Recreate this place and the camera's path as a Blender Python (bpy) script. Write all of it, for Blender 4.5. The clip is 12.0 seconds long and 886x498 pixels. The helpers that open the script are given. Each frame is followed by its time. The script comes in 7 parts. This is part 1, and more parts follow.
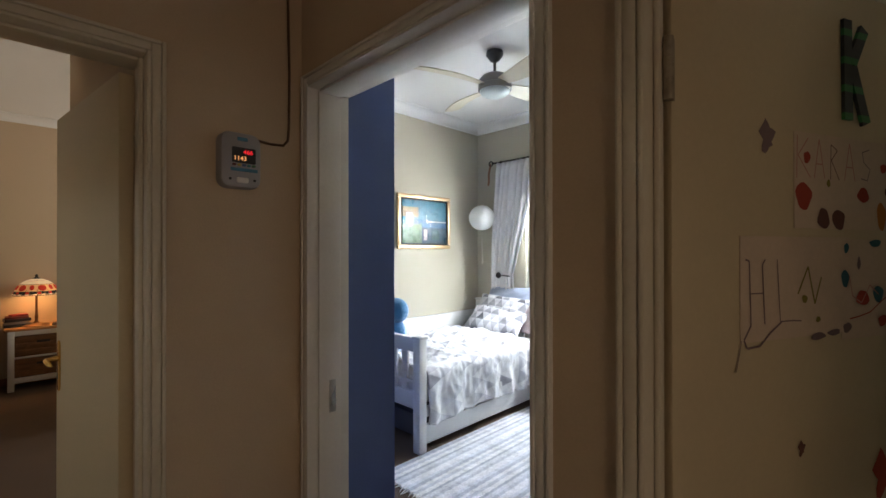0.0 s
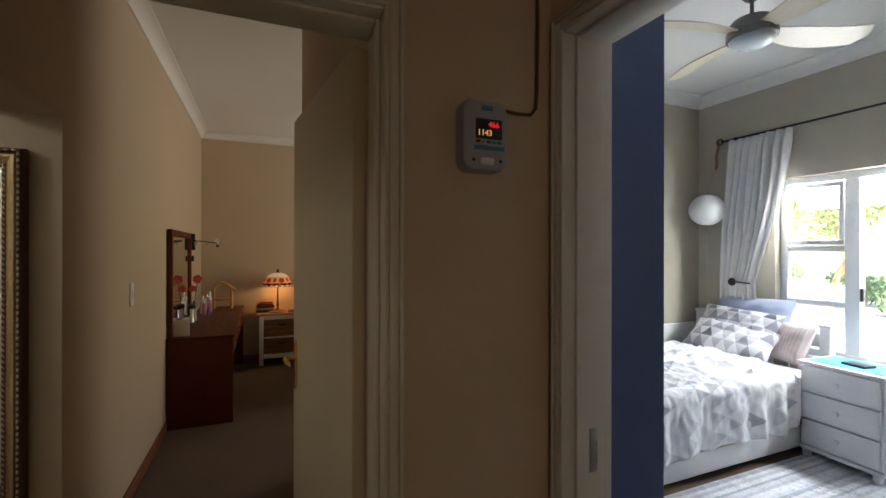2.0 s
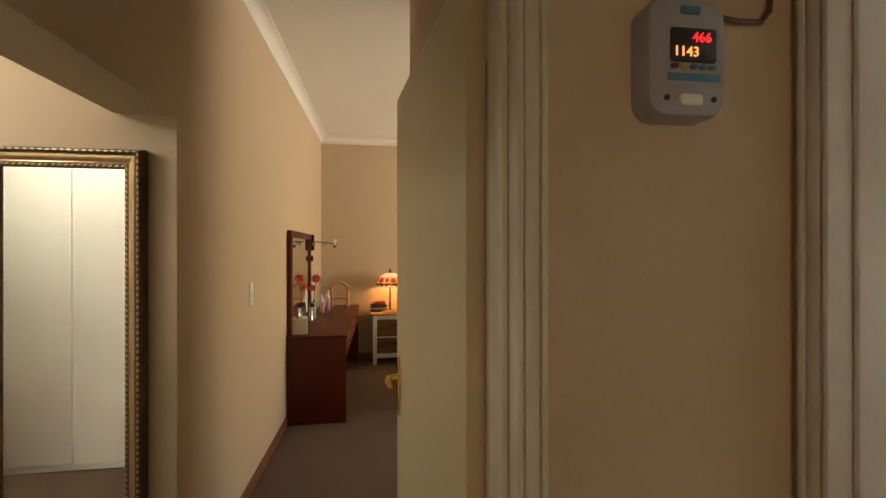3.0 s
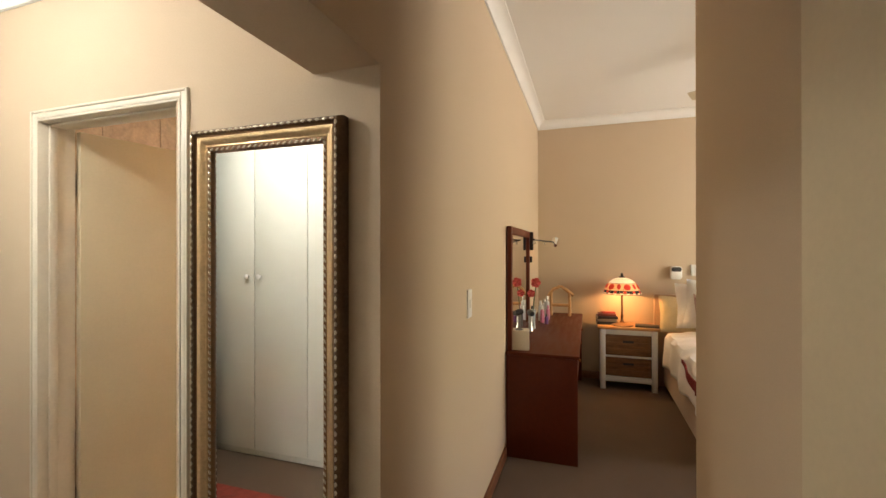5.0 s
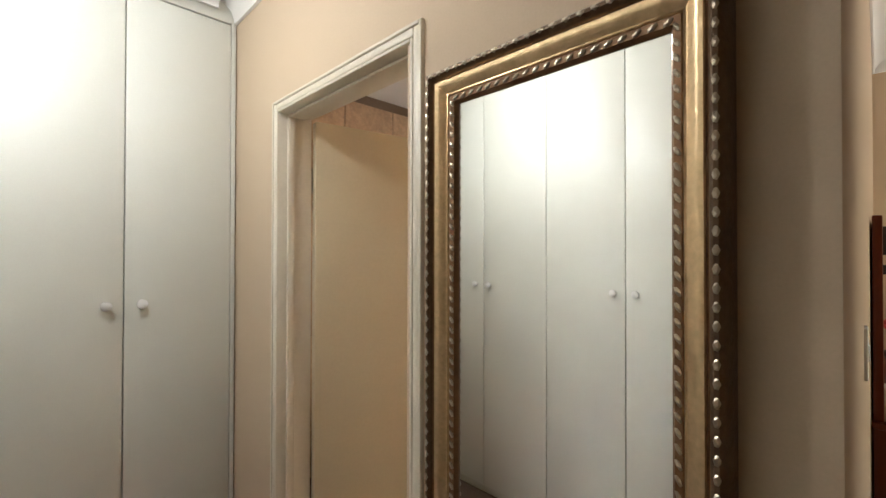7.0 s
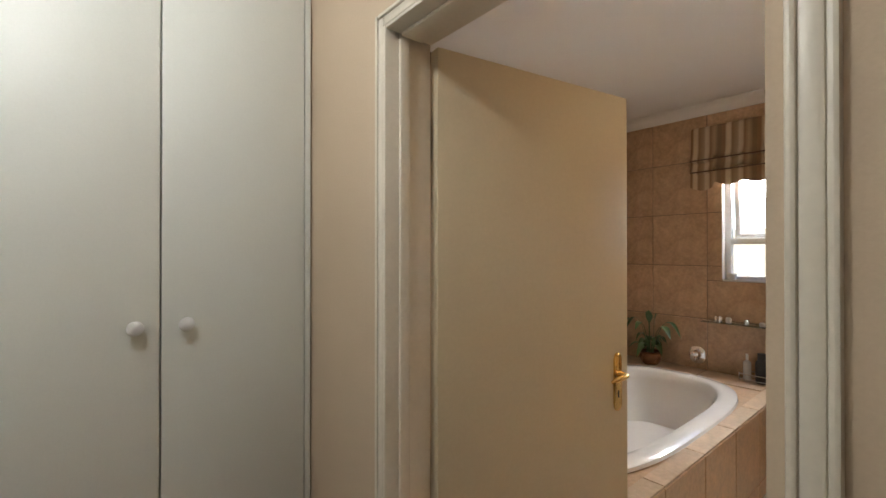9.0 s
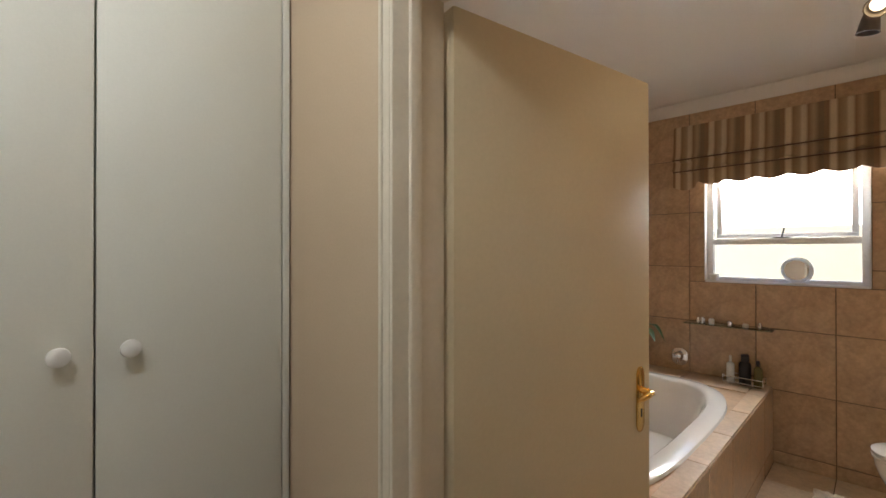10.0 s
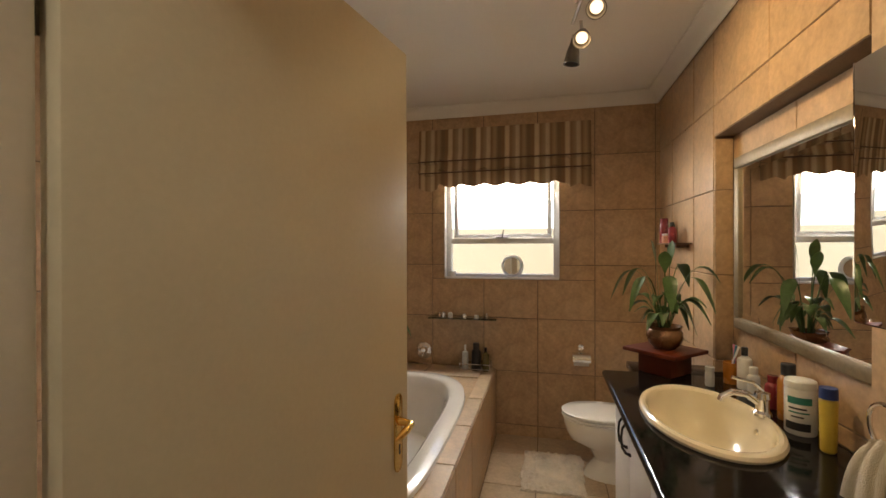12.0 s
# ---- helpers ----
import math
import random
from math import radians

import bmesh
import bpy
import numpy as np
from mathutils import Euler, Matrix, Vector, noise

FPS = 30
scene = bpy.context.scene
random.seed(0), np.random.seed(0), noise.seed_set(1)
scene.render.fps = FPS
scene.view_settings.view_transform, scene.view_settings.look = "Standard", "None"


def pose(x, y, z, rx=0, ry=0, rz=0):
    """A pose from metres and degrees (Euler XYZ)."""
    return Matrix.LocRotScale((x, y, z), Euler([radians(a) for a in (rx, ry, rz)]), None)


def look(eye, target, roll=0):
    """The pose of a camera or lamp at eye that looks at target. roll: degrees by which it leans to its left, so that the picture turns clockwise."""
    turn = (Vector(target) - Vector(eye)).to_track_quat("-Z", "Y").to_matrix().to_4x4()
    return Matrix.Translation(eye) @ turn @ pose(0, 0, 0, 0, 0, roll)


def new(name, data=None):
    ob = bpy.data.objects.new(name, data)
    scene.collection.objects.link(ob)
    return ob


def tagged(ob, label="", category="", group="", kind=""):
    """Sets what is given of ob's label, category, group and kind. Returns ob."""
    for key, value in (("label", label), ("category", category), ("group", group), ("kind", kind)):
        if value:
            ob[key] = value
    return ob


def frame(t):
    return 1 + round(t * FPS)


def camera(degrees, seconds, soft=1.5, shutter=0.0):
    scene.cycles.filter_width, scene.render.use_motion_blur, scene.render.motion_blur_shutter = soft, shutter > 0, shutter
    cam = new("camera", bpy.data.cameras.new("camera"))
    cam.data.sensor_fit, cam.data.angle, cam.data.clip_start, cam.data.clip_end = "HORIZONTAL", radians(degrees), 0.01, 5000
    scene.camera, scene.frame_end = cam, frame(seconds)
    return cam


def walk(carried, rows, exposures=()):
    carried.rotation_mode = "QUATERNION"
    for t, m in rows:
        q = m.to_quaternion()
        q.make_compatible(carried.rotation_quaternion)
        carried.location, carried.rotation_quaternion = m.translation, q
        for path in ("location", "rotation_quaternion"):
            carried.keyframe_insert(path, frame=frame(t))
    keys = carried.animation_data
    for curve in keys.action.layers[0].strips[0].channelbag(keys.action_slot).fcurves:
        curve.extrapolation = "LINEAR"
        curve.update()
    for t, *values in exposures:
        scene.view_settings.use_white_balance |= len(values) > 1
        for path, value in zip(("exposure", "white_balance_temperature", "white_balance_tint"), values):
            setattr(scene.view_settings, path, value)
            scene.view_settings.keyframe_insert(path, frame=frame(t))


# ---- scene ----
cam = camera(91.5, 12.0)
# seconds, x, y, eye height, yaw, pitch, lean
ROWS = [
    (0.0, 2.681, 0.747, 1.531, 45.04, 0.22, -0.07),
    (0.5, 2.572, 0.756, 1.539, 51.17, 0.08, -0.06),
    (1.0, 2.453, 0.769, 1.540, 56.89, 0.06, -0.08),
    (1.5, 2.337, 0.767, 1.548, 61.87, -0.06, 0.03),
    (2.0, 2.227, 0.757, 1.539, 67.35, 0.04, 0.09),
    (2.5, 2.056, 0.787, 1.537, 73.59, 0.05, 0.06),
    (3.0, 1.883, 0.816, 1.539, 81.76, 0.03, -0.05),
    (5.0, 1.149, 0.580, 1.532, 108.51, 0.09, -0.06),
    (5.5, 0.992, 0.453, 1.516, 116.02, 0.20, -0.06),
    (6.0, 0.855, 0.303, 1.520, 122.91, 0.40, -0.03),
    (6.5, 0.792, 0.168, 1.524, 129.19, 0.42, -0.12),
    (7.0, 0.697, 0.030, 1.532, 135.28, 0.58, 0.09),
    (7.5, 0.621, -0.133, 1.530, 140.08, 0.65, -0.07),
    (9.5, 0.547, -0.799, 1.525, 139.79, 0.08, 0.00),
    (10.0, 0.513, -0.893, 1.533, 135.46, 0.23, -0.01),
    (10.5, 0.473, -0.991, 1.540, 127.38, 0.04, 0.13),
    (11.0, 0.419, -1.046, 1.542, 118.62, -0.06, 0.02),
    (11.5, 0.301, -1.059, 1.545, 110.22, -0.13, -0.05),
    (12.0, 0.198, -1.045, 1.548, 103.38, -0.19, -0.12),
]


def aim(x, y, z, yaw, pitch, lean):
    a, b = radians(yaw), radians(pitch)
    return look((x, y, z), (x - math.sin(a) * math.cos(b), y + math.cos(a) * math.cos(b), z + math.sin(b)), lean)


EXPOSURES = [(0.0, 2.33, 6250, 10), (0.5, 2.4, 6250, 10), (1.0, 2.22, 6300, 10), (1.5, 1.97, 6250, 10), (2.0, 1.95, 6350, 10), (2.5, 2.26, 6600, 10), (3.0, 3.05, 7500, 10), (5.0, 3.4, 6500, 10), (5.5, 3.38, 6400, 10), (6.5, 3.17, 6050, 10), (7.5, 2.76, 6000, 10), (9.5, 2.47, 6000, 10), (10.0, 2.38, 6100, 10), (10.5, 2.28, 6400, 10), (11.0, 2.2, 6800, 10), (11.5, 2.1, 7000, 10), (12.0, 2.08, 7000, 10)]
walk(cam, [(r[0], aim(*r[1:])) for r in ROWS], EXPOSURES)

# ---- world and light ----
world = bpy.data.worlds.new("sky")
scene.world = world
world.use_nodes = True
wn = world.node_tree
sky = wn.nodes.new("ShaderNodeTexSky")
sky.sky_type, sky.sun_disc = "NISHITA", False
sky.sun_elevation, sky.sun_rotation = radians(50), radians(141)
wn.links.new(sky.outputs[0], wn.nodes["Background"].inputs[0])
wn.nodes["Background"].inputs[1].default_value = 0.15


def lamp(name, kind, m, power, colour, size=0.1, size_y=0.0, spot=0.0, spread=180.0):
    d = bpy.data.lights.new(name, kind)
    d.energy, d.color = power, colour
    if kind == "AREA":
        d.size, d.spread = size, radians(spread)
        if size_y:
            d.shape, d.size_y = "RECTANGLE", size_y
    elif kind == "SUN":
        d.angle = size
    else:
        d.shadow_soft_size = size
    if spot:
        d.spot_size, d.spot_blend = radians(spot), 0.6
    ob = new(name, d)
    ob.matrix_world = m
    return ob


lamp("sun", "SUN", look((0, 0, 10), (-4.0, 5.0, 2.3)), 5.0, (1.0, 0.95, 0.88), radians(0.5))
# daylight under the heads of the window openings
lamp("window_light_kid", "AREA", look((0.79, 5.125, 2.01), (0.79, 3.6, 1.0)), 25.0, (0.95, 0.98, 1.0), 1.8, 0.28)
lamp("window_light_bath", "AREA", look((-3.53, -1.41, 2.03), (-2.4, -1.41, 2.05)), 5.5, (1.0, 0.97, 0.92), 0.85, 0.17)
# daylight in the bedroom's unseen window opening
lamp("window_light_master", "AREA", look((-2.6, 4.44, 1.5), (-2.6, 2.0, 1.1)), 8.0, (1.0, 0.84, 0.64), 1.85, 1.3)
# fill lamp added at the hall's unseen end, narrowed towards the meter wall
lamp("window_light_hall", "AREA", look((4.05, 0.65, 1.3), (1.5, 1.15, 1.3)), 0.28, (1.0, 0.72, 0.48), 0.7, 1.5, spread=95)
# daylight for the second room, through an unseen, assumed window
lamp("window_light_second", "AREA", look((2.80, 3.46, 1.5), (2.72, 1.6, 1.4)), 0.35, (1.0, 0.95, 0.85), 0.5, 1.1)
# lamps of the place
lamp("dressing_lamp_light", "POINT", pose(0.82, -1.30, 2.42), 2.6, (1.0, 0.975, 0.93), 0.07)
lamp("table_lamp_light", "POINT", pose(-4.06, 0.945, 1.10), 0.75, (1.0, 0.60, 0.24), 0.03)
lamp("bath_spot_light", "SPOT", look((-1.62, -0.90, 2.36), (-1.55, -0.2, 1.75)), 6.0, (1.0, 0.72, 0.38), 0.05, spot=165)
lamp("bath_spot_light_door", "SPOT", look((-1.46, -0.87, 2.38), (-0.6, -1.25, 1.8)), 0.6, (1.0, 0.72, 0.38), 0.07, spot=120)

# ---- materials ----


def material(name, colour, rough=0.6, metal=0.0, vary=0.10, scale=3.0, grain=60.0, bump=0.05, coat=0.0, spread=0.0, stretch=(1, 1, 1), sheen=0.0):
    """Colour with broad and fine variation, roughness variation and a fine relief."""
    m = bpy.data.materials.new(name)
    m.use_nodes = True
    t = m.node_tree
    bs = t.nodes["Principled BSDF"]
    co = t.nodes.new("ShaderNodeTexCoord")
    mp = t.nodes.new("ShaderNodeMapping")
    mp.inputs["Scale"].default_value = stretch
    t.links.new(co.outputs["Object"], mp.inputs[0])
    n1, n2 = t.nodes.new("ShaderNodeTexNoise"), t.nodes.new("ShaderNodeTexNoise")
    for n, s in ((n1, scale), (n2, grain)):
        n.inputs["Scale"].default_value, n.inputs["Detail"].default_value = s, 4.0
        t.links.new(mp.outputs[0], n.inputs["Vector"])
    mixn = t.nodes.new("ShaderNodeMath")
    mixn.operation = "ADD"
    t.links.new(n1.outputs[0], mixn.inputs[0])
    t.links.new(n2.outputs[0], mixn.inputs[1])
    ramp = t.nodes.new("ShaderNodeMapRange")
    for k, v in zip(("From Min", "From Max", "To Min", "To Max"), (0.6, 1.4, 1 - vary, 1 + vary)):
        ramp.inputs[k].default_value = v
    t.links.new(mixn.outputs[0], ramp.inputs[0])
    last = ramp.outputs[0]
    if spread:
        info = t.nodes.new("ShaderNodeObjectInfo")
        r2 = t.nodes.new("ShaderNodeMapRange")
        r2.inputs["To Min"].default_value, r2.inputs["To Max"].default_value = 1 - spread, 1 + spread
        t.links.new(info.outputs["Random"], r2.inputs[0])
        mu = t.nodes.new("ShaderNodeMath")
        mu.operation = "MULTIPLY"
        t.links.new(last, mu.inputs[0])
        t.links.new(r2.outputs[0], mu.inputs[1])
        last = mu.outputs[0]
    vm = t.nodes.new("ShaderNodeVectorMath")
    vm.operation = "SCALE"
    vm.inputs[0].default_value = colour
    t.links.new(last, vm.inputs["Scale"])
    t.links.new(vm.outputs[0], bs.inputs["Base Color"])
    rr = t.nodes.new("ShaderNodeMapRange")
    for k, v in zip(("From Min", "From Max", "To Min", "To Max"), (0.3, 0.7, max(rough - 0.06, 0.02), min(rough + 0.06, 1))):
        rr.inputs[k].default_value = v
    t.links.new(n1.outputs[0], rr.inputs[0])
    t.links.new(rr.outputs[0], bs.inputs["Roughness"])
    bs.inputs["Metallic"].default_value = metal
    bs.inputs["Coat Weight"].default_value = coat
    bs.inputs["Coat Roughness"].default_value = 0.08
    bs.inputs["Sheen Weight"].default_value = sheen
    if bump:
        bp = t.nodes.new("ShaderNodeBump")
        bp.inputs["Strength"].default_value, bp.inputs["Distance"].default_value = bump, 0.01
        t.links.new(n2.outputs[0], bp.inputs["Height"])
        t.links.new(bp.outputs[0], bs.inputs["Normal"])
    return m


def striped(name, colours, size, axis=0, rough=0.9, bump=0.3, soft=0.0, fine=250.0):
    """Woven stripes: a colour ramp that repeats along one axis, in metres."""
    m = material(name, (1, 1, 1), rough, vary=0.12, scale=9, grain=fine, bump=bump, sheen=0.2)
    t = m.node_tree
    bs = t.nodes["Principled BSDF"]
    co = t.nodes.new("ShaderNodeTexCoord")
    sp = t.nodes.new("ShaderNodeSeparateXYZ")
    t.links.new(co.outputs["Object"], sp.inputs[0])
    fr = t.nodes.new("ShaderNodeMath")
    fr.operation = "WRAP"
    fr.inputs[1].default_value, fr.inputs[2].default_value = 0.0, size
    t.links.new(sp.outputs[axis], fr.inputs[0])
    dv = t.nodes.new("ShaderNodeMath")
    dv.operation = "DIVIDE"
    dv.inputs[1].default_value = size
    t.links.new(fr.outputs[0], dv.inputs[0])
    ramp = t.nodes.new("ShaderNodeValToRGB")
    ramp.color_ramp.interpolation = "LINEAR" if soft else "CONSTANT"
    el = ramp.color_ramp.elements
    while len(el) < len(colours):
        el.new(0.5)
    for e, (p, c) in zip(el, colours):
        e.position, e.color = p, (*c, 1)
    t.links.new(dv.outputs[0], ramp.inputs[0])
    old = bs.inputs["Base Color"].links[0].from_node
    t.links.new(ramp.outputs[0], old.inputs[0])
    return m


def glowing(name, colour, strength):
    m = bpy.data.materials.new(name)
    m.use_nodes = True
    bs = m.node_tree.nodes["Principled BSDF"]
    bs.inputs["Base Color"].default_value = (*colour, 1)
    bs.inputs["Emission Color"].default_value = (*colour, 1)
    bs.inputs["Emission Strength"].default_value = strength
    return m


def glassy(name, colour=(1, 1, 1), rough=0.0, ior=1.45):
    m = bpy.data.materials.new(name)
    m.use_nodes = True
    bs = m.node_tree.nodes["Principled BSDF"]
    bs.inputs["Base Color"].default_value = (*colour, 1)
    bs.inputs["Transmission Weight"].default_value = 1.0
    bs.inputs["Roughness"].default_value, bs.inputs["IOR"].default_value = rough, ior
    return m


BEIGE = material("beige_wall_paint", (0.56, 0.44, 0.31), 0.75, vary=0.05, scale=1.5, grain=180, bump=0.06)
KIDWALL = material("stone_wall_paint", (0.48, 0.445, 0.345), 0.75, vary=0.05, scale=1.5, grain=180, bump=0.06)
BLUE = material("blue_wall_paint", (0.10, 0.15, 0.36), 0.6, vary=0.06, scale=2, grain=150, bump=0.05)
CEIL = material("white_ceiling_paint", (0.78, 0.77, 0.74), 0.85, vary=0.03, scale=1.2, grain=120, bump=0.05)
CREAM = material("cream_enamel_paint", (0.58, 0.485, 0.325), 0.48, vary=0.04, scale=2.5, grain=90, bump=0.03)
FRAMEPAINT = material("off_white_frame_paint", (0.66, 0.60, 0.49), 0.4, vary=0.05, scale=4, grain=90, bump=0.03)
KIDFRAME = material("white_frame_paint", (0.72, 0.70, 0.66), 0.4, vary=0.05, scale=4, grain=90, bump=0.03)
GLOSSWHITE = material("glossy_white_enamel", (0.70, 0.70, 0.68), 0.16, vary=0.03, scale=3, grain=60, bump=0.015)
WARDROBE = material("white_satin_board", (0.69, 0.695, 0.635), 0.44, vary=0.03, scale=2, grain=200, bump=0.02)
WHITEWOOD = material("white_painted_wood", (0.78, 0.78, 0.77), 0.42, vary=0.05, scale=6, grain=40, bump=0.05, stretch=(1, 1, 4))
CARPET = material("grey_brown_carpet", (0.128, 0.080, 0.048), 1.0, vary=0.22, scale=2.5, grain=350, bump=0.6, sheen=0.08)
SKIRT = material("stained_skirting_wood", (0.20, 0.075, 0.03), 0.4, vary=0.25, scale=5, grain=40, bump=0.05, stretch=(1, 8, 8))
MAHOGANY = material("red_brown_wood", (0.10, 0.0175, 0.005), 0.46, vary=0.16, scale=3, grain=30, bump=0.02, stretch=(1, 9, 9), coat=0.03)
DARKWOOD = material("dark_wood", (0.10, 0.05, 0.03), 0.4, vary=0.25, scale=5, grain=40, bump=0.05)
PINE = material("waxed_pine", (0.48, 0.26, 0.10), 0.45, vary=0.2, scale=5, grain=30, bump=0.05, stretch=(5, 1, 5))
CHROME = material("chrome", (0.85, 0.85, 0.86), 0.10, 1.0, vary=0.03, bump=0)
STEEL = material("brushed_nickel", (0.55, 0.54, 0.52), 0.3, 1.0, vary=0.05, bump=0.02)
OLDHINGE = material("paint_smeared_steel", (0.34, 0.29, 0.22), 0.45, 0.4, vary=0.3, scale=30, bump=0.05)
BRASS = material("polished_brass", (0.85, 0.58, 0.20), 0.18, 1.0, vary=0.08, scale=20, bump=0.02)
IRON = material("black_iron", (0.03, 0.025, 0.025), 0.45, 0.6, vary=0.15, bump=0.05)
BLACKPL = material("black_plastic", (0.025, 0.025, 0.028), 0.4, vary=0.1, bump=0.02)
WHITEPL = material("white_plastic", (0.78, 0.78, 0.76), 0.35, vary=0.03, bump=0.01)
GREYPL = material("grey_plastic", (0.36, 0.36, 0.39), 0.4, vary=0.04, bump=0.01)
PORCELAIN = material("white_porcelain", (0.82, 0.82, 0.80), 0.10, vary=0.02, bump=0, coat=0.5)
CREAMPORC = material("cream_porcelain", (0.80, 0.71, 0.52), 0.10, vary=0.02, bump=0, coat=0.5)
GRANITE = material("black_granite", (0.009, 0.0085, 0.0085), 0.10, vary=0.7, scale=60, grain=300, bump=0, coat=0.0)
for shiny, level in ((GRANITE, 0.22), (MAHOGANY, 0.25)):
    shiny.node_tree.nodes["Principled BSDF"].inputs["Specular IOR Level"].default_value = level
GROUT = material("brown_grout", (0.19, 0.135, 0.09), 0.95, vary=0.15, scale=15, grain=120, bump=0.2)
TILE = material("terracotta_beige_tile", (0.49, 0.335, 0.205), 0.33, vary=0.26, scale=9, grain=45, bump=0.05, spread=0.07)
FTILE = material("sandy_floor_tile", (0.52, 0.40, 0.28), 0.35, vary=0.22, scale=8, grain=50, bump=0.05, spread=0.06)
GOLD = material("antique_gold_leaf", (0.64, 0.47, 0.27), 0.36, 0.82, vary=0.2, scale=14, grain=90, bump=0.12)
DARKGOLD = material("tarnished_bronze", (0.13, 0.080, 0.045), 0.40, 0.5, vary=0.35, scale=16, grain=90, bump=0.15)
BROWNBRONZE = material("brown_bronze", (0.21, 0.115, 0.055), 0.38, 0.5, vary=0.25, scale=16, grain=90, bump=0.1)
SILVER = material("worn_silver_leaf", (0.55, 0.49, 0.39), 0.32, 0.9, vary=0.2, scale=30, bump=0.08)
MIRROR = material("mirror_silver", (0.93, 0.94, 0.93), 0.0, 1.0, vary=0.0, bump=0)
MIRROR.node_tree.nodes["Principled BSDF"].inputs["Roughness"].default_value = 0.0
for li in list(MIRROR.node_tree.nodes["Principled BSDF"].inputs["Roughness"].links):
    MIRROR.node_tree.links.remove(li)
GLASS = glassy("clear_glass", (1, 1, 1), 0.0, 1.1)
GREENGLASS = glassy("green_shelf_glass", (0.75, 0.95, 0.88), 0.02)
ALU = material("white_aluminium", (0.80, 0.80, 0.80), 0.3, vary=0.03, bump=0.01)
VOILE = material("white_curtain_cloth", (0.80, 0.79, 0.77), 0.9, vary=0.05, scale=20, grain=500, bump=0.15, sheen=0.3)
MILKY = material("milky_white_plastic", (0.82, 0.81, 0.76), 0.35, vary=0.03, bump=0.01)
for cloth, share in ((VOILE, 0.12), (MILKY, 0.5)):
    ct_ = cloth.node_tree
    tl_, mx_ = ct_.nodes.new("ShaderNodeBsdfTranslucent"), ct_.nodes.new("ShaderNodeMixShader")
    tl_.inputs[0].default_value = (0.85, 0.84, 0.82, 1)
    mx_.inputs[0].default_value = share
    ct_.links.new(ct_.nodes["Principled BSDF"].outputs[0], mx_.inputs[1])
    ct_.links.new(tl_.outputs[0], mx_.inputs[2])
    ct_.links.new(mx_.outputs[0], ct_.nodes["Material Output"].inputs[0])
LINEN = material("white_bed_linen", (0.82, 0.81, 0.80), 0.9, vary=0.04, scale=12, grain=400, bump=0.12, sheen=0.3)
SUEDE = material("tan_bed_base_cloth", (0.45, 0.30, 0.19), 0.9, vary=0.08, scale=8, grain=300, bump=0.2, sheen=0.4)
CREAMCLOTH = material("cream_cushion_cloth", (0.72, 0.60, 0.36), 0.9, vary=0.08, scale=8, grain=300, bump=0.2)
LEAF = material("dark_green_leaf", (0.055, 0.115, 0.035), 0.35, vary=0.35, scale=14, grain=60, bump=0.08)
BRONZE = material("copper_bronze_glaze", (0.22, 0.11, 0.05), 0.25, 0.4, vary=0.3, scale=10, bump=0.04)
TOWEL = material("cream_towel", (0.66, 0.57, 0.42), 1.0, vary=0.12, scale=25, grain=350, bump=0.8, sheen=0.5)
MAT = material("beige_bath_mat", (0.72, 0.63, 0.52), 1.0, vary=0.35, scale=9, grain=250, bump=0.9, sheen=0.5)
REDRUG = material("red_rug_wool", (0.30, 0.05, 0.035), 1.0, vary=0.4, scale=18, grain=250, bump=0.8)


def plain(name, c, rough=0.45, metal=0.0):
    return material(name, c, rough, metal, vary=0.06, scale=12, grain=90, bump=0.02)


# ---- mesh helpers ----


def shell(*boxes, bevel=0.0):
    """One bmesh of boxes (lo, hi), their edges rounded by bevel."""
    bm = bmesh.new()
    for lo, hi in boxes:
        add_box(bm, lo, hi, bevel)
    return bm


def add_box(bm, lo, hi, bevel=0.0, seg=2):
    lo, hi = [min(a, b) for a, b in zip(lo, hi)], [max(a, b) for a, b in zip(lo, hi)]
    size = [b - a for a, b in zip(lo, hi)]
    m = Matrix.Translation([(a + b) / 2 for a, b in zip(lo, hi)]) @ Matrix.Diagonal((*size, 1))
    vs = bmesh.ops.create_cube(bm, size=1, matrix=m)["verts"]
    b = min(bevel, min(size) * 0.45)
    if b > 0:
        es = list({e for v in vs for e in v.link_edges})
        bmesh.ops.bevel(bm, geom=es, offset=b, segments=seg, affect="EDGES", profile=0.5)
    return bm


def ring(bm, pts):
    return [bm.verts.new(p) for p in pts]


def bridge(bm, a, b, closed=True):
    n = len(a)
    for i in range(n if closed else n - 1):
        j = (i + 1) % n
        bm.faces.new((a[i], a[j], b[j], b[i]))


def lathe(profile, seg=24, axis=None, bm=None, at=(0, 0, 0), sx=1.0, sy=1.0):
    """A turned body round z: profile of (radius, height); closed where the radius is 0."""
    bm = bm or bmesh.new()
    m = axis or Matrix.Identity(4)
    rows = []
    for r, h in profile:
        if r < 1e-6:
            rows.append([bm.verts.new(Vector(at) + m @ Vector((0, 0, h)))])
        else:
            rows.append(ring(bm, [Vector(at) + m @ Vector((r * sx * math.cos(2 * math.pi * k / seg), r * sy * math.sin(2 * math.pi * k / seg), h)) for k in range(seg)]))
    for a, b in zip(rows, rows[1:]):
        if len(a) == 1 and len(b) > 1:
            for k in range(seg):
                bm.faces.new((a[0], b[k], b[(k + 1) % seg]))
        elif len(b) == 1 and len(a) > 1:
            for k in range(seg):
                bm.faces.new((a[k], a[(k + 1) % seg], b[0]))
        elif len(a) > 1:
            bridge(bm, a, b)
    return bm


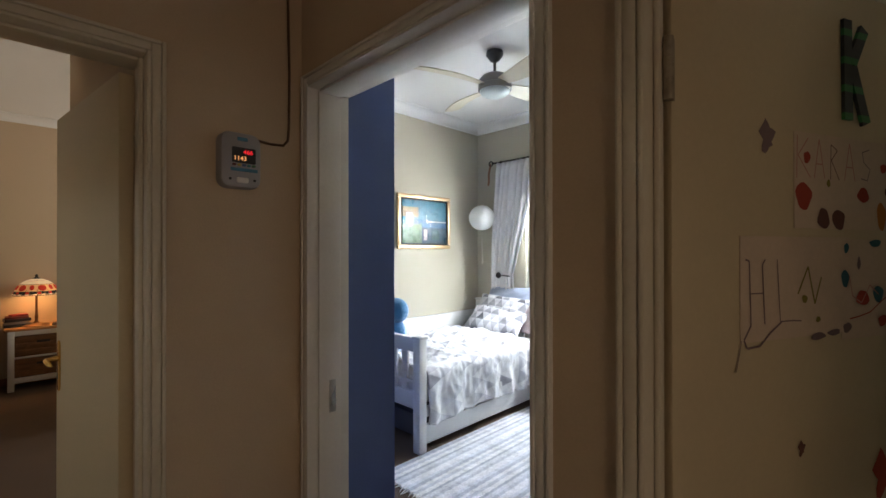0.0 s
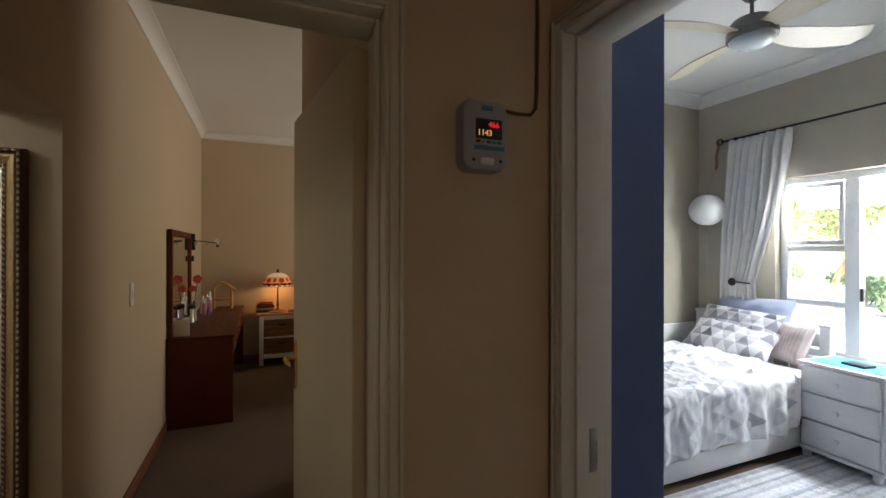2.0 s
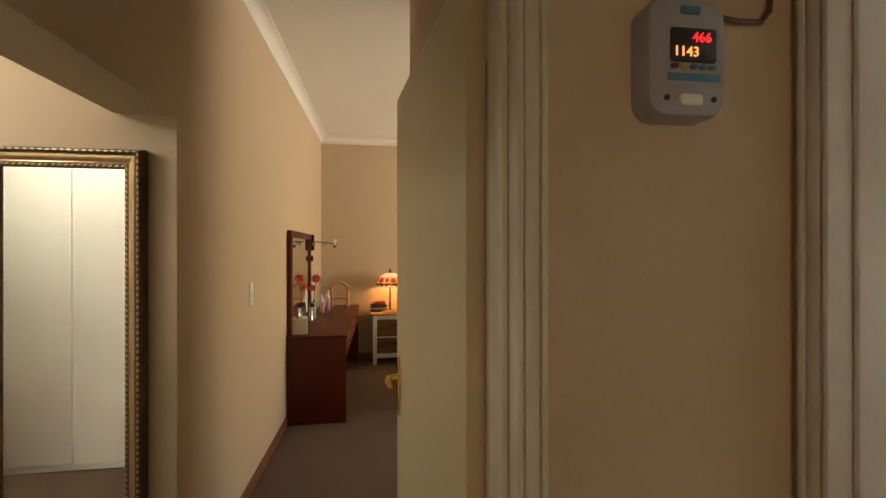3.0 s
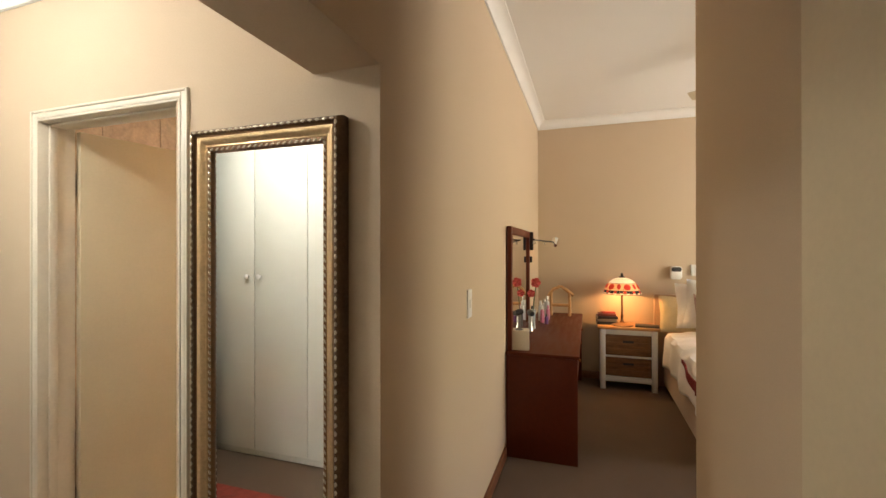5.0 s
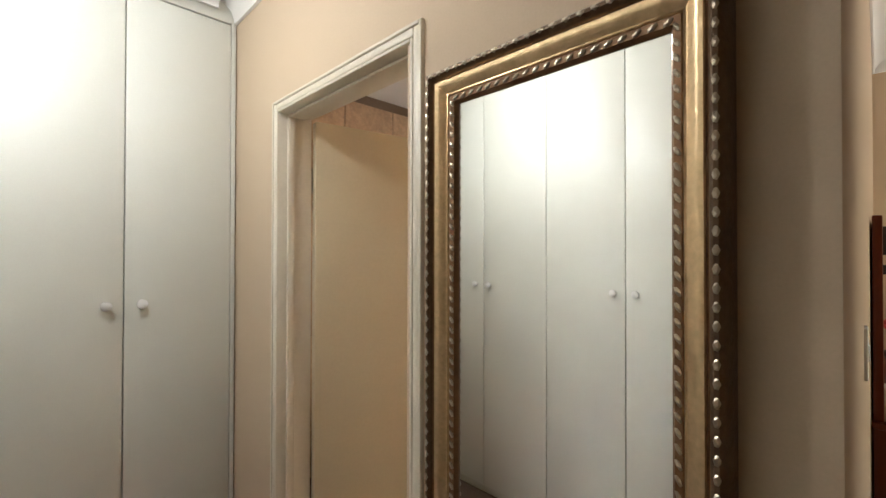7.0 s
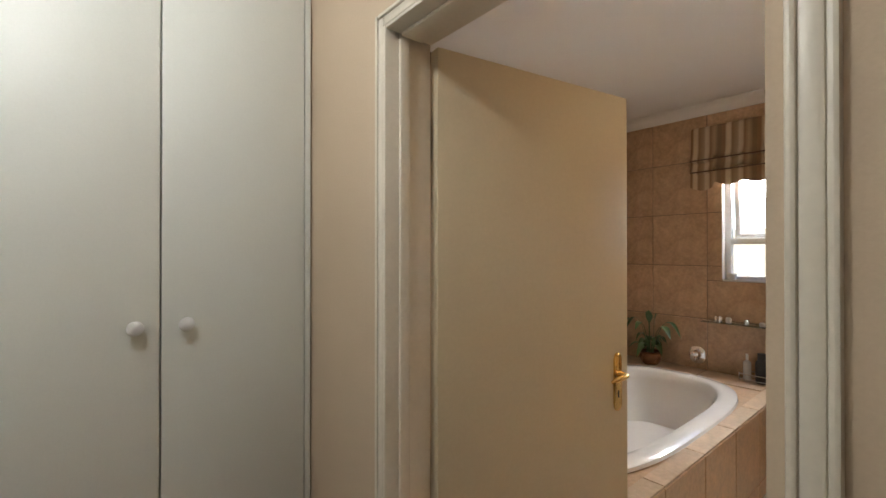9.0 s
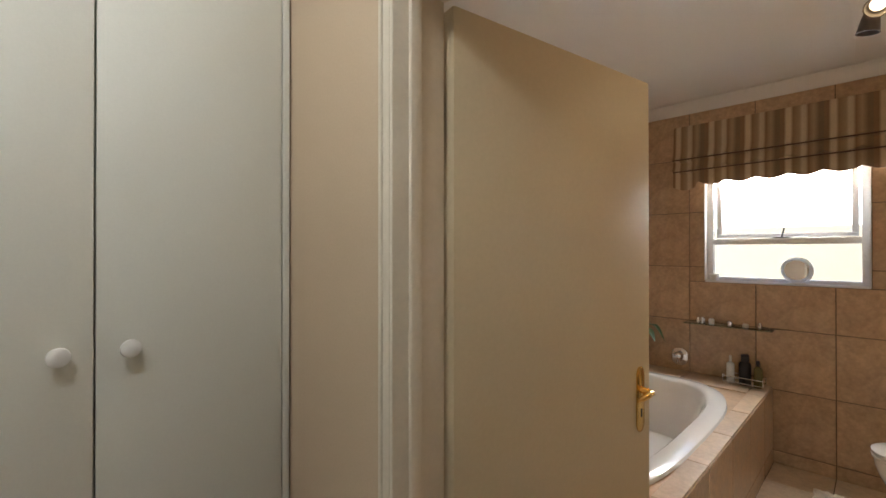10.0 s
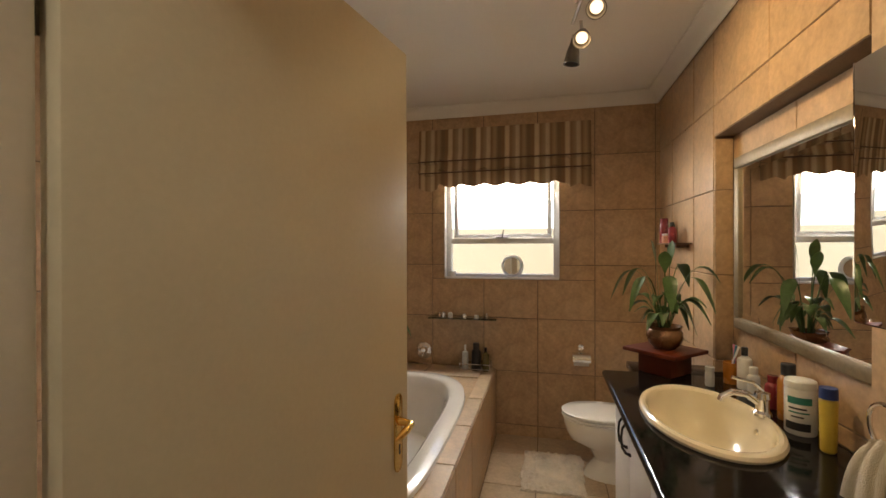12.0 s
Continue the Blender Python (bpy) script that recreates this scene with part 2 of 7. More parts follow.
def tube(points, radius, seg=10, bm=None, closed=False):
    """A round bar along points; radius a number or one for each point."""
    bm = bm or bmesh.new()
    pts = [Vector(p) for p in points]
    rad = radius if isinstance(radius, (list, tuple)) else [radius] * len(pts)
    rows, side = [], None
    for i, p in enumerate(pts):
        if closed:
            d = pts[(i + 1) % len(pts)] - pts[i - 1]
        else:
            d = pts[min(i + 1, len(pts) - 1)] - pts[max(i - 1, 0)]
        d.normalize()
        if side is None:
            side = d.cross(Vector((0, 0, 1)) if abs(d.z) < 0.9 else Vector((1, 0, 0))).normalized()
        side = (side - d * side.dot(d)).normalized()
        up = d.cross(side)
        rows.append(ring(bm, [p + (side * math.cos(2 * math.pi * k / seg) + up * math.sin(2 * math.pi * k / seg)) * rad[i] for k in range(seg)]))
    for a, b in zip(rows, rows[1:]):
        bridge(bm, a, b)
    if closed:
        bridge(bm, rows[-1], rows[0])
    else:
        bm.faces.new(rows[0][::-1])
        bm.faces.new(rows[-1])
    return bm


def grid(fn, nu, nv, bm=None, thick=0.0):
    """A sheet of nu x nv cells, fn(u, v) in 0..1 gives the place; thick: a shell of that thickness."""
    bm = bm or bmesh.new()
    vs = [[bm.verts.new(fn(i / nu, j / nv)) for j in range(nv + 1)] for i in range(nu + 1)]
    fs = [bm.faces.new((vs[i][j], vs[i + 1][j], vs[i + 1][j + 1], vs[i][j + 1])) for i in range(nu) for j in range(nv)]
    if thick:
        bm.normal_update()
        bmesh.ops.solidify(bm, geom=fs, thickness=thick)
    return bm


def mesh_of(name, bm, mat, smooth=True):
    bmesh.ops.recalc_face_normals(bm, faces=bm.faces)
    me = bpy.data.meshes.new(name)
    bm.to_mesh(me)
    bm.free()
    if smooth:
        me.shade_smooth()
        me.set_sharp_from_angle(angle=radians(35))
    for m in mat if isinstance(mat, (list, tuple)) else [mat]:
        me.materials.append(m)
    return me


def part(name, bm, mat, parent, label="", smooth=True):
    ob = new(name, mesh_of(name, bm, mat, smooth))
    ob.parent = parent
    return tagged(ob, label)


def thing(name, label, category, at=(0, 0, 0), turn=0.0, group="", kind=""):
    """An empty at the thing's base, for its parts."""
    ob = new(name)
    ob.empty_display_size = 0.1
    ob.matrix_world = pose(*at, 0, 0, turn)
    return tagged(ob, label, category, group, kind)


def solid(name, bm, mat, label, category, group="", kind="", at=(0, 0, 0), turn=0.0, smooth=True):
    """A thing that is one mesh."""
    ob = new(name, mesh_of(name, bm, mat, smooth))
    ob.matrix_world = pose(*at, 0, 0, turn)
    return tagged(ob, label, category, group, kind)


def structure(name, bm, mat, label, smooth=False):
    return solid(name, bm, mat, label, name.split("_")[0], kind="structure", smooth=smooth)

# ---- structure ----
structure("floor", shell(((-4.5, -2.9, -0.10), (4.2, 5.1, 0.0))), CARPET, "grey-brown cut-pile carpet through the rooms")

# wall between hall and suite, with the suite's doorway
structure("wall_hall", shell(((1.17, -0.02, 0), (1.31, 0.17, 3.1)), ((1.17, 1.03, 0), (1.31, 1.44, 3.1)), ((1.17, 0.17, 2.085), (1.31, 1.03, 3.1))), BEIGE, "beige painted plaster wall beside the suite door")
# wall with the child's doorway and the door beside it
structure("wall_kid_hall", shell(((1.17, 1.44, 0), (1.33, 1.58, 3.1)), ((2.24, 1.44, 0), (2.40, 1.58, 3.1)), ((3.24, 1.44, 0), (4.2, 1.58, 3.1)),
                                 ((1.33, 1.44, 2.085), (2.24, 1.58, 3.1)), ((2.40, 1.44, 2.085), (3.24, 1.58, 3.1))), BEIGE, "beige painted plaster wall with two doorways")
structure("wall_hall_south", shell(((1.95, -0.30, 0), (4.2, -0.16, 2.6))), BEIGE, "beige plaster wall of the hall")
# unseen end wall, its shallow recess added for the fill lamp
structure("wall_hall_end", shell(((4.06, -0.16, 0), (4.2, 0.15, 2.6)), ((4.06, 1.15, 0), (4.2, 1.44, 2.6)), ((4.06, 0.15, 2.1), (4.2, 1.15, 2.6)), ((4.06, 0.15, 0), (4.2, 1.15, 0.3)), ((4.16, 0.15, 0.3), (4.2, 1.15, 2.1))), BEIGE, "beige plaster end wall of the hall")
structure("wall_hall_stub", shell(((1.31, -0.16, 0), (1.95, -0.02, 3.1))), BEIGE, "beige plaster wall of the hall")
structure("ceiling_hall", shell(((1.31, -0.3, 2.6), (4.2, 1.44, 2.7))), CEIL, "white hall ceiling")

# long wall between suite and bathroom, with the shallow recess over the vanity
structure("wall_suite_south", shell(((-4.3, -0.10, 0), (0.0, 0.0, 3.1))), BEIGE, "beige painted plaster wall of the bedroom passage")
structure("wall_vanity", shell(((-3.39, -0.19, 0), (-2.30, -0.10, 2.85)), ((-1.19, -0.19, 0), (-0.12, -0.10, 2.85)), ((-2.30, -0.19, 2.115), (-1.19, -0.10, 2.85)), ((-2.30, -0.19, 0), (-1.19, -0.10, 0.88))), GROUT, "wall under brown tiles with a shallow recess over the vanity")
structure("wall_master_west", shell(((-4.5, -0.2, 0), (-4.3, 4.6, 3.1))), BEIGE, "beige painted plaster wall behind the bed")
structure("wall_passage_north", shell(((-0.85, 1.0, 0), (1.17, 1.58, 3.1)),), BEIGE, "beige painted plaster wall of the entrance passage")
structure("wall_kid_west", shell(((-1.05, 1.58, 0), (-0.90, 4.95, 3.2))), KIDWALL, "stone-coloured painted plaster wall")
structure("wall_master_north", shell(((-4.5, 4.46, 0), (-3.6, 4.6, 3.1)), ((-1.6, 4.46, 0), (-1.05, 4.6, 3.1)), ((-3.6, 4.46, 2.2), (-1.6, 4.6, 3.1)), ((-3.6, 4.46, 0), (-1.6, 4.6, 0.8))), BEIGE, "beige plaster wall with the bedroom window")
structure("ceiling_master", shell(((-4.5, -0.05, 3.1), (-1.05, 4.6, 3.2)), ((-1.05, -0.05, 3.1), (1.17, 1.44, 3.2))), CEIL, "white plaster bedroom ceiling")
structure("lintel", shell(((0.0, -0.23, 2.08), (1.17, 0.0, 3.1))), BEIGE, "beige plaster beam over the dressing-room opening")

# dressing room
structure("wall_mirror", shell(((-0.12, -0.80, 0), (0.0, -0.10, 2.75)), ((-0.12, -2.75, 0), (0.0, -1.573, 2.75)), ((-0.12, -1.573, 2.085), (0.0, -0.80, 2.75))), BEIGE, "beige painted plaster wall with the bathroom doorway")
structure("wall_dressing_south", shell(((0.0, -2.75, 0), (2.0, -2.62, 2.75))), BEIGE, "beige plaster wall behind the wardrobe")
structure("wall_dressing_east", shell(((1.95, -2.62, 0), (2.08, -0.30, 2.75))), BEIGE, "beige plaster wall behind the wardrobe")
structure("ceiling_dressing", shell(((0.0, -2.62, 2.64), (1.95, -0.23, 2.74))), CEIL, "white dressing-room ceiling")

# child's room
structure("wall_kid_window", shell(((-1.05, 4.95, 0), (-0.17, 5.15, 3.2)), ((1.75, 4.95, 0), (2.45, 5.15, 3.2)), ((-0.17, 4.95, 2.16), (1.75, 5.15, 3.2)), ((-0.17, 4.95, 0), (1.75, 5.15, 0.66))), KIDWALL, "stone-coloured plaster wall round the wide window")
structure("wall_kid_east", shell(((2.30, 1.58, 0), (2.42, 4.95, 3.2))), KIDWALL, "stone-coloured painted plaster wall")
structure("wall_kid_blue", shell(((-0.90, 1.58, 0), (1.315, 1.835, 3.1))), BLUE, "deep blue painted wall return beside the door")
structure("ceiling_kid", shell(((-0.90, 1.58, 3.10), (2.30, 4.95, 3.18))), CEIL, "white plaster ceiling of the child's room")
# second child's room, closed behind its open door; its assumed window is set off the door's face
structure("wall_second_room", shell(((2.42, 3.4, 0), (2.5, 3.5, 2.75)), ((3.1, 3.4, 0), (4.2, 3.5, 2.75)), ((2.5, 3.4, 0), (3.1, 3.5, 0.9)), ((2.5, 3.4, 2.1), (3.1, 3.5, 2.75)), ((4.1, 1.58, 0), (4.2, 3.4, 2.75))), KIDWALL, "plain plaster walls of the second room with a window opening")
structure("ceiling_second_room", shell(((2.42, 1.58, 2.7), (4.2, 3.5, 2.8))), CEIL, "white ceiling of the second room")

# bathroom
structure("wall_bath_window", shell(((-3.58, -0.937, 0), (-3.39, -0.05, 2.85)), ((-3.58, -2.85, 0), (-3.39, -1.88, 2.85)), ((-3.58, -1.88, 2.13), (-3.39, -0.937, 2.85)), ((-3.58, -1.88, 0), (-3.39, -0.937, 1.285))), GROUT, "wall under brown bathroom tiles with a small window")
structure("wall_bath_south", shell(((-3.39, -2.85, 0), (-0.12, -2.71, 2.85))), GROUT, "wall under brown bathroom tiles")
structure("ceiling_bath", shell(((-3.58, -2.85, 2.73), (-0.12, -0.2, 2.83))), CEIL, "white bathroom ceiling")
structure("ceiling_cover_strip", shell(((-3.38, -1.005, 2.724), (-0.13, -0.995, 2.7295))), CEIL, "thin joint strip across the bathroom ceiling")


def cornice(name, p, q, inward, z, size, label):
    """A hollow cove along the line p to q, under a ceiling at z."""
    p, q, n = Vector((*p, 0)), Vector((*q, 0)), Vector((*inward, 0))
    prof = [(0.0, -size)] + [(size * (1 - math.cos(a)) * 0.86 + 0.012, -size * (1 - math.sin(a)) * 0.9 - 0.008) for a in [radians(k) for k in range(0, 91, 15)]] + [(size, 0.0), (0, 0)]
    bm = bmesh.new()
    rows = [ring(bm, [e + n * a + Vector((0, 0, z + b)) for a, b in prof]) for e in (p, q)]
    bridge(bm, rows[0], rows[1])
    bm.faces.new(rows[0][::-1])
    bm.faces.new(rows[1])
    structure(name, bm, CEIL, label, True)


for i, (p, q, n, z, s, who) in enumerate([
    ((-4.3, 0.001), (1.2, 0.001), (0, 1), 3.099, 0.09, "bedroom"), ((-4.299, 0.0), (-4.299, 4.45), (1, 0), 3.099, 0.09, "bedroom"),
    ((-0.899, 1.84), (-0.899, 4.95), (1, 0), 3.099, 0.105, "child's room"), ((-0.899, 4.949), (2.3, 4.949), (0, -1), 3.099, 0.105, "child's room"),
    ((0.001, -2.0), (0.001, -0.23), (1, 0), 2.639, 0.09, "dressing room"), ((0.09, -1.955), (1.46, -1.955), (0, 1), 2.639, 0.06, "dressing room"),
    ((-3.379, -2.7), (-3.379, -0.21), (1, 0), 2.729, 0.085, "bathroom"), ((-3.38, -0.211), (-0.12, -0.211), (0, -1), 2.729, 0.085, "bathroom")]):
    cornice("trim_cornice_%d" % (i + 1), p, q, n, z, s, "white coved plaster cornice of the " + who)

for i, (lo, hi, who) in enumerate([((-2.0, 0.0, 0), (-0.0, 0.018, 0.085), "passage"), ((-4.30, 0.0, 0), (-2.04, 0.018, 0.085), "bedroom"), ((-4.30, 0.02, 0), (-4.282, 1.3, 0.085), "bedroom"), ((-0.85, 0.982, 0), (0.3, 1.0, 0.085), "passage")]):
    structure("baseboard_%d" % (i + 1), shell((lo, hi), bevel=0.006), SKIRT, "stained wooden skirting board of the " + who, True)


def door_frame(name, axis, a0, a1, f0, f1, paint, label, top=2.10, rebate=0, rebate_far=True, bare=0):
    """A pressed door frame round an opening: a0..a1 its outer sides along the wall, f0..f1 across the wall; rebate: the jamb (1 or -1) that takes the hinges; bare: one with no stop."""
    fr = thing(name, label, "door frame", kind="structure")

    def box(bm, s0, s1, d0, d1, z0, z1):
        lo, hi = ((d0, s0, z0), (d1, s1, z1)) if axis == "y" else ((s0, d0, z0), (s1, d1, z1))
        add_box(bm, lo, hi, 0.005)

    for nm, k in (("jamb", 1), ("jamb", -1)):
        bm = bmesh.new()
        e = a0 if k == 1 else a1
        # outer bead, flat face, inner lip, then the deep reveal with its stop
        box(bm, e, e + k * 0.011, f0 - 0.012, f1 + 0.012, 0, top)
        box(bm, e + k * 0.011, e + k * 0.034, f0 - 0.009, f1 + 0.009, 0, top - 0.011)
        box(bm, e + k * 0.034, e + k * 0.045, f0 - 0.010, f1 + 0.010, 0, top - 0.034)
        stop = (f0 + 0.028, f1 - 0.028) if k != rebate else ((f1 - 0.058, f1 - 0.028) if rebate_far else (f0 + 0.028, f0 + 0.05))
        if k != bare:
            box(bm, e + k * 0.045, e + k * 0.056, *stop, 0, top - 0.045)
        part(nm, bm, paint, fr)
    bm = bmesh.new()
    box(bm, a0 + 0.0113, a1 - 0.0113, f0 - 0.012, f1 + 0.012, top - 0.011, top)
    box(bm, a0 + 0.0343, a1 - 0.0343, f0 - 0.009, f1 + 0.009, top - 0.034, top - 0.0113)
    box(bm, a0 + 0.0453, a1 - 0.0453, f0 - 0.010, f1 + 0.010, top - 0.045, top - 0.0343)
    box(bm, a0 + 0.0563, a1 - (0.0453 if bare else 0.0563), f0 + 0.028, f1 - 0.028, top - 0.056, top - 0.0453)
    part("head", bm, paint, fr)
    return fr


def door_leaf(name, hinge, angle, width, paint, label, side=1, handle=True, height=2.05, gap=0.005, drop=0.0):
    """A flush door, from its hinge line along +x turned by angle; side: where the knuckles are (+1 or -1 in its own y)."""
    d = thing(name, label, "door", (*hinge, 0.0), angle, kind="structure")
    part("leaf", shell(((gap, -0.02, 0.008), (width, 0.02, height)), bevel=0.004), paint, d)
    for z in (0.25, 1.82):
        bm = lathe([(0, -0.05), (0.008, -0.05), (0.008, -0.018), (0.0072, -0.017), (0.008, -0.016), (0.008, 0.016), (0.0072, 0.017), (0.008, 0.018), (0.008, 0.05), (0, 0.052)], 12, at=(gap - 0.009, side * 0.022, z))
        add_box(bm, (gap - 0.003, side * 0.0185, z - 0.05), (gap + 0.006, side * 0.0208, z + 0.05))
        part("hinge", bm, OLDHINGE, d, "paint-smeared steel butt hinge")
    if handle:
        for s in (-1, 1):
            y = s * 0.021
            hd = part("handle_plate", lever_plate(width - 0.055, y, s), BRASS, d, "polished brass lever handle plate")
            part("lever", tube([(width - 0.055, y + s * 0.004, 1.117), (width - 0.055, y + s * 0.032, 1.117), (width - 0.060, y + s * 0.040, 1.117), (width - 0.085, y + s * 0.043, 1.115), (width - 0.115, y + s * 0.041, 1.109), (width - 0.128, y + s * 0.036, 1.104)], [0.011, 0.008, 0.009, 0.0095, 0.008, 0.004], 12), BRASS, hd, "curved brass lever")
            hd.location.z = -drop
            part("rose", lathe([(0, 0.010), (0.012, 0.009), (0.016, 0.004), (0.016, 0)], 16, Matrix.Rotation(radians(90 * s), 4, "X"), at=(width - 0.055, y + s * 0.004, 1.117)), BRASS, hd)
            # the plate is not pierced: a black slip gives the hole's shade
            part("keyhole", shell(((width - 0.058, y + s * 0.0045, 1.035), (width - 0.052, y + s * 0.0062, 1.06)), bevel=0.002), BLACKPL, hd, "black slip in place of the keyhole's shade")
            for z in (1.168, 1.008):
                part("screw", lathe([(0, 0.0015), (0.003, 0.001), (0.0035, 0)], 8, Matrix.Rotation(radians(90 * s), 4, "X"), at=(width - 0.055, y + s * 0.0035, z)), OLDHINGE, hd)
    return d


def lever_plate(x, y, s):
    """A shaped back plate with pointed, waisted ends."""
    half = [(0.005, 0.097), (0.012, 0.093), (0.017, 0.085), (0.0195, 0.074), (0.0195, -0.074), (0.017, -0.085), (0.012, -0.093), (0.005, -0.097)]
    out = [(a, b) for a, b in half] + [(-a, b) for a, b in half[::-1]]
    bm = bmesh.new()
    rows = [ring(bm, [Vector((x + a * k, y + s * t, 1.088 + b * (0.97 if k < 1 else 1))) for a, b in out]) for t, k in ((0, 1), (0.003, 1), (0.005, 0.8))]
    bridge(bm, rows[0], rows[1])
    bridge(bm, rows[1], rows[2])
    bm.faces.new(rows[2])
    return bm


door_frame("door_frame_1", "y", 0.15, 1.044, 1.17, 1.31, FRAMEPAINT, "off-white pressed door frame of the suite", rebate=-1)
door_leaf("door_1", (1.150, 0.985), 187.0, 0.765, CREAM, "cream painted flush door standing open into the suite", side=-1, gap=0.012)
fr2 = door_frame("door_frame_2", "x", 1.322, 2.268, 1.44, 1.58, KIDFRAME, "white pressed door frame of the child's room", top=2.114, bare=-1)
part("strike_plate", shell(((1.3783, 1.505, 0.985), (1.3803, 1.53, 1.095)), bevel=0.001), STEEL, fr2, "steel strike plate")
door_frame("door_frame_3", "x", 2.386, 3.25, 1.44, 1.58, FRAMEPAINT, "off-white pressed door frame beside the child's room", rebate=1, rebate_far=False)
door_leaf("door_2", (2.200, 1.612), 111.5, 0.795, GLOSSWHITE, "glossy white painted door standing open into the child's room", side=1, drop=0.075)
door_leaf("door_3", (2.462, 1.565), 66.0, 0.74, CREAM, "cream door with taped children's drawings, standing open", side=-1, gap=-0.070)
door_frame("door_frame_4", "y", -1.586, -0.738, -0.12, 0.0, FRAMEPAINT, "off-white pressed door frame of the bathroom", rebate=1)
door_leaf("door_4", (-0.128, -1.543), 170.3, 0.760, CREAM, "cream painted flush door standing open into the bathroom", side=1, gap=0.012)

# ---- hall ----


def text_mesh(body, size, depth=0.0008):
    """The characters as a bmesh in the xz plane, facing -y, from the lower left corner."""
    cu = bpy.data.curves.new("words", "FONT")
    cu.body, cu.size, cu.extrude = body, size, depth
    ob = bpy.data.objects.new("words", cu)
    me = bpy.data.meshes.new_from_object(ob)
    bm = bmesh.new()
    bm.from_mesh(me)
    bmesh.ops.transform(bm, matrix=Matrix.Rotation(radians(90), 4, "X"), verts=bm.verts)
    bpy.data.objects.remove(ob)
    bpy.data.curves.remove(cu)
    bpy.data.meshes.remove(me)
    return bm


def rounded_slab(w, h, r0, d0, d1, edge=0.006, seg=6):
    """A slab in the xz plane with round corners, from y = -d0 to y = -d1, its front edge softened."""
    def outline(grow, y):
        pts = []
        for cx, cz, a0 in ((w / 2 - r0, h / 2 - r0, 0), (-w / 2 + r0, h / 2 - r0, 90), (-w / 2 + r0, -h / 2 + r0, 180), (w / 2 - r0, -h / 2 + r0, 270)):
            for k in range(seg + 1):
                a = radians(a0 + 90 * k / seg)
                pts.append((cx + (r0 + grow) * math.cos(a), -y, cz + (r0 + grow) * math.sin(a)))
        return pts
    bm = bmesh.new()
    rows = [ring(bm, outline(g, y)) for g, y in ((0, d0), (0, d1 - edge), (-edge * 0.3, d1 - edge * 0.3), (-edge, d1))]
    for p, q in zip(rows, rows[1:]):
        bridge(bm, p, q)
    bm.faces.new(rows[0][::-1])
    bm.faces.new(rows[-1])
    return bm


REDGLOW, ORANGEGLOW = glowing("red_digits", (1.0, 0.03, 0.04), 0.14), glowing("orange_digits", (1.0, 0.45, 0.16), 0.14)
TEAL = plain("teal_print", (0.07, 0.22, 0.33))
meter = thing("electricity_meter_display", "grey plastic prepaid meter display with lit digits, on the hall wall", "meter", (1.31, 1.230, 1.801), 90)
part("housing", rounded_slab(0.118, 0.165, 0.028, 0.0, 0.042, 0.012), GREYPL, meter)
part("screen", rounded_slab(0.068, 0.046, 0.004, 0.0415, 0.0445, 0.001), BLACKPL, meter, "black display window").location = (0.006, 0, 0.014)
for tx, sz, x, z, gl in (("1143", 0.019, -0.025, -0.002, ORANGEGLOW), ("466", 0.019, 0.003, 0.018, REDGLOW)):
    bm = text_mesh(tx, sz)
    bmesh.ops.translate(bm, vec=(x, -0.0455, z), verts=bm.verts)
    part("digits", bm, gl, meter, "orange digits" if gl is ORANGEGLOW else "red digits", smooth=False)
part("badge", rounded_slab(0.030, 0.011, 0.003, 0.0415, 0.0435, 0.001), TEAL, meter, "blue maker's badge").location = (0.002, 0, 0.062)
part("stripe", shell(((-0.032, -0.0432, -0.034), (0.046, -0.0415, -0.024)), bevel=0.0008), TEAL, meter, "blue printed stripe")
for k, c in enumerate(((0.12, 0.03, 0.03), (0.45, 0.33, 0.08), (0.08, 0.14, 0.30), (0.08, 0.25, 0.28), (0.10, 0.22, 0.12))):
    part("button", rounded_slab(0.011, 0.007, 0.003, 0.0415, 0.0455, 0.001), plain("button_colour", c), meter).location = (-0.022 + 0.014 * k, 0, -0.015)
part("reset_key", rounded_slab(0.034, 0.016, 0.005, 0.0415, 0.0455, 0.0015), WHITEPL, meter, "pale reset key").location = (0.002, 0, -0.060)
for x in (-0.033, 0.037):
    part("screw", lathe([(0, 0), (0.004, 0), (0.004, 0.002), (0, 0.003)], 10, Matrix.Rotation(radians(90), 4, "X"), at=(x, -0.0415, -0.058)), BLACKPL, meter)
solid("meter_cable", tube([(1.327, 1.232, 1.876), (1.327, 1.27, 1.874), (1.322, 1.33, 1.871), (1.320, 1.372, 1.874), (1.318, 1.388, 1.892), (1.317, 1.392, 1.93), (1.317, 1.394, 2.1), (1.317, 1.388, 2.4), (1.317, 1.390, 2.595)], 0.0042, 8), plain("brown_cable", (0.10, 0.055, 0.03)), "thin brown cable clipped up the hall wall", "cable")

# drawings taped to the open door
PAPER = plain("drawing_paper", (0.62, 0.50, 0.40), 0.8)
INKS = {k: plain(k + "_crayon", c, 0.8) for k, c in dict(red=(0.36, 0.05, 0.03), violet=(0.20, 0.14, 0.15), black=(0.02, 0.02, 0.03), green=(0.03, 0.14, 0.07), pink=(0.50, 0.25, 0.21), orange=(0.50, 0.18, 0.03), teal=(0.03, 0.12, 0.16), olive=(0.22, 0.19, 0.04), brown=(0.13, 0.05, 0.04)).items()}
LEAF_POSE = pose(2.462, 1.565, 0, 0, 0, 66)


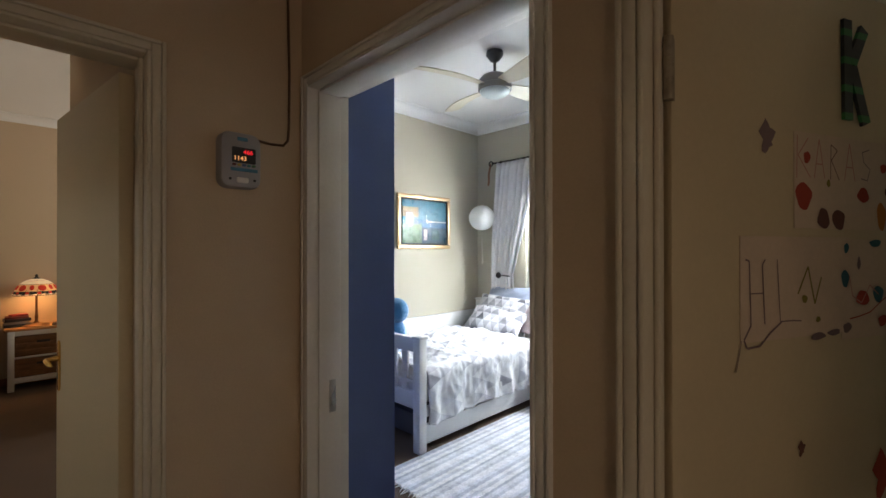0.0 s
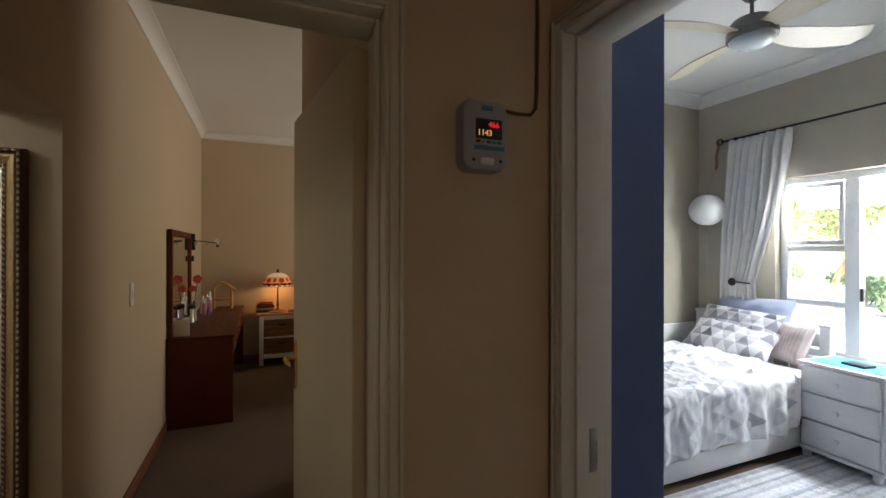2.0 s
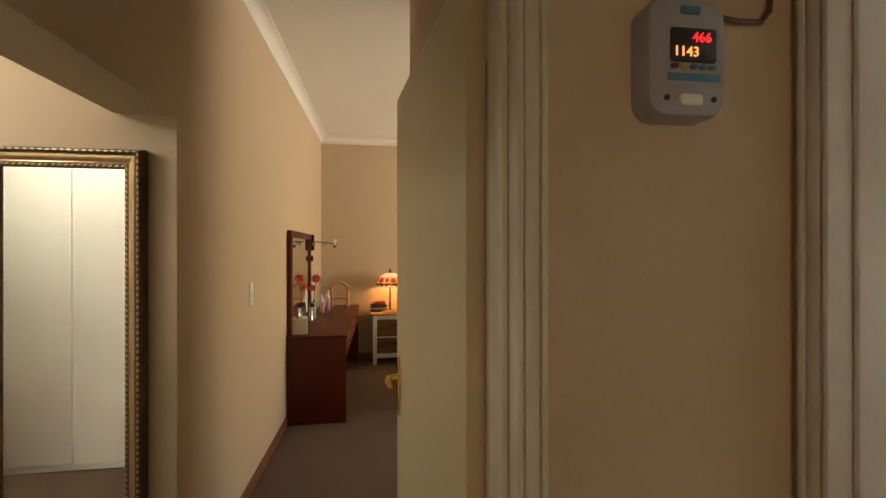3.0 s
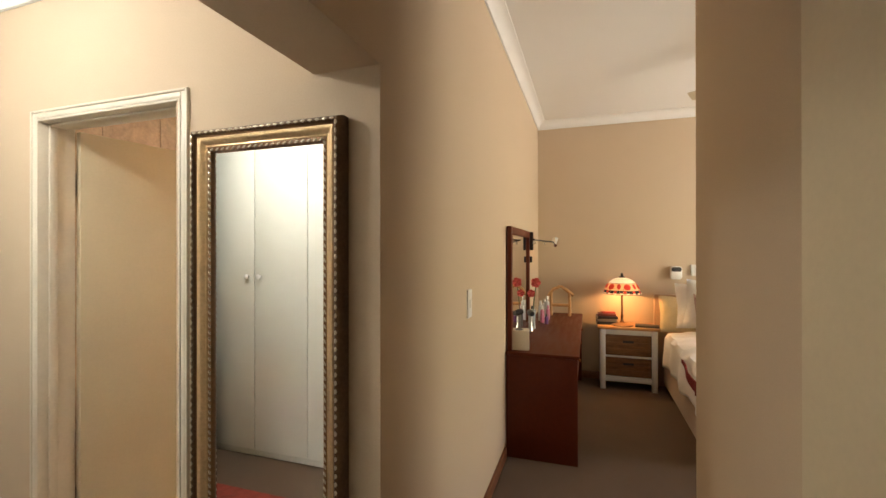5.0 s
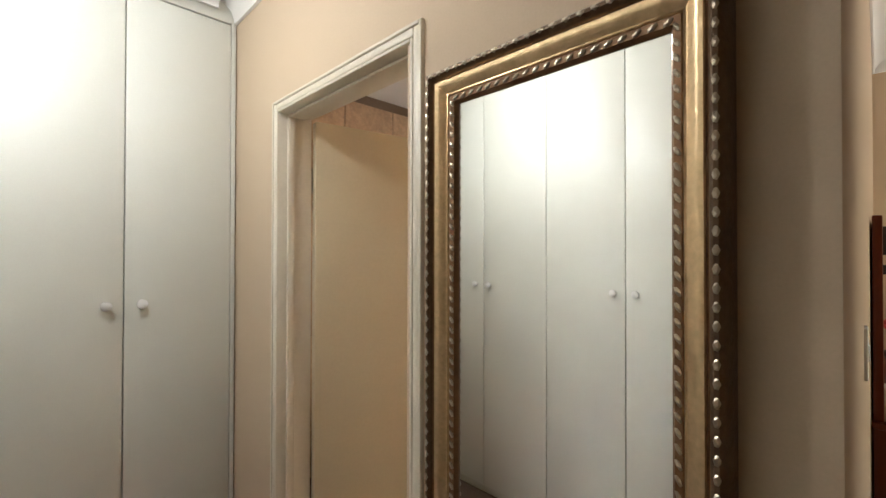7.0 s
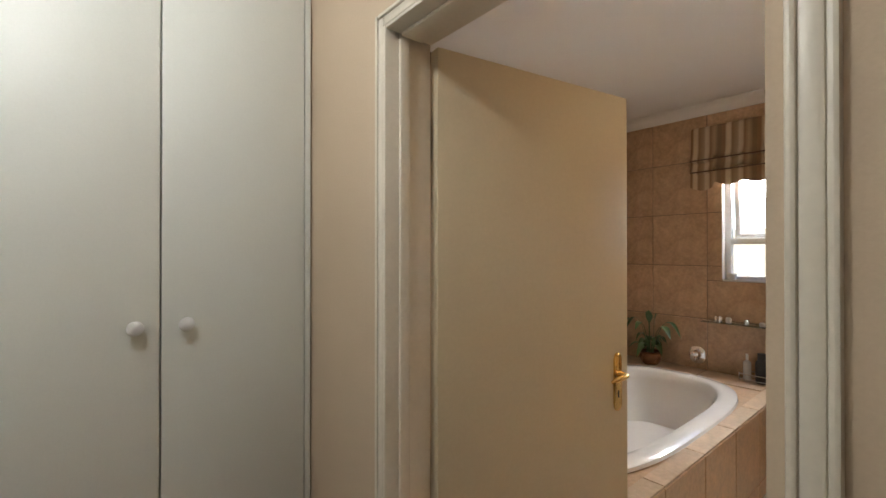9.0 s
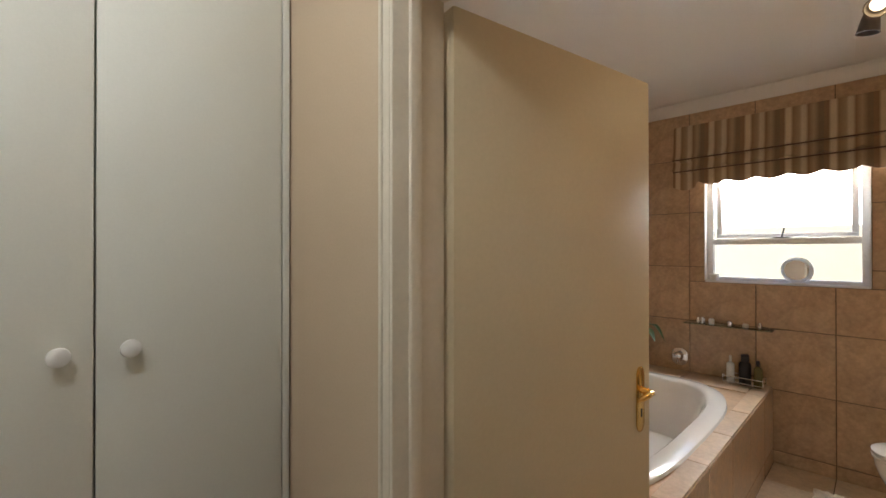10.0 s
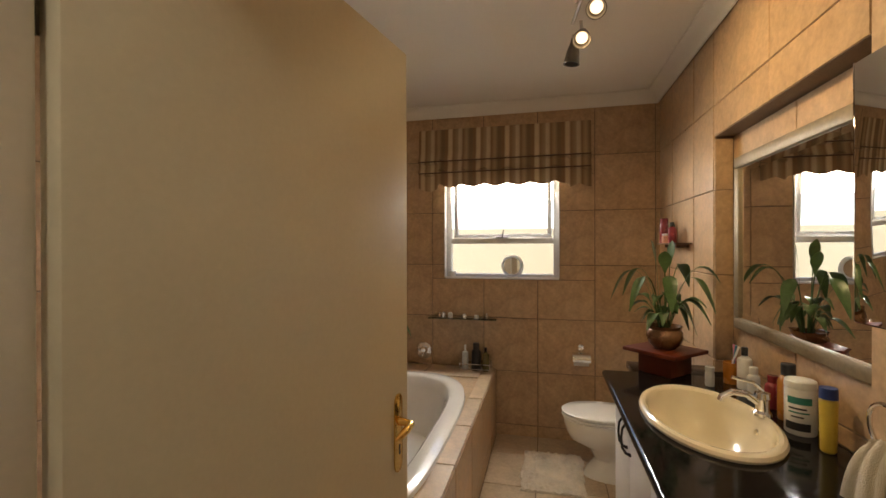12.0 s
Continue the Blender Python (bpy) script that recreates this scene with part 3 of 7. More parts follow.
def stroke(bm, pts, w, y=-0.0222):
    """A flat crayon line of width w on the leaf's face."""
    for (a, b), (c, d) in zip(pts, pts[1:]):
        e = Vector((c - a, 0, d - b))
        n = Vector((-e.z, 0, e.x)).normalized() * w * 0.32
        p, q = Vector((a, y, b)), Vector((c, y, d))
        vs = [bm.verts.new(v) for v in (p - n, q - n, q + n, p + n)]
        bm.faces.new(vs)


def drawing(name, label, x0, z0, x1, z1, marks, blobs):
    th = thing(name, label, "drawing")
    th.matrix_world = LEAF_POSE
    part("sheet", shell(((x0, -0.0215, z0), (x1, -0.0203, z1))), PAPER, th, smooth=False)
    for ink, w, pts in marks:
        bm = bmesh.new()
        stroke(bm, pts, w)
        part("pen_line", bm, INKS[ink], th, ink + " crayon line", smooth=False)
    for ink, cx, cz, rx, rz in blobs:
        bm = bmesh.new()
        ring_pts = [bm.verts.new((cx + rx * math.cos(a) * (1 + 0.15 * math.sin(3 * a + cx * 50)), -0.0221, cz + rz * math.sin(a) * (1 + 0.12 * math.cos(2 * a + cz * 40)))) for a in [2 * math.pi * k / 16 for k in range(16)]]
        bm.faces.new(ring_pts)
        part("colour_patch", bm, INKS[ink], th, ink + " coloured patch", smooth=False)


drawing("name_drawing", "paper sheet with pink crayon letters, taped to the door", 0.232, 1.572, 0.62, 1.752, [
    ("pink", 0.004, [(0.238, 1.665), (0.240, 1.745)]), ("pink", 0.004, [(0.272, 1.742), (0.242, 1.708), (0.278, 1.668)]),
    ("pink", 0.004, [(0.290, 1.668), (0.305, 1.742), (0.322, 1.668)]), ("pink", 0.004, [(0.296, 1.695), (0.317, 1.695)]),
    ("brown", 0.003, [(0.340, 1.668), (0.342, 1.735), (0.362, 1.725), (0.343, 1.705), (0.368, 1.668)]),
    ("pink", 0.004, [(0.385, 1.668), (0.402, 1.742), (0.420, 1.668)]), ("pink", 0.004, [(0.391, 1.695), (0.413, 1.695)]),
    ("violet", 0.003, [(0.470, 1.735), (0.445, 1.728), (0.450, 1.708), (0.472, 1.695), (0.462, 1.672), (0.440, 1.675)])],
    [("red", 0.258, 1.632, 0.024, 0.024), ("brown", 0.318, 1.592, 0.018, 0.021), ("brown", 0.366, 1.590, 0.020, 0.021), ("red", 0.448, 1.642, 0.020, 0.014), ("red", 0.520, 1.70, 0.012, 0.010), ("orange", 0.512, 1.60, 0.016, 0.03), ("red", 0.268, 1.705, 0.010, 0.012), ("olive", 0.334, 1.660, 0.006, 0.007), ("brown", 0.535, 1.652, 0.012, 0.008)])
drawing("letter_drawing", "paper sheet with large wobbly pen letters, taped to the door", 0.086, 1.37, 0.40, 1.556, [
    ("violet", 0.005, [(0.098, 1.515), (0.108, 1.512), (0.112, 1.40)]), ("violet", 0.005, [(0.150, 1.515), (0.142, 1.505), (0.148, 1.40)]), ("violet", 0.004, [(0.112, 1.455), (0.146, 1.455)]),
    ("violet", 0.004, [(0.182, 1.515), (0.190, 1.402), (0.225, 1.402), (0.250, 1.400)]), ("violet", 0.006, [(0.112, 1.40), (0.094, 1.375), (0.102, 1.360), (0.135, 1.362), (0.165, 1.385), (0.195, 1.402)]),
    ("violet", 0.003, [(0.088, 1.375), (0.074, 1.322)]), ("olive", 0.006, [(0.24, 1.45), (0.27, 1.50), (0.29, 1.43), (0.31, 1.48)])],
    [("olive", 0.26, 1.44, 0.008, 0.008), ("olive", 0.30, 1.40, 0.007, 0.006), ("violet", 0.30, 1.368, 0.022, 0.007), ("violet", 0.350, 1.372, 0.020, 0.006)])
drawing("face_drawing", "paper sheet with red and teal felt-pen shapes, taped to the door", 0.376, 1.355, 0.66, 1.552, [
    ("red", 0.004, [(0.40, 1.395), (0.43, 1.398), (0.47, 1.405), (0.52, 1.43), (0.55, 1.44)]), ("pink", 0.004, [(0.40, 1.48), (0.41, 1.44), (0.44, 1.425), (0.47, 1.46), (0.50, 1.44)])],
    [("teal", 0.386, 1.475, 0.013, 0.016), ("teal", 0.390, 1.535, 0.008, 0.010), ("violet", 0.432, 1.505, 0.006, 0.012), ("red", 0.445, 1.435, 0.022, 0.016), ("teal", 0.50, 1.44, 0.018, 0.018), ("violet", 0.392, 1.378, 0.014, 0.010), ("red", 0.515, 1.385, 0.016, 0.012), ("teal", 0.49, 1.545, 0.02, 0.008)])
kl = thing("letter_k", "dark green and black striped letter K on the door", "letter")
kl.matrix_world = LEAF_POSE
KD = striped("striped_green_card", [(0.0, (0.02, 0.025, 0.03)), (0.5, (0.03, 0.20, 0.06)), (0.75, (0.02, 0.03, 0.035))], 0.055, 2, 0.6, 0.05)
for pts in ([(0.392, 1.788), (0.389, 1.985)], [(0.404, 1.900), (0.446, 1.975)], [(0.406, 1.895), (0.452, 1.785)]):
    bm = bmesh.new()
    (a, b), (c, d) = pts
    n = Vector((-(d - b), 0, c - a)).normalized() * 0.0135
    fr = [Vector((a, -0.021, b)) - n, Vector((c, -0.021, d)) - n, Vector((c, -0.021, d)) + n, Vector((a, -0.021, b)) + n]
    f = bm.faces.new([bm.verts.new(v) for v in fr])
    ex = bmesh.ops.extrude_face_region(bm, geom=[f])
    bmesh.ops.translate(bm, vec=(0, -0.006, 0), verts=[v for v in ex["geom"] if isinstance(v, bmesh.types.BMVert)])
    part("letter_bar", bm, KD, kl, smooth=False)
for nm, x, z, r, ink, lb in (("door_sticker", 0.158, 1.735, 0.018, "violet", "small worn grey sticker on the door"), ("door_stain", 0.251, 1.163, 0.009, "brown", "small brown mark on the door"), ("door_sticker", 0.515, 1.07, 0.03, "red", "red and orange paper sticker low on the door")):
    bm = bmesh.new()
    bm.faces.new([bm.verts.new((x + r * math.cos(a) * (1 + 0.35 * math.sin(5 * a)), -0.0212, z + 1.5 * r * math.sin(a) * (1 + 0.3 * math.cos(3 * a)))) for a in [2 * math.pi * k / 20 for k in range(20)]])
    ob = solid(nm, bm, INKS[ink], lb, "sticker", smooth=False)
    ob.matrix_world = LEAF_POSE

# ---- child's room ----
# window
win = thing("window_1", "white aluminium window, sliding pane beside two small sashes", "window", kind="structure")


def bar(name, lo, hi, mat=None, parent=None, bevel=0.004, label=""):
    return part(name, shell((lo, hi), bevel=bevel), mat or ALU, parent or win, label)


def pane(name, lo, hi, parent, mat=None):
    ob = part(name, shell((lo, hi)), mat or GLASS, parent, "clear window glass", smooth=False)
    ob.visible_shadow = False
    return ob


for lo, hi in (((-0.17, 5.03, 0.66), (-0.12, 5.10, 2.16)), ((1.70, 5.03, 0.66), (1.75, 5.10, 2.16)), ((-0.12, 5.03, 2.10), (1.70, 5.10, 2.16)), ((-0.12, 5.03, 0.66), (1.70, 5.10, 0.71)), ((0.29, 5.025, 0.71), (0.385, 5.105, 2.10))):
    bar("window_frame", lo, hi)
bar("transom", (-0.12, 5.035, 1.525), (0.29, 5.095, 1.575))
bar("transom", (-0.12, 5.035, 1.075), (0.29, 5.095, 1.115))
sash = bar("sash", (-0.115, 5.02, 1.58), (0.285, 5.05, 1.62), label="white top-hung sash")
for lo, hi in (((-0.115, 5.02, 2.055), (0.285, 5.05, 2.095)), ((-0.115, 5.02, 1.62), (-0.085, 5.05, 2.055)), ((0.255, 5.02, 1.62), (0.285, 5.05, 2.055))):
    bar("sash_rail", lo, hi, parent=sash)
bar("stay", (0.05, 4.985, 1.60), (0.13, 5.02, 1.61), BLACKPL, sash, label="black stay")
bar("handle", (0.395, 5.0, 1.14), (0.415, 5.03, 1.24), BLACKPL, label="black window catch")
pane("pane", (-0.12, 5.06, 0.71), (0.29, 5.066, 2.10), win)
pane("pane", (0.385, 5.06, 0.71), (1.70, 5.066, 2.10), win)
part("window_sill", shell(((-0.17, 4.93, 0.635), (1.75, 5.03, 0.662)), bevel=0.006), KIDFRAME, win, "white painted sill")


def along(pts, z):
    """The place at height z on a line of (height, place), from the top down."""
    for (za, xa), (zb, xb) in zip(pts, pts[1:]):
        if z >= zb:
            return xa + (xb - xa) * min(1.0, max(0.0, (za - z) / (za - zb)))
    return pts[-1][1]


def drape(name, left, right, tie, tie_x, label, flip=1, folds=8):
    """A curtain from a rod between two edges, pleated at the head and gathered in a holdback at the tie's height."""
    top = left[0][0]

    def fn(u, v):
        z = top - v * (top - 0.05)
        a, b = along(left, z), along(right, z)
        near = math.exp(-((z - tie) / 0.35) ** 2)
        head = max(0.0, 1 - (top - z) / 0.12)
        w = 0.024 + 0.016 * math.sin(9 * u + 1) + 0.012 * (1 - head)
        y = 4.87 - 0.01 * near + w * math.sin(u * math.pi * 2 * folds + 0.9 * math.sin(2.5 * v + 3 * u)) * (1 - 0.35 * near) + 0.008 * math.sin(u * 71 + 4 * v)
        x = a + u * (b - a) + 0.012 * math.sin(u * math.pi * 2 * folds + 1.5) * (1 - head)
        return Vector((x + 0.006 * math.sin(11 * v + 7 * u), y, z))
    cur = thing(name, label, "curtain", group="curtains at the child's window")
    part("cloth", grid(fn, 130, 44), VOILE, cur)
    cur.children[0].modifiers.new("thick", "SOLIDIFY").thickness = 0.003
    hold = part("holdback", tube([(tie_x, 4.945, tie), (tie_x, 4.86, tie), (tie_x + flip * 0.05, 4.80, tie), (tie_x + flip * 0.16, 4.80, tie - 0.005)], 0.007, 8), IRON, cur, "dark iron holdback")
    part("knob", lathe([(0, -0.014), (0.03, -0.012), (0.037, 0), (0.03, 0.012), (0, 0.016)], 16, Matrix.Rotation(radians(90), 4, "X"), at=(tie_x, 4.80, tie)), IRON, hold)
    return cur


drape("curtain", [(2.575, -0.54), (1.9, -0.57), (1.25, -0.60), (0.05, -0.62)], [(2.575, 0.0), (2.2, -0.05), (1.8, -0.13), (1.5, -0.21), (1.25, -0.28), (0.9, -0.27), (0.05, -0.24)], 1.24, -0.455, "white gathered curtain tied back to the wall")
drape("curtain", [(2.59, 0.65), (2.35, 0.69), (2.13, 0.75), (1.8, 0.87), (1.555, 0.995), (1.3, 1.15), (1.15, 1.20), (0.9, 1.14), (0.49, 1.06), (0.05, 1.02)], [(2.59, 1.88), (1.6, 1.72), (1.15, 1.62), (0.05, 1.70)], 1.15, 1.64, "white gathered curtain swept aside from the wide pane", flip=-1, folds=11)
rod = thing("curtain_rod", "dark iron curtain rod with ring ends above the window", "curtain rod")
part("bar", tube([(-0.60, 4.87, 2.585), (1.9, 4.87, 2.60)], 0.009, 10), IRON, rod)
part("finial", tube([(-0.62 + 0.028 * math.cos(a), 4.87, 2.585 + 0.028 * math.sin(a)) for a in [2 * math.pi * k / 14 for k in range(14)]], 0.007, 8, closed=True), IRON, rod)
for x in (-0.50, 0.75):
    part("bracket", tube([(x, 4.949, 2.57), (x, 4.87, 2.57), (x, 4.862, 2.58)], 0.006, 8), IRON, rod)
    part("ring", tube([(x + 0.03, 4.87 + 0.016 * math.cos(a), 2.585 + 0.016 * math.sin(a)) for a in [2 * math.pi * k / 12 for k in range(12)]], 0.003, 6, closed=True), IRON, rod)

# paper lantern
lan = thing("paper_lantern", "round white ribbed paper lantern on a twisted cord", "lantern", (-0.665, 4.75, 1.925))
part("globe", lathe([(0.02, -0.148)] + [(0.155 * math.sin(radians(a)) * (1 + 0.012 * (k % 2)), -0.15 * math.cos(radians(a))) for k, a in enumerate(range(10, 171, 6))] + [(0.02, 0.148)], 28), plain("rice_paper", (0.82, 0.82, 0.80), 0.9), lan)
part("cord", tube([(0, 0, 0.14), (0.01, 0.04, 0.28), (0.025, 0.08, 0.40)], 0.003, 6), plain("pale_cord", (0.5, 0.42, 0.34), 0.8), lan, "thin pale cord")
part("ribbon", grid(lambda u, v: Vector((0.018 + 0.028 * u + 0.006 * math.sin(9 * v), 0.08 + 0.038 * v, 0.39 + 0.27 * v)), 3, 12, thick=0.003), plain("tan_ribbon", (0.30, 0.15, 0.09), 0.8), lan, "brown ribbon loop")
part("tassel", tube([(0, 0, -0.148), (0.0, 0, -0.3), (0.005, 0, -0.55)], [0.003, 0.004, 0.01], 8), plain("pale_string", (0.5, 0.46, 0.38), 0.8), lan, "pale hanging string")

# picture
pic = thing("framed_picture", "gold-framed print of a blue sea seen from a terrace", "picture", (-0.90, 4.023, 1.85), 90)
for lo, hi in (((-0.40, -0.03, 0.255), (0.40, 0, 0.30)), ((-0.40, -0.03, -0.30), (0.40, 0, -0.255)), ((-0.40, -0.03, -0.255), (-0.355, 0, 0.255)), ((0.355, -0.03, -0.255), (0.40, 0, 0.255))):
    part("frame_bar", shell((lo, hi), bevel=0.010), GOLD, pic)
part("mount", shell(((-0.355, -0.012, -0.255), (0.355, -0.002, 0.255))), plain("dark_mount", (0.03, 0.05, 0.06)), pic)
for nm, c, lo, hi in (("sky_band", (0.03, 0.20, 0.30), (-0.33, 0.02), (0.33, 0.235)), ("sea_band", (0.02, 0.13, 0.26), (-0.33, -0.06), (0.33, 0.02)), ("shore_band", (0.015, 0.07, 0.12), (-0.05, -0.235), (0.33, -0.06)), ("cliff_patch", (0.30, 0.28, 0.16), (-0.33, 0.05), (-0.10, 0.16)), ("terrace_patch", (0.10, 0.22, 0.12), (-0.33, -0.235), (-0.05, -0.02)), ("white_house", (0.55, 0.58, 0.60), (-0.28, -0.02), (-0.18, 0.10)), ("surf_line", (0.45, 0.55, 0.60), (0.02, 0.0), (0.33, 0.015)), ("sail_patch", (0.6, 0.62, 0.62), (-0.02, -0.20), (0.03, -0.08)), ("rock_patch", (0.03, 0.10, 0.12), (0.10, -0.20), (0.22, -0.09))):
    d = 0.0125 + 0.0006 * len(pic.children)
    part(nm, shell(((lo[0], -d, lo[1]), (hi[0], -0.011, hi[1])), bevel=0.0), material("print_" + nm, c, 0.3, vary=0.45, scale=14, grain=60, bump=0.02), pic)
part("glazing", shell(((-0.355, -0.024, -0.255), (0.355, -0.022, 0.255))), GLASS, pic, smooth=False)

# ceiling fan
FANSTEEL = material("satin_steel", (0.21, 0.20, 0.19), 0.38, 0.85, vary=0.06, bump=0.02)
fan = thing("ceiling_fan", "brushed steel ceiling fan with four pale blades and a frosted lamp", "ceiling fan", (0.565, 3.44, 3.10))
part("canopy", lathe([(0, 0), (0.065, 0), (0.068, -0.03), (0.05, -0.055), (0.035, -0.075), (0.018, -0.082)], 24), FANSTEEL, fan)
part("downrod", lathe([(0.011, -0.07), (0.011, -0.17)], 12), FANSTEEL, fan)
part("motor", lathe([(0.02, -0.165), (0.045, -0.17), (0.10, -0.195), (0.125, -0.225), (0.13, -0.262), (0.128, -0.268), (0.132, -0.272), (0.132, -0.305), (0.125, -0.31), (0.0, -0.31)], 32), FANSTEEL, fan)
part("lamp_bowl", lathe([(0.118, -0.31)] + [(0.118 * math.cos(radians(a)), -0.31 - 0.055 * math.sin(radians(a))) for a in range(8, 90, 9)] + [(0, -0.366)], 28), plain("frosted_glass", (0.55, 0.62, 0.61), 0.3), fan, "frosted glass bowl")
BLADE = plain("pale_maple_blade", (0.60, 0.54, 0.40), 0.4)
for a in (70, 160, 250, 340):
    def blade(u, v):
        r = 0.11 + u * 0.63
        w = (0.045 + 0.038 * math.sin(min(u * 1.5, 1) * math.pi * 0.62)) * (1 if u < 0.93 else math.sqrt(max(0.0, 1 - ((u - 0.93) / 0.07) ** 2)) * 0.9 + 0.1)
        s = (v - 0.5) * 2 * w
        bow = 0.05 * math.sin(u * math.pi * 0.9)
        return Matrix.Rotation(radians(a), 4, "Z") @ Vector((r, s + bow, -0.265 - s * 0.28 + 0.015 * u))
    part("blade", grid(blade, 18, 4, thick=0.007), BLADE, fan)

# bed with slatted foot end and trundle
bed = thing("single_bed", "white painted wooden bed with slatted foot end and trundle drawer", "bed")
for x in (0.20, -0.86):
    for y, h in ((2.90, 0.86), (4.86, 0.92)):
        part("post", shell(((x, y, 0), (x + 0.075, y + 0.075, h)), ((x - 0.008, y - 0.008, h), (x + 0.083, y + 0.083, h + 0.022)), bevel=0.006), WHITEWOOD, bed)
for y in (2.915, 4.875):
    part("top_rail", shell(((-0.785, y, 0.755), (0.20, y + 0.045, 0.865)), bevel=0.006), WHITEWOOD, bed)
    part("bottom_rail", shell(((-0.785, y, 0.32), (0.20, y + 0.045, 0.45)), bevel=0.006), WHITEWOOD, bed)
    part("mid_rail", shell(((-0.785, y + 0.01, 0.51), (0.20, y + 0.035, 0.535)), bevel=0.004), WHITEWOOD, bed)
    for k in range(7):
        x = -0.735 + k * 0.128
        part("slat", shell(((x, y + 0.012, 0.45), (x + 0.065, y + 0.033, 0.755)), bevel=0.004), WHITEWOOD, bed)
part("side_board", shell(((-0.895, 2.975, 0.62), (-0.865, 4.86, 0.80)), bevel=0.005), WHITEWOOD, bed)
part("side_rail", shell(((0.215, 2.975, 0.255), (0.25, 4.86, 0.33)), bevel=0.005), WHITEWOOD, bed)
part("trundle_front", shell(((0.225, 2.98, 0.05), (0.25, 4.855, 0.20)), bevel=0.005), WHITEWOOD, bed)
part("trundle_mattress", shell(((-0.80, 2.99, 0.06), (0.21, 4.85, 0.245)), bevel=0.03), plain("dark_grey_ticking", (0.10, 0.10, 0.12), 0.9), bed, "dark grey covered trundle mattress")
part("mattress", shell(((-0.85, 2.97, 0.33), (0.21, 4.86, 0.56)), bevel=0.05), LINEN, bed, "white mattress")


def triangles(name, light, mid, dark, size, ground=(0.84, 0.84, 0.84)):
    """Printed rows of triangles in three greys, over the object's xy plane."""
    m = material(name, (1, 1, 1), 0.9, vary=0.05, scale=10, grain=400, bump=0.12, sheen=0.3)
    t = m.node_tree
    co, sp = t.nodes.new("ShaderNodeTexCoord"), t.nodes.new("ShaderNodeSeparateXYZ")
    t.links.new(co.outputs["UV"], sp.inputs[0])

    def op(kind, a, b=None, c=None):
        n = t.nodes.new("ShaderNodeMath")
        n.operation = kind
        for i, v in enumerate((a, b, c)):
            if v is None:
                continue
            if isinstance(v, (int, float)):
                n.inputs[i].default_value = v
            else:
                t.links.new(v, n.inputs[i])
        return n.outputs[0]
    u, v = op("DIVIDE", sp.outputs[0], size), op("DIVIDE", sp.outputs[1], size)
    fu, fv = op("FRACT", op("ADD", u, op("MULTIPLY", op("FLOOR", v), 0.5))), op("FRACT", v)
    inside = op("LESS_THAN", op("ABSOLUTE", op("SUBTRACT", fu, 0.5)), op("MULTIPLY", op("SUBTRACT", 1.0, fv), 0.5))
    cell = t.nodes.new("ShaderNodeTexWhiteNoise")
    cv = t.nodes.new("ShaderNodeCombineXYZ")
    t.links.new(op("FLOOR", op("ADD", u, op("MULTIPLY", op("FLOOR", v), 0.5))), cv.inputs[0])
    t.links.new(op("FLOOR", v), cv.inputs[1])
    t.links.new(cell.inputs[0].links[0].from_socket if cell.inputs[0].links else cv.outputs[0], cell.inputs[0])
    ramp = t.nodes.new("ShaderNodeValToRGB")
    ramp.color_ramp.interpolation = "CONSTANT"
    el = ramp.color_ramp.elements
    el.new(0.7)
    for e, (p, c) in zip(el, ((0.0, light), (0.45, mid), (0.75, dark))):
        e.position, e.color = p, (*c, 1)
    t.links.new(cell.outputs["Value"], ramp.inputs[0])
    mx = t.nodes.new("ShaderNodeMix")
    mx.data_type = "RGBA"
    mx.inputs["A"].default_value = (*ground, 1)
    t.links.new(inside, mx.inputs["Factor"])
    t.links.new(ramp.outputs[0], mx.inputs["B"])
    old = t.nodes["Principled BSDF"].inputs["Base Color"].links[0].from_node
    t.links.new(mx.outputs["Result"], old.inputs[0])
    return m


def uv_sheet(name, fn, nu, nv, su, sv, mat, thick=0.0):
    """A cloth sheet with its own flat measure as UVs."""
    bm = bmesh.new()
    uv = bm.loops.layers.uv.new("flat")
    vs = [[bm.verts.new(fn(i / nu, j / nv)) for j in range(nv + 1)] for i in range(nu + 1)]
    for i in range(nu):
        for j in range(nv):
            f = bm.faces.new((vs[i][j], vs[i + 1][j], vs[i + 1][j + 1], vs[i][j + 1]))
            for lo, (a, b) in zip(f.loops, ((i, j), (i + 1, j), (i + 1, j + 1), (i, j + 1))):
                lo[uv].uv = (a / nu * su, b / nv * sv)
    return bm


def crumple(p, amp, s=3.0):
    return amp * (noise.noise(Vector(p) * s) + 0.5 * noise.noise(Vector(p) * s * 2.3 + Vector((5, 1, 2))))


DUVET = triangles("grey_triangle_print", (0.78, 0.78, 0.80), (0.64, 0.64, 0.67), (0.50, 0.50, 0.54), 0.13)
CUSHPRINT = triangles("grey_triangle_cushion_print", (0.74, 0.74, 0.76), (0.26, 0.26, 0.29), (0.10, 0.10, 0.12), 0.10, (0.50, 0.50, 0.53))


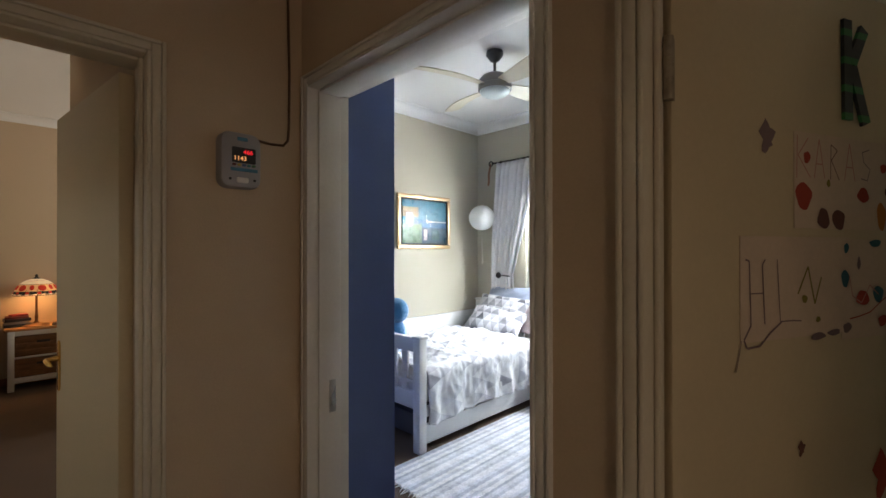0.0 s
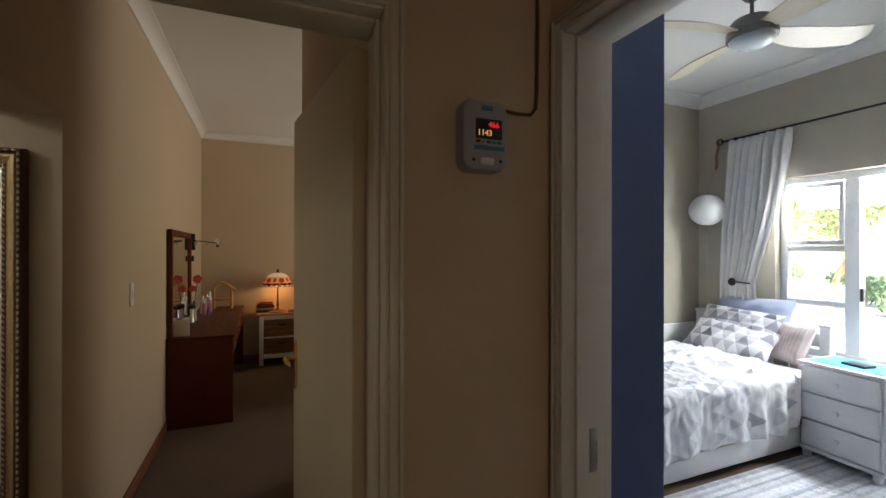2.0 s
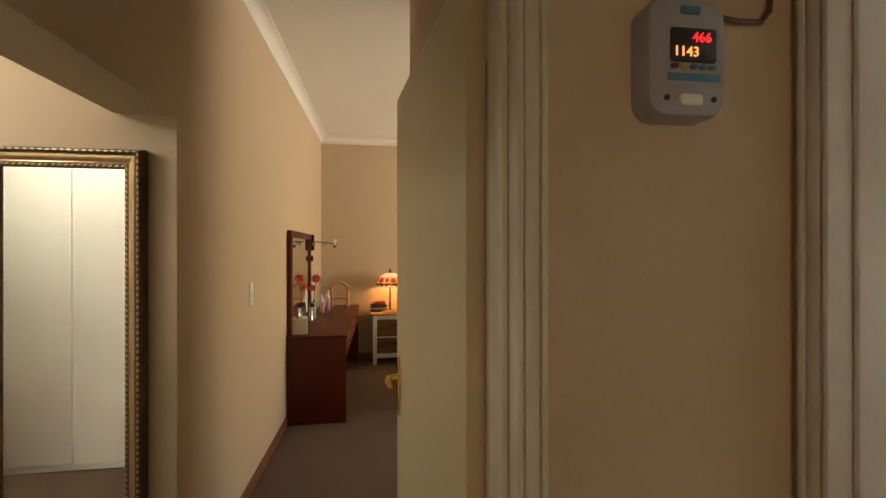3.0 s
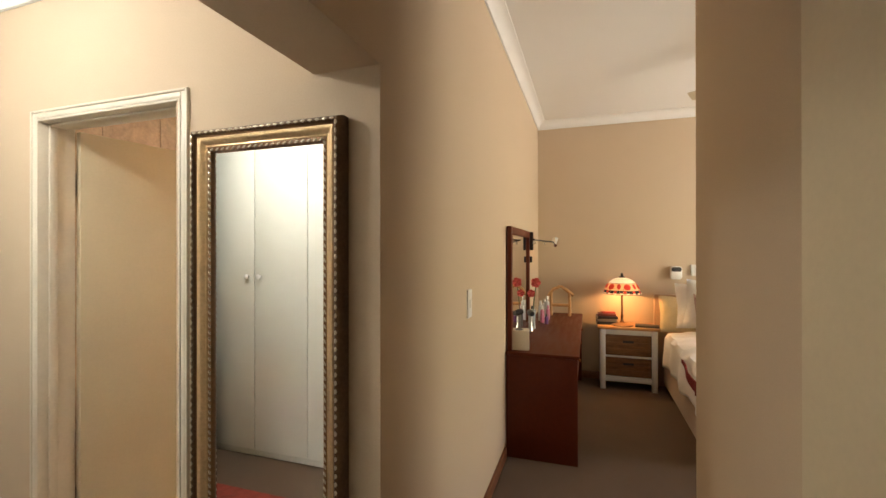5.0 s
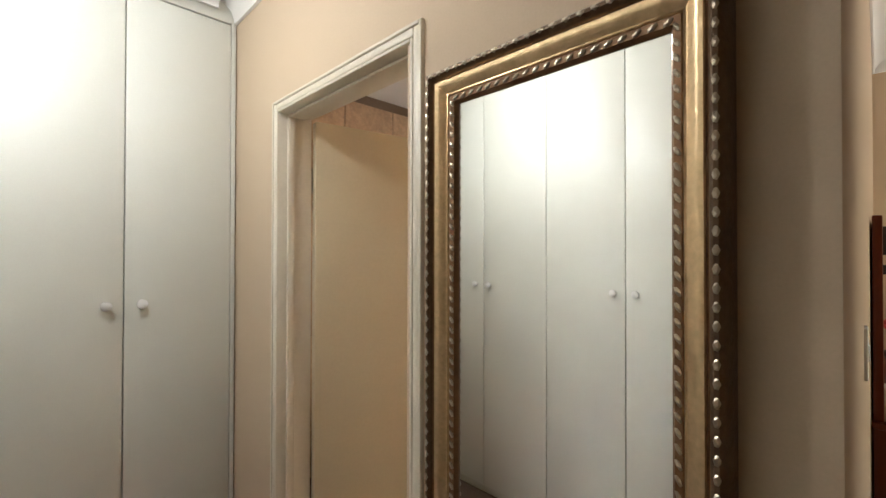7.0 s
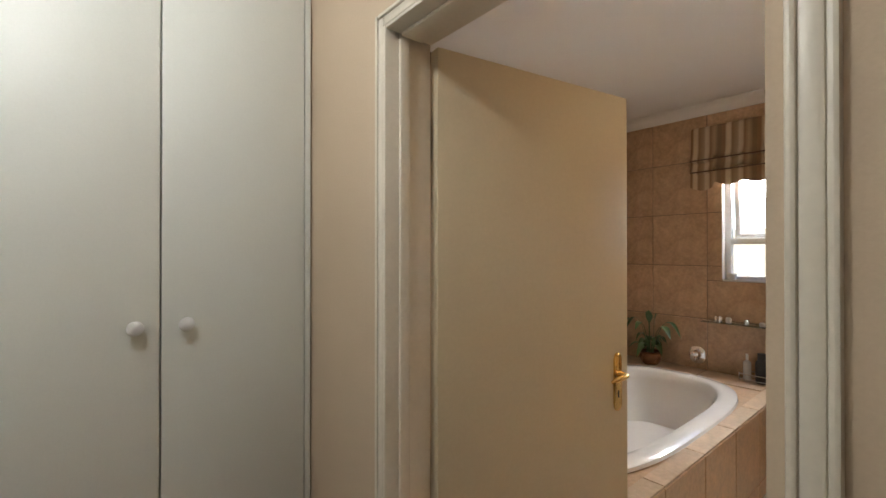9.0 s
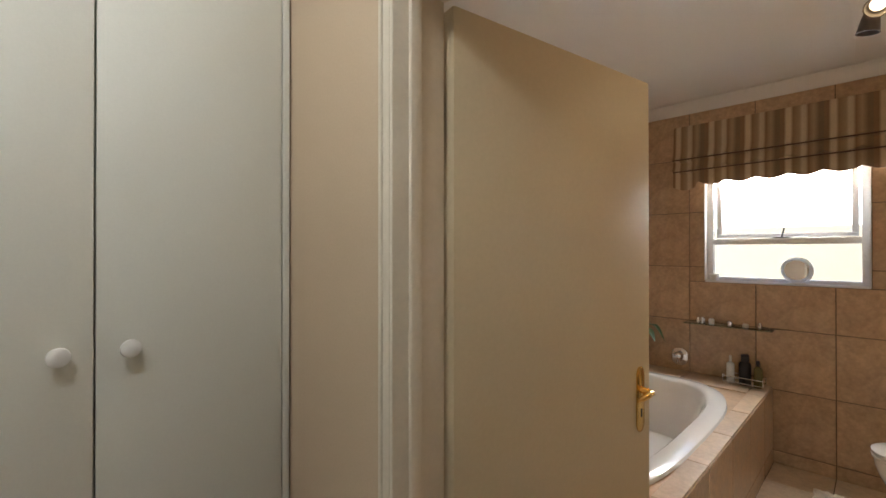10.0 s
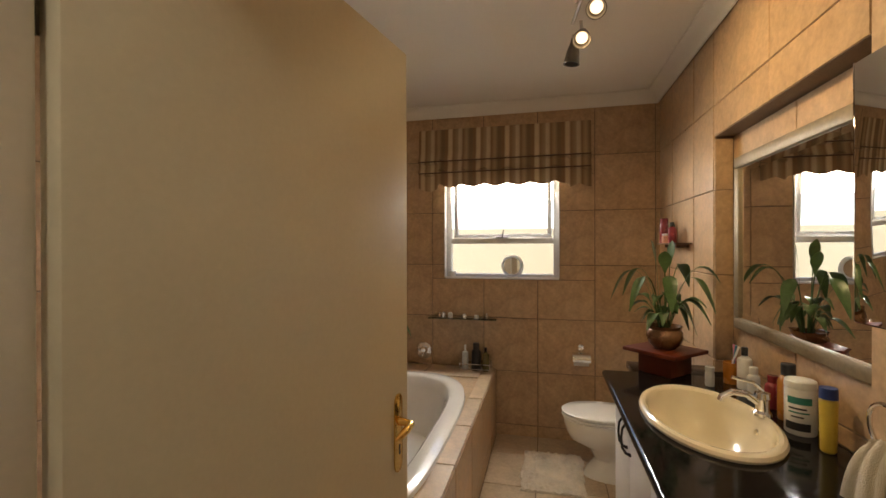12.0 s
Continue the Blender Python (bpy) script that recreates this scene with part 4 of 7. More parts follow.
def duvet(u, v):
    s = u * 1.56
    y = 3.0 + v * 1.45
    top = 1.03
    sag = 0.04 * math.sin(v * 9 + 1) + 0.03 * math.sin(v * 23)
    if s < top:
        x, z = -0.84 + s, 0.63 + 0.05 * math.sin(s * 3.0) * math.sin(v * 3.1)
    else:
        a = min((s - top) / 0.12, math.pi / 2)
        d = max(0.0, s - top - 0.19)
        x, z = 0.19 + 0.085 * math.sin(a), 0.63 - 0.085 * (1 - math.cos(a)) - d * (1 + sag)
        x += 0.02 * math.sin(v * 30 + 2 * math.sin(v * 8)) * min(1, d * 6)
    fold = abs(noise.noise(Vector((x * 3.1 + 2.0, y * 5.0, 0.7)))) ** 0.7
    z += (crumple((x, y, 0.3), 0.034, 4.5) + 0.055 * (0.5 - fold) + crumple((x * 2, y, 7.0), 0.014, 9.0) + crumple((x, y * 2, 3.0), 0.006, 19.0)) * (1 if s < top else 0.3)
    x += crumple((x, y * 1.6, z + 4), 0.020, 6.0)
    return Vector((x, y, z))


dv = solid("duvet", uv_sheet("duvet", duvet, 140, 140, 1.56, 1.45, DUVET), DUVET, "white duvet with printed grey triangles, rumpled over the bed", "duvet")
dv.modifiers.new("thick", "SOLIDIFY").thickness = 0.02


def cushion(name, w, h, d, mat, label, category, m, piping=False, group="", seed=0):
    """A filled cushion: two bowed faces that meet in a seam with pointed corners."""
    def face(sgn):
        def fn(u, v):
            a, b = 2 * u - 1, 2 * v - 1
            k = (1 - a ** 4) * (1 - b ** 4)
            pinch = 1 - 0.07 * (1 - abs(a)) * abs(b) ** 3 - 0.0
            pw = 1 - 0.07 * (1 - abs(b)) * abs(a) ** 3
            z = sgn * d / 2 * (max(k, 0) ** 0.55) + crumple((a * 2 + seed, b * 2, sgn), d * 0.07, 2.0) * k
            return Vector((a * w / 2 * pw, b * h / 2 * pinch, z))
        return fn
    bm = bmesh.new()
    uv = bm.loops.layers.uv.new("flat")
    n = 22
    for sgn in (1, -1):
        vs = [[bm.verts.new(face(sgn)(i / n, j / n)) for j in range(n + 1)] for i in range(n + 1)]
        for i in range(n):
            for j in range(n):
                f = bm.faces.new((vs[i][j], vs[i + 1][j], vs[i + 1][j + 1], vs[i][j + 1]))
                for lo, (p, q) in zip(f.loops, ((i, j), (i + 1, j), (i + 1, j + 1), (i, j + 1))):
                    lo[uv].uv = (p / n * w, q / n * h)
    bmesh.ops.remove_doubles(bm, verts=bm.verts, dist=0.0008)
    ob = solid(name, bm, mat, label, category, group)
    ob.matrix_world = m
    return ob


BLUECLOTH = material("dusty_blue_cotton", (0.36, 0.42, 0.55), 0.9, vary=0.08, scale=8, grain=400, bump=0.15, sheen=0.3)
cushion("pillow", 0.66, 0.46, 0.17, BLUECLOTH, "dusty blue pillow against the headboard", "pillow", pose(-0.31, 4.82, 0.90, 66, 0, 2))
cushion("pillow", 0.68, 0.37, 0.15, CUSHPRINT, "white pillow with printed grey triangles", "pillow", pose(-0.35, 4.70, 0.845, 56, 3, 2), seed=3)
cushion("pillow", 0.70, 0.34, 0.16, CUSHPRINT, "white pillow with printed grey triangles, lying forward", "pillow", pose(-0.33, 4.585, 0.745, 42, 5, 6), seed=5)
cushion("pillow", 0.34, 0.34, 0.12, striped("pink_lace_cloth", [(0.0, (0.62, 0.50, 0.48)), (0.5, (0.50, 0.36, 0.35)), (0.6, (0.66, 0.58, 0.56))], 0.03, 0), "small dusty pink patterned pillow", "pillow", pose(0.06, 4.74, 0.78, 66, 0, -20), seed=8)

# soft toy: one plain shape
bm = bmesh.new()
for cx, cy, cz, rx, ry, rz in ((0, 0, 0.12, 0.10, 0.09, 0.14), (0.01, 0, 0.33, 0.115, 0.10, 0.11), (0.11, -0.01, 0.07, 0.07, 0.05, 0.05), (-0.10, 0, 0.10, 0.06, 0.05, 0.08)):
    bmesh.ops.create_icosphere(bm, subdivisions=3, radius=1, matrix=Matrix.Translation((cx, cy, cz)) @ Matrix.Diagonal((rx, ry, rz, 1)))
solid("soft_toy", bm, material("blue_plush", (0.06, 0.25, 0.50), 1.0, vary=0.2, scale=20, grain=300, bump=0.8, sheen=0.5), "plain blue plush toy sitting on the bed", "soft toy", at=(-0.28, 3.12, 0.68))

# rug with fringe
RUG = striped("grey_rag_weave", [(0.0, (0.60, 0.63, 0.68)), (0.09, (0.42, 0.45, 0.51)), (0.20, (0.70, 0.71, 0.72)), (0.30, (0.50, 0.53, 0.58)), (0.40, (0.72, 0.73, 0.74)), (0.52, (0.38, 0.41, 0.46)), (0.60, (0.62, 0.64, 0.68)), (0.72, (0.48, 0.51, 0.56)), (0.82, (0.70, 0.71, 0.73))], 0.27, 0, 1.0, 0.5, fine=90)
for node in RUG.node_tree.nodes:
    if node.type == "MAP_RANGE" and abs(node.inputs["To Max"].default_value - 1.12) < 0.001:
        node.inputs["To Min"].default_value, node.inputs["To Max"].default_value = 0.55, 1.25
rug = thing("rug", "grey and white striped rag rug with a fringe", "rug")
part("weave", grid(lambda u, v: Vector((0.285 + u * 1.35, 2.53 + v * 2.1 + 0.006 * math.sin(u * 21), 0.008 + 0.003 * math.sin(v * 190) * math.sin(u * 60))), 60, 120, thick=0.008), RUG, rug)
bm = bmesh.new()
rng = random.Random(4)
for k in range(46):
    x = 0.30 + k * 0.029
    a = rng.uniform(-0.5, 0.5)
    tube([(x, 2.535, 0.012), (x + a * 0.02, 2.51, 0.010), (x + a * 0.05, 2.475 + rng.uniform(-0.01, 0.015), 0.005)], [0.005, 0.004, 0.002], 5, bm)
part("fringe", bm, plain("fringe_cotton", (0.62, 0.60, 0.57), 0.9), rug, "pale knotted fringe")

# chest of drawers beside the bed
ped = thing("bedside_chest", "white three-drawer bedside chest with a blue-covered top", "chest of drawers", (0.50, 4.475, 0), -4)
part("body", shell(((-0.245, 0.030, 0.075), (0.245, 0.40, 0.685)), bevel=0.005), WHITEWOOD, ped)
part("top", shell(((-0.262, -0.008, 0.685), (0.262, 0.41, 0.712)), bevel=0.008), WHITEWOOD, ped)
part("plinth", shell(((-0.255, 0.0, 0.055), (0.255, 0.405, 0.085)), bevel=0.008), WHITEWOOD, ped)
for x in (-0.235, 0.185):
    for y in (0.005, 0.345):
        part("foot", lathe([(0, 0), (0.022, 0), (0.030, 0.02), (0.027, 0.04), (0.032, 0.056), (0, 0.056)], 14, at=(x + 0.025, y + 0.028, 0)), WHITEWOOD, ped)
for k in range(3):
    z = 0.095 + k * 0.198
    dr = part("drawer", shell(((-0.232, -0.002, z), (0.232, 0.0305, z + 0.187)), bevel=0.006), WHITEWOOD, ped)
    part("knob", lathe([(0, 0.02), (0.014, 0.017), (0.017, 0.010), (0.009, 0.002), (0.010, -0.004)], 14, Matrix.Rotation(radians(90), 4, "X"), at=(0, -0.006, z + 0.095)), WHITEWOOD, dr)
solid("blue_mat", shell(((-0.22, 0.04, 0.0), (0.23, 0.37, 0.004)), bevel=0.001), plain("pale_blue_plastic", (0.10, 0.36, 0.52), 0.5), "pale blue mat on the bedside chest", "mat", at=(0.50, 4.475, 0.712), turn=-4)
solid("tablet_case", shell(((-0.09, 0.10, 0.0), (0.06, 0.21, 0.016)), bevel=0.004), BLACKPL, "small black case lying on the blue mat", "case", at=(0.52, 4.50, 0.7165), turn=-12)

# desk with a blue laundry-like mesh tray
desk = thing("desk", "white laminate desk beside the window", "desk", (1.475, 3.05, 0))
part("desktop", shell(((0, 0, 0.715), (0.60, 1.55, 0.745)), bevel=0.004), WHITEWOOD, desk)
for y in (0.02, 1.50):
    part("side_panel", shell(((0.02, y, 0), (0.58, y + 0.022, 0.715)), bevel=0.003), WHITEWOOD, desk)
part("back_panel", shell(((0.555, 0.045, 0.25), (0.575, 1.495, 0.70)), bevel=0.003), WHITEWOOD, desk)
tray = thing("mesh_tray", "blue mesh tray with a black clip on the desk", "tray", (1.515, 3.27, 0.745), 7)
MESHBLUE = plain("blue_wire", (0.05, 0.17, 0.42), 0.45)
part("rim", tube([(0, 0, 0.035), (0.30, 0, 0.035), (0.30, 0.42, 0.035), (0, 0.42, 0.035)], 0.006, 8, closed=True), MESHBLUE, tray)
for k in range(11):
    part("wire", tube([(0.01 + k * 0.028, 0, 0.034), (0.01 + k * 0.028, 0.42, 0.034)], 0.0045, 6), MESHBLUE, tray)
for k in range(14):
    part("wire", tube([(0, 0.02 + k * 0.03, 0.030), (0.30, 0.02 + k * 0.03, 0.030)], 0.0045, 6), MESHBLUE, tray)
for x in (0.0, 0.30):
    for y in (0.0, 0.42):
        part("leg", tube([(x, y, 0.035), (x, y, 0.0)], 0.006, 8), MESHBLUE, tray)
part("clip", shell(((0.06, -0.03, 0.0), (0.09, 0.03, 0.045)), bevel=0.006), BLACKPL, tray, "black clip")

# ---- garden beyond the window ----
GRASSY = material("dry_lawn_and_paving", (0.66, 0.63, 0.55), 0.95, vary=0.3, scale=1.2, grain=30, bump=0.4)
structure("ground", shell(((-60, 5.16, -0.40), (60, 120, -0.25))), GRASSY, "pale sunlit garden ground and paving")
structure("ground_side", shell(((-60, -60, -0.40), (-3.60, 5.15, -0.25))), GRASSY, "pale paving outside the bathroom")
structure("kerb", shell(((-16, 13.3, -0.25), (14, 13.5, -0.12))), plain("stone_kerb", (0.42, 0.38, 0.32), 0.9), "low stone edging of the flower bed")
PALELEAF = material("sunlit_green_leaf", (0.20, 0.28, 0.14), 0.5, vary=0.4, scale=3, grain=30, bump=0.0)
YELLEAF = material("yellow_green_leaf", (0.26, 0.30, 0.10), 0.5, vary=0.4, scale=3, grain=30, bump=0.0)
BARK = material("orange_brown_bark", (0.40, 0.26, 0.15), 0.9, vary=0.3, scale=8, grain=60, bump=0.5)


def leaf_cloud(centre, radii, count, size, seed):
    """Many small leaf blades spread in a lumpy body."""
    r = random.Random(seed)
    bm = bmesh.new()
    lumps = [Vector((r.gauss(0, 0.45), r.gauss(0, 0.45), r.gauss(0, 0.4))) for _ in range(9)]
    for _ in range(count):
        l = r.choice(lumps)
        d = Vector((r.gauss(0, 1), r.gauss(0, 1), r.gauss(0, 1))).normalized() * r.uniform(0.25, 0.5)
        p = Vector([c + (a + b) * k for c, a, b, k in zip(centre, l, d, radii)])
        m = Matrix.Translation(p) @ Euler((r.uniform(0, 6), r.uniform(0, 6), r.uniform(0, 6))).to_matrix().to_4x4()
        s = size * r.uniform(0.6, 1.3)
        vs = [bm.verts.new(m @ Vector(q)) for q in ((-s, 0, 0), (0, -s * 0.4, s * 0.15), (s, 0, 0), (0, s * 0.4, s * 0.15))]
        bm.faces.new(vs)
    return bm


for i, (x, y, z, rx, rz, mat) in enumerate(((-5.35, 18.6, 0.32, 1.15, 0.8, PALELEAF), (-3.75, 16.0, 0.0, 0.45, 0.35, PALELEAF), (-2.0, 13.9, 0.08, 0.5, 0.4, PALELEAF), (-8.5, 19.5, 0.6, 1.5, 1.0, PALELEAF), (-0.2, 15.2, 0.15, 0.7, 0.5, YELLEAF), (2.2, 14.6, 0.3, 1.0, 0.6, PALELEAF), (5.5, 15.5, 0.4, 1.3, 0.8, PALELEAF), (-11.5, 18.0, 0.5, 1.3, 0.9, YELLEAF))):
    sh = thing("shrub", "rounded sunlit green garden shrub", "shrub", group="shrubs in the garden")
    part("foliage", leaf_cloud((x, y, z), (rx * 0.6, rx * 0.6, rz * 0.6), 1500, 0.07, 20 + i), mat, sh, smooth=False)
    part("stem", tube([(x, y, -0.25), (x + 0.05, y, z)], [0.05, 0.02], 8), BARK, sh)
for i, (x, y, lean, h) in enumerate(((-4.85, 15.6, 1.5, 4.2), (-9.5, 21.5, 0.3, 5.5), (3.0, 19.5, -0.4, 6.0))):
    tr = thing("tree", "slender garden tree with orange-brown stems and light foliage", "tree", group="trees in the garden")
    part("trunk", tube([(x, y, -0.3), (x + 0.05, y, 0.4), (x + 0.18 * lean, y, 1.0), (x + 0.45 * lean, y + 0.1, 2.0), (x + 0.7 * lean, y + 0.1, h)], [0.10, 0.085, 0.07, 0.05, 0.02], 10), BARK, tr)
    for k, (b0, dx, dz) in enumerate(((0.7, 0.9, 1.2), (1.4, -0.5, 1.5), (1.7, 1.0, 1.5), (2.2, 0.4, 1.2))):
        part("limb", tube([(x + 0.15 * lean * b0, y, b0), (x + 0.15 * lean + dx * 0.5, y + 0.2 * (k % 2), b0 + dz * 0.6), (x + dx * 1.1, y + 0.3 * (k % 3 - 1), b0 + dz)], [0.05, 0.03, 0.012], 7), BARK, tr)
    part("crown", leaf_cloud((x + 0.6 * lean, y, h * 0.78), (2.0, 1.6, 1.5), 4200, 0.085, 60 + i), YELLEAF if i == 0 else PALELEAF, tr, smooth=False)
structure("backdrop", shell(((-40, 30, -0.3), (40, 30.4, 5.5))), material("far_hedge", (0.26, 0.30, 0.19), 0.9, vary=0.5, scale=1.2, grain=8, bump=0.6), "tall pale green hedge far behind the garden")

# ---- bedroom ----
sw = thing("light_switch", "white rocker light switch on the passage wall", "light switch", (-1.00, 0.0, 1.255), 180)
part("plate", rounded_slab(0.075, 0.145, 0.006, 0.0, 0.008, 0.003), WHITEPL, sw)
part("rocker", rounded_slab(0.022, 0.045, 0.003, 0.008, 0.012, 0.002), WHITEPL, sw)

dt = thing("dressing_table", "red-brown wooden dressing table along the wall", "dressing table", (-2.03, 0.004, 0))
part("tabletop", shell(((-2.15, 0, 0.752), (0.0, 0.52, 0.778)), bevel=0.004), MAHOGANY, dt)
part("end_panel", shell(((-0.03, 0.005, 0), (-0.004, 0.51, 0.752)), bevel=0.002), MAHOGANY, dt)
part("end_panel", shell(((-2.146, 0.005, 0), (-2.12, 0.51, 0.752)), bevel=0.002), MAHOGANY, dt)
part("back_panel", shell(((-2.12, 0.01, 0.12), (-0.03, 0.025, 0.752)), bevel=0.002), MAHOGANY, dt)
for k in range(3):
    x = -0.045 - k * 0.69
    dr = part("drawer", shell(((x - 0.67, 0.485, 0.57), (x, 0.507, 0.745)), bevel=0.003), MAHOGANY, dt)
    part("knob", lathe([(0, 0.022), (0.012, 0.018), (0.008, 0.0)], 12, Matrix.Rotation(radians(-90), 4, "X"), at=(x - 0.335, 0.507, 0.66)), BRASS, dr)

dm = thing("dressing_mirror", "dark wood framed mirror standing on the dressing table", "mirror", (-2.06, 0.008, 0.778))
for lo, hi in (((-0.06, 0, 0), (0, 0.035, 0.93)), ((-1.10, 0, 0), (-1.04, 0.035, 0.93)), ((-1.04, 0, 0.87), (-0.06, 0.035, 0.93)), ((-1.04, 0, 0), (-0.06, 0.035, 0.05))):
    part("frame_bar", shell((lo, hi), bevel=0.006), MAHOGANY, dm)
part("mirror_glass", shell(((-1.04, 0.010, 0.05), (-0.06, 0.018, 0.87))), MIRROR, dm, "silvered mirror glass", smooth=False)
part("backing", shell(((-1.045, 0.0, 0.045), (-0.055, 0.008, 0.875))), DARKWOOD, dm)

ml = thing("mirror_lamp", "iron bar lamp with small silver spots over the dressing mirror", "wall lamp", (-3.16, 0.045, 1.625))
part("bracket", shell(((-0.02, -0.04, -0.10), (0.02, 0.03, 0.08)), bevel=0.008), IRON, ml)
part("arm", tube([(0.55, 0.10, -0.005), (0.0, 0.06, 0.0), (-0.33, 0.20, -0.015)], 0.007, 8), IRON, ml)
for x, y in ((0.45, 0.09), (-0.17, 0.125)):
    part("bulb_clip", lathe([(0, 0), (0.012, -0.01), (0.016, -0.035), (0, -0.04)], 12, at=(x, y, -0.005)), CHROME, ml)
part("spot", lathe([(0.0, -0.05), (0.02, -0.045), (0.028, 0), (0.04, 0.055), (0.034, 0.055), (0.024, 0.0), (0.0, -0.03)], 18, Matrix.Rotation(radians(-55), 4, "Y"), at=(-0.36, 0.215, -0.025)), CHROME, ml, "silver lamp spot")
part("box", shell(((0.0, -0.03, -0.22), (0.03, 0.02, -0.16)), bevel=0.004), IRON, ml)

# things on the dressing table
bx = thing("tissue_box", "cream tissue box with a black oval disc for the shaded opening", "tissue box", (-2.16, 0.085, 0.778), 8)
part("carton", shell(((-0.065, -0.075, 0), (0.065, 0.075, 0.145)), bevel=0.004), plain("cream_card", (0.62, 0.55, 0.42), 0.6), bx)
# the carton is closed: a black disc stands for its shaded inside
part("opening", lathe([(0, 0.002), (0.034, 0.002), (0.036, 0), (0.04, 0)], 20, at=(0, 0, 0.1455), sx=1.3, sy=0.8), BLACKPL, bx, "black oval disc for the shaded opening")


def bottle(name, x, y, z, r, h, colour, cap, label, category="bottle", neck=0.45, capmat=None, group="", metal=0.0):
    b = thing(name, label, category, (x, y, z), group=group)
    part("body", lathe([(0, 0), (r * 0.92, 0), (r, 0.006), (r, h * 0.66), (r * 0.9, h * 0.72), (r * neck, h * 0.78), (r * neck, h * 0.82), (0, h * 0.82)], 18), colour, b)
    part("cap", lathe([(0, h * 0.80), (r * neck * 1.12, h * 0.80), (r * neck * 1.12, h * 0.985), (r * neck, h), (0, h)], 16), capmat or cap, b, "round cap")
    return b


PINKB, CLEARB, REDB, AMBER, VIOB = plain("pink_lotion", (0.60, 0.22, 0.34), 0.25), plain("pale_frosted_bottle", (0.62, 0.64, 0.66), 0.2), plain("red_bottle", (0.25, 0.03, 0.04), 0.25), plain("amber_bottle", (0.45, 0.18, 0.03), 0.25), plain("violet_bottle", (0.22, 0.10, 0.28), 0.25)
for i, (x, y, r, h, m, c, l) in enumerate(((-2.50, 0.20, 0.020, 0.17, PINKB, WHITEPL, "pink lotion bottle with a white cap"), (-2.62, 0.17, 0.026, 0.21, CLEARB, WHITEPL, "pale frosted bottle on the dressing table"), (-2.72, 0.24, 0.020, 0.15, PINKB, PINKB, "pink bottle on the dressing table"), (-2.82, 0.22, 0.028, 0.24, CLEARB, STEEL, "clear scent bottle with a silver cap"), (-2.95, 0.18, 0.025, 0.19, WHITEPL, STEEL, "white bottle on the dressing table"), (-2.42, 0.25, 0.016, 0.10, VIOB, BLACKPL, "small violet bottle on the dressing table"), (-2.55, 0.09, 0.022, 0.16, CLEARB, BLACKPL, "clear bottle with a black cap"))):
    bottle("bottle", x - 0.92, y - 0.065, 0.778, r, h, m, c, l, group="bottles on the dressing table")
hd = thing("hairdryer", "black and silver hairdryer beside the mirror", "hairdryer", (-2.86, 0.09, 0.778), 20)
part("barrel", lathe([(0, 0), (0.024, 0), (0.03, 0.03), (0.028, 0.09), (0.02, 0.13), (0, 0.13)], 18, Matrix.Rotation(radians(90), 4, "Y"), at=(-0.08, 0, 0.17)), BLACKPL, hd)
part("grip", tube([(-0.03, 0, 0.15), (-0.03, 0, 0.06), (-0.02, 0, 0.0)], [0.02, 0.018, 0.024], 12), STEEL, hd)
fl = thing("flower_stem", "pink artificial flower in a slim glass", "flower", (-3.02, 0.085, 0.778))
part("vase", lathe([(0, 0), (0.028, 0), (0.024, 0.08), (0.030, 0.18), (0.027, 0.18), (0.021, 0.08), (0.0, 0.01)], 18), plain("glass_grey", (0.40, 0.42, 0.42), 0.1), fl)
part("stem", tube([(0, 0, 0.02), (0.01, 0.01, 0.25), (0.0, 0.03, 0.42)], 0.004, 6), LEAF, fl)
PETAL = plain("coral_pink_petal", (0.62, 0.09, 0.08), 0.7)
for head, scale, turn in (((0.0, 0.03, 0.44), 0.62, 0.0), ((0.03, -0.01, 0.34), 0.48, 0.5)):
    for k in range(5):
        a = 2 * math.pi * k / 5 + turn
        out, side = Vector((0.25, math.cos(a), math.sin(a))), Vector((0.0, -math.sin(a), math.cos(a)))
        part("petal", grid(lambda u, v: Vector(head) + scale * (out * 0.075 * u + side * (v - 0.5) * 0.085 * math.sin(0.35 + u * 2.4) + Vector((0.02 * math.sin(u * 3 + v * 4), 0, 0))), 6, 6, thick=0.001), PETAL, fl)
    part("stamen", tube([head, Vector(head) + Vector((0.05, 0.0, 0.015)) * scale], 0.003, 6), AMBER, fl)
hs = thing("wooden_house_stand", "small pine house-shaped jewellery stand", "stand", (-3.95, 0.285, 0.778), 90)
for pts in ([(-0.16, 0, 0.25), (-0.09, 0, 0.35), (0.0, 0, 0.39)], [(0.0, 0, 0.39), (0.08, 0, 0.34), (0.17, 0, 0.27)], [(-0.12, 0, 0), (-0.12, 0, 0.31)], [(0.12, 0, 0), (0.12, 0, 0.31)], [(-0.12, 0, 0.14), (0.12, 0, 0.14)]):
    part("stick", tube([(a * 0.85, b, c * 0.86) for a, b, c in pts], 0.018, 8), PINE, hs)

# bedside table
ns = thing("bedside_table", "white bedside table with a pine top and two rough wooden drawers", "bedside table", (-3.93, 1.0, 0))
part("tabletop", shell(((-0.37, -0.315, 0.655), (0.012, 0.315, 0.685)), bevel=0.006), PINE, ns)
for x in (-0.35, -0.052):
    for y in (-0.288, 0.232):
        part("leg", shell(((x, y, 0), (x + 0.056, y + 0.056, 0.655)), bevel=0.004), WHITEWOOD, ns)
for z, h in ((0.600, 0.055), (0.352, 0.016), (0.085, 0.055)):
    part("rail", shell(((-0.046, -0.235, z), (-0.008, 0.235, z + h)), bevel=0.003), WHITEWOOD, ns)
for y in (-0.28, 0.25):
    part("side_panel", shell(((-0.30, y, 0.07), (-0.05, y + 0.03, 0.65)), bevel=0.003), WHITEWOOD, ns)
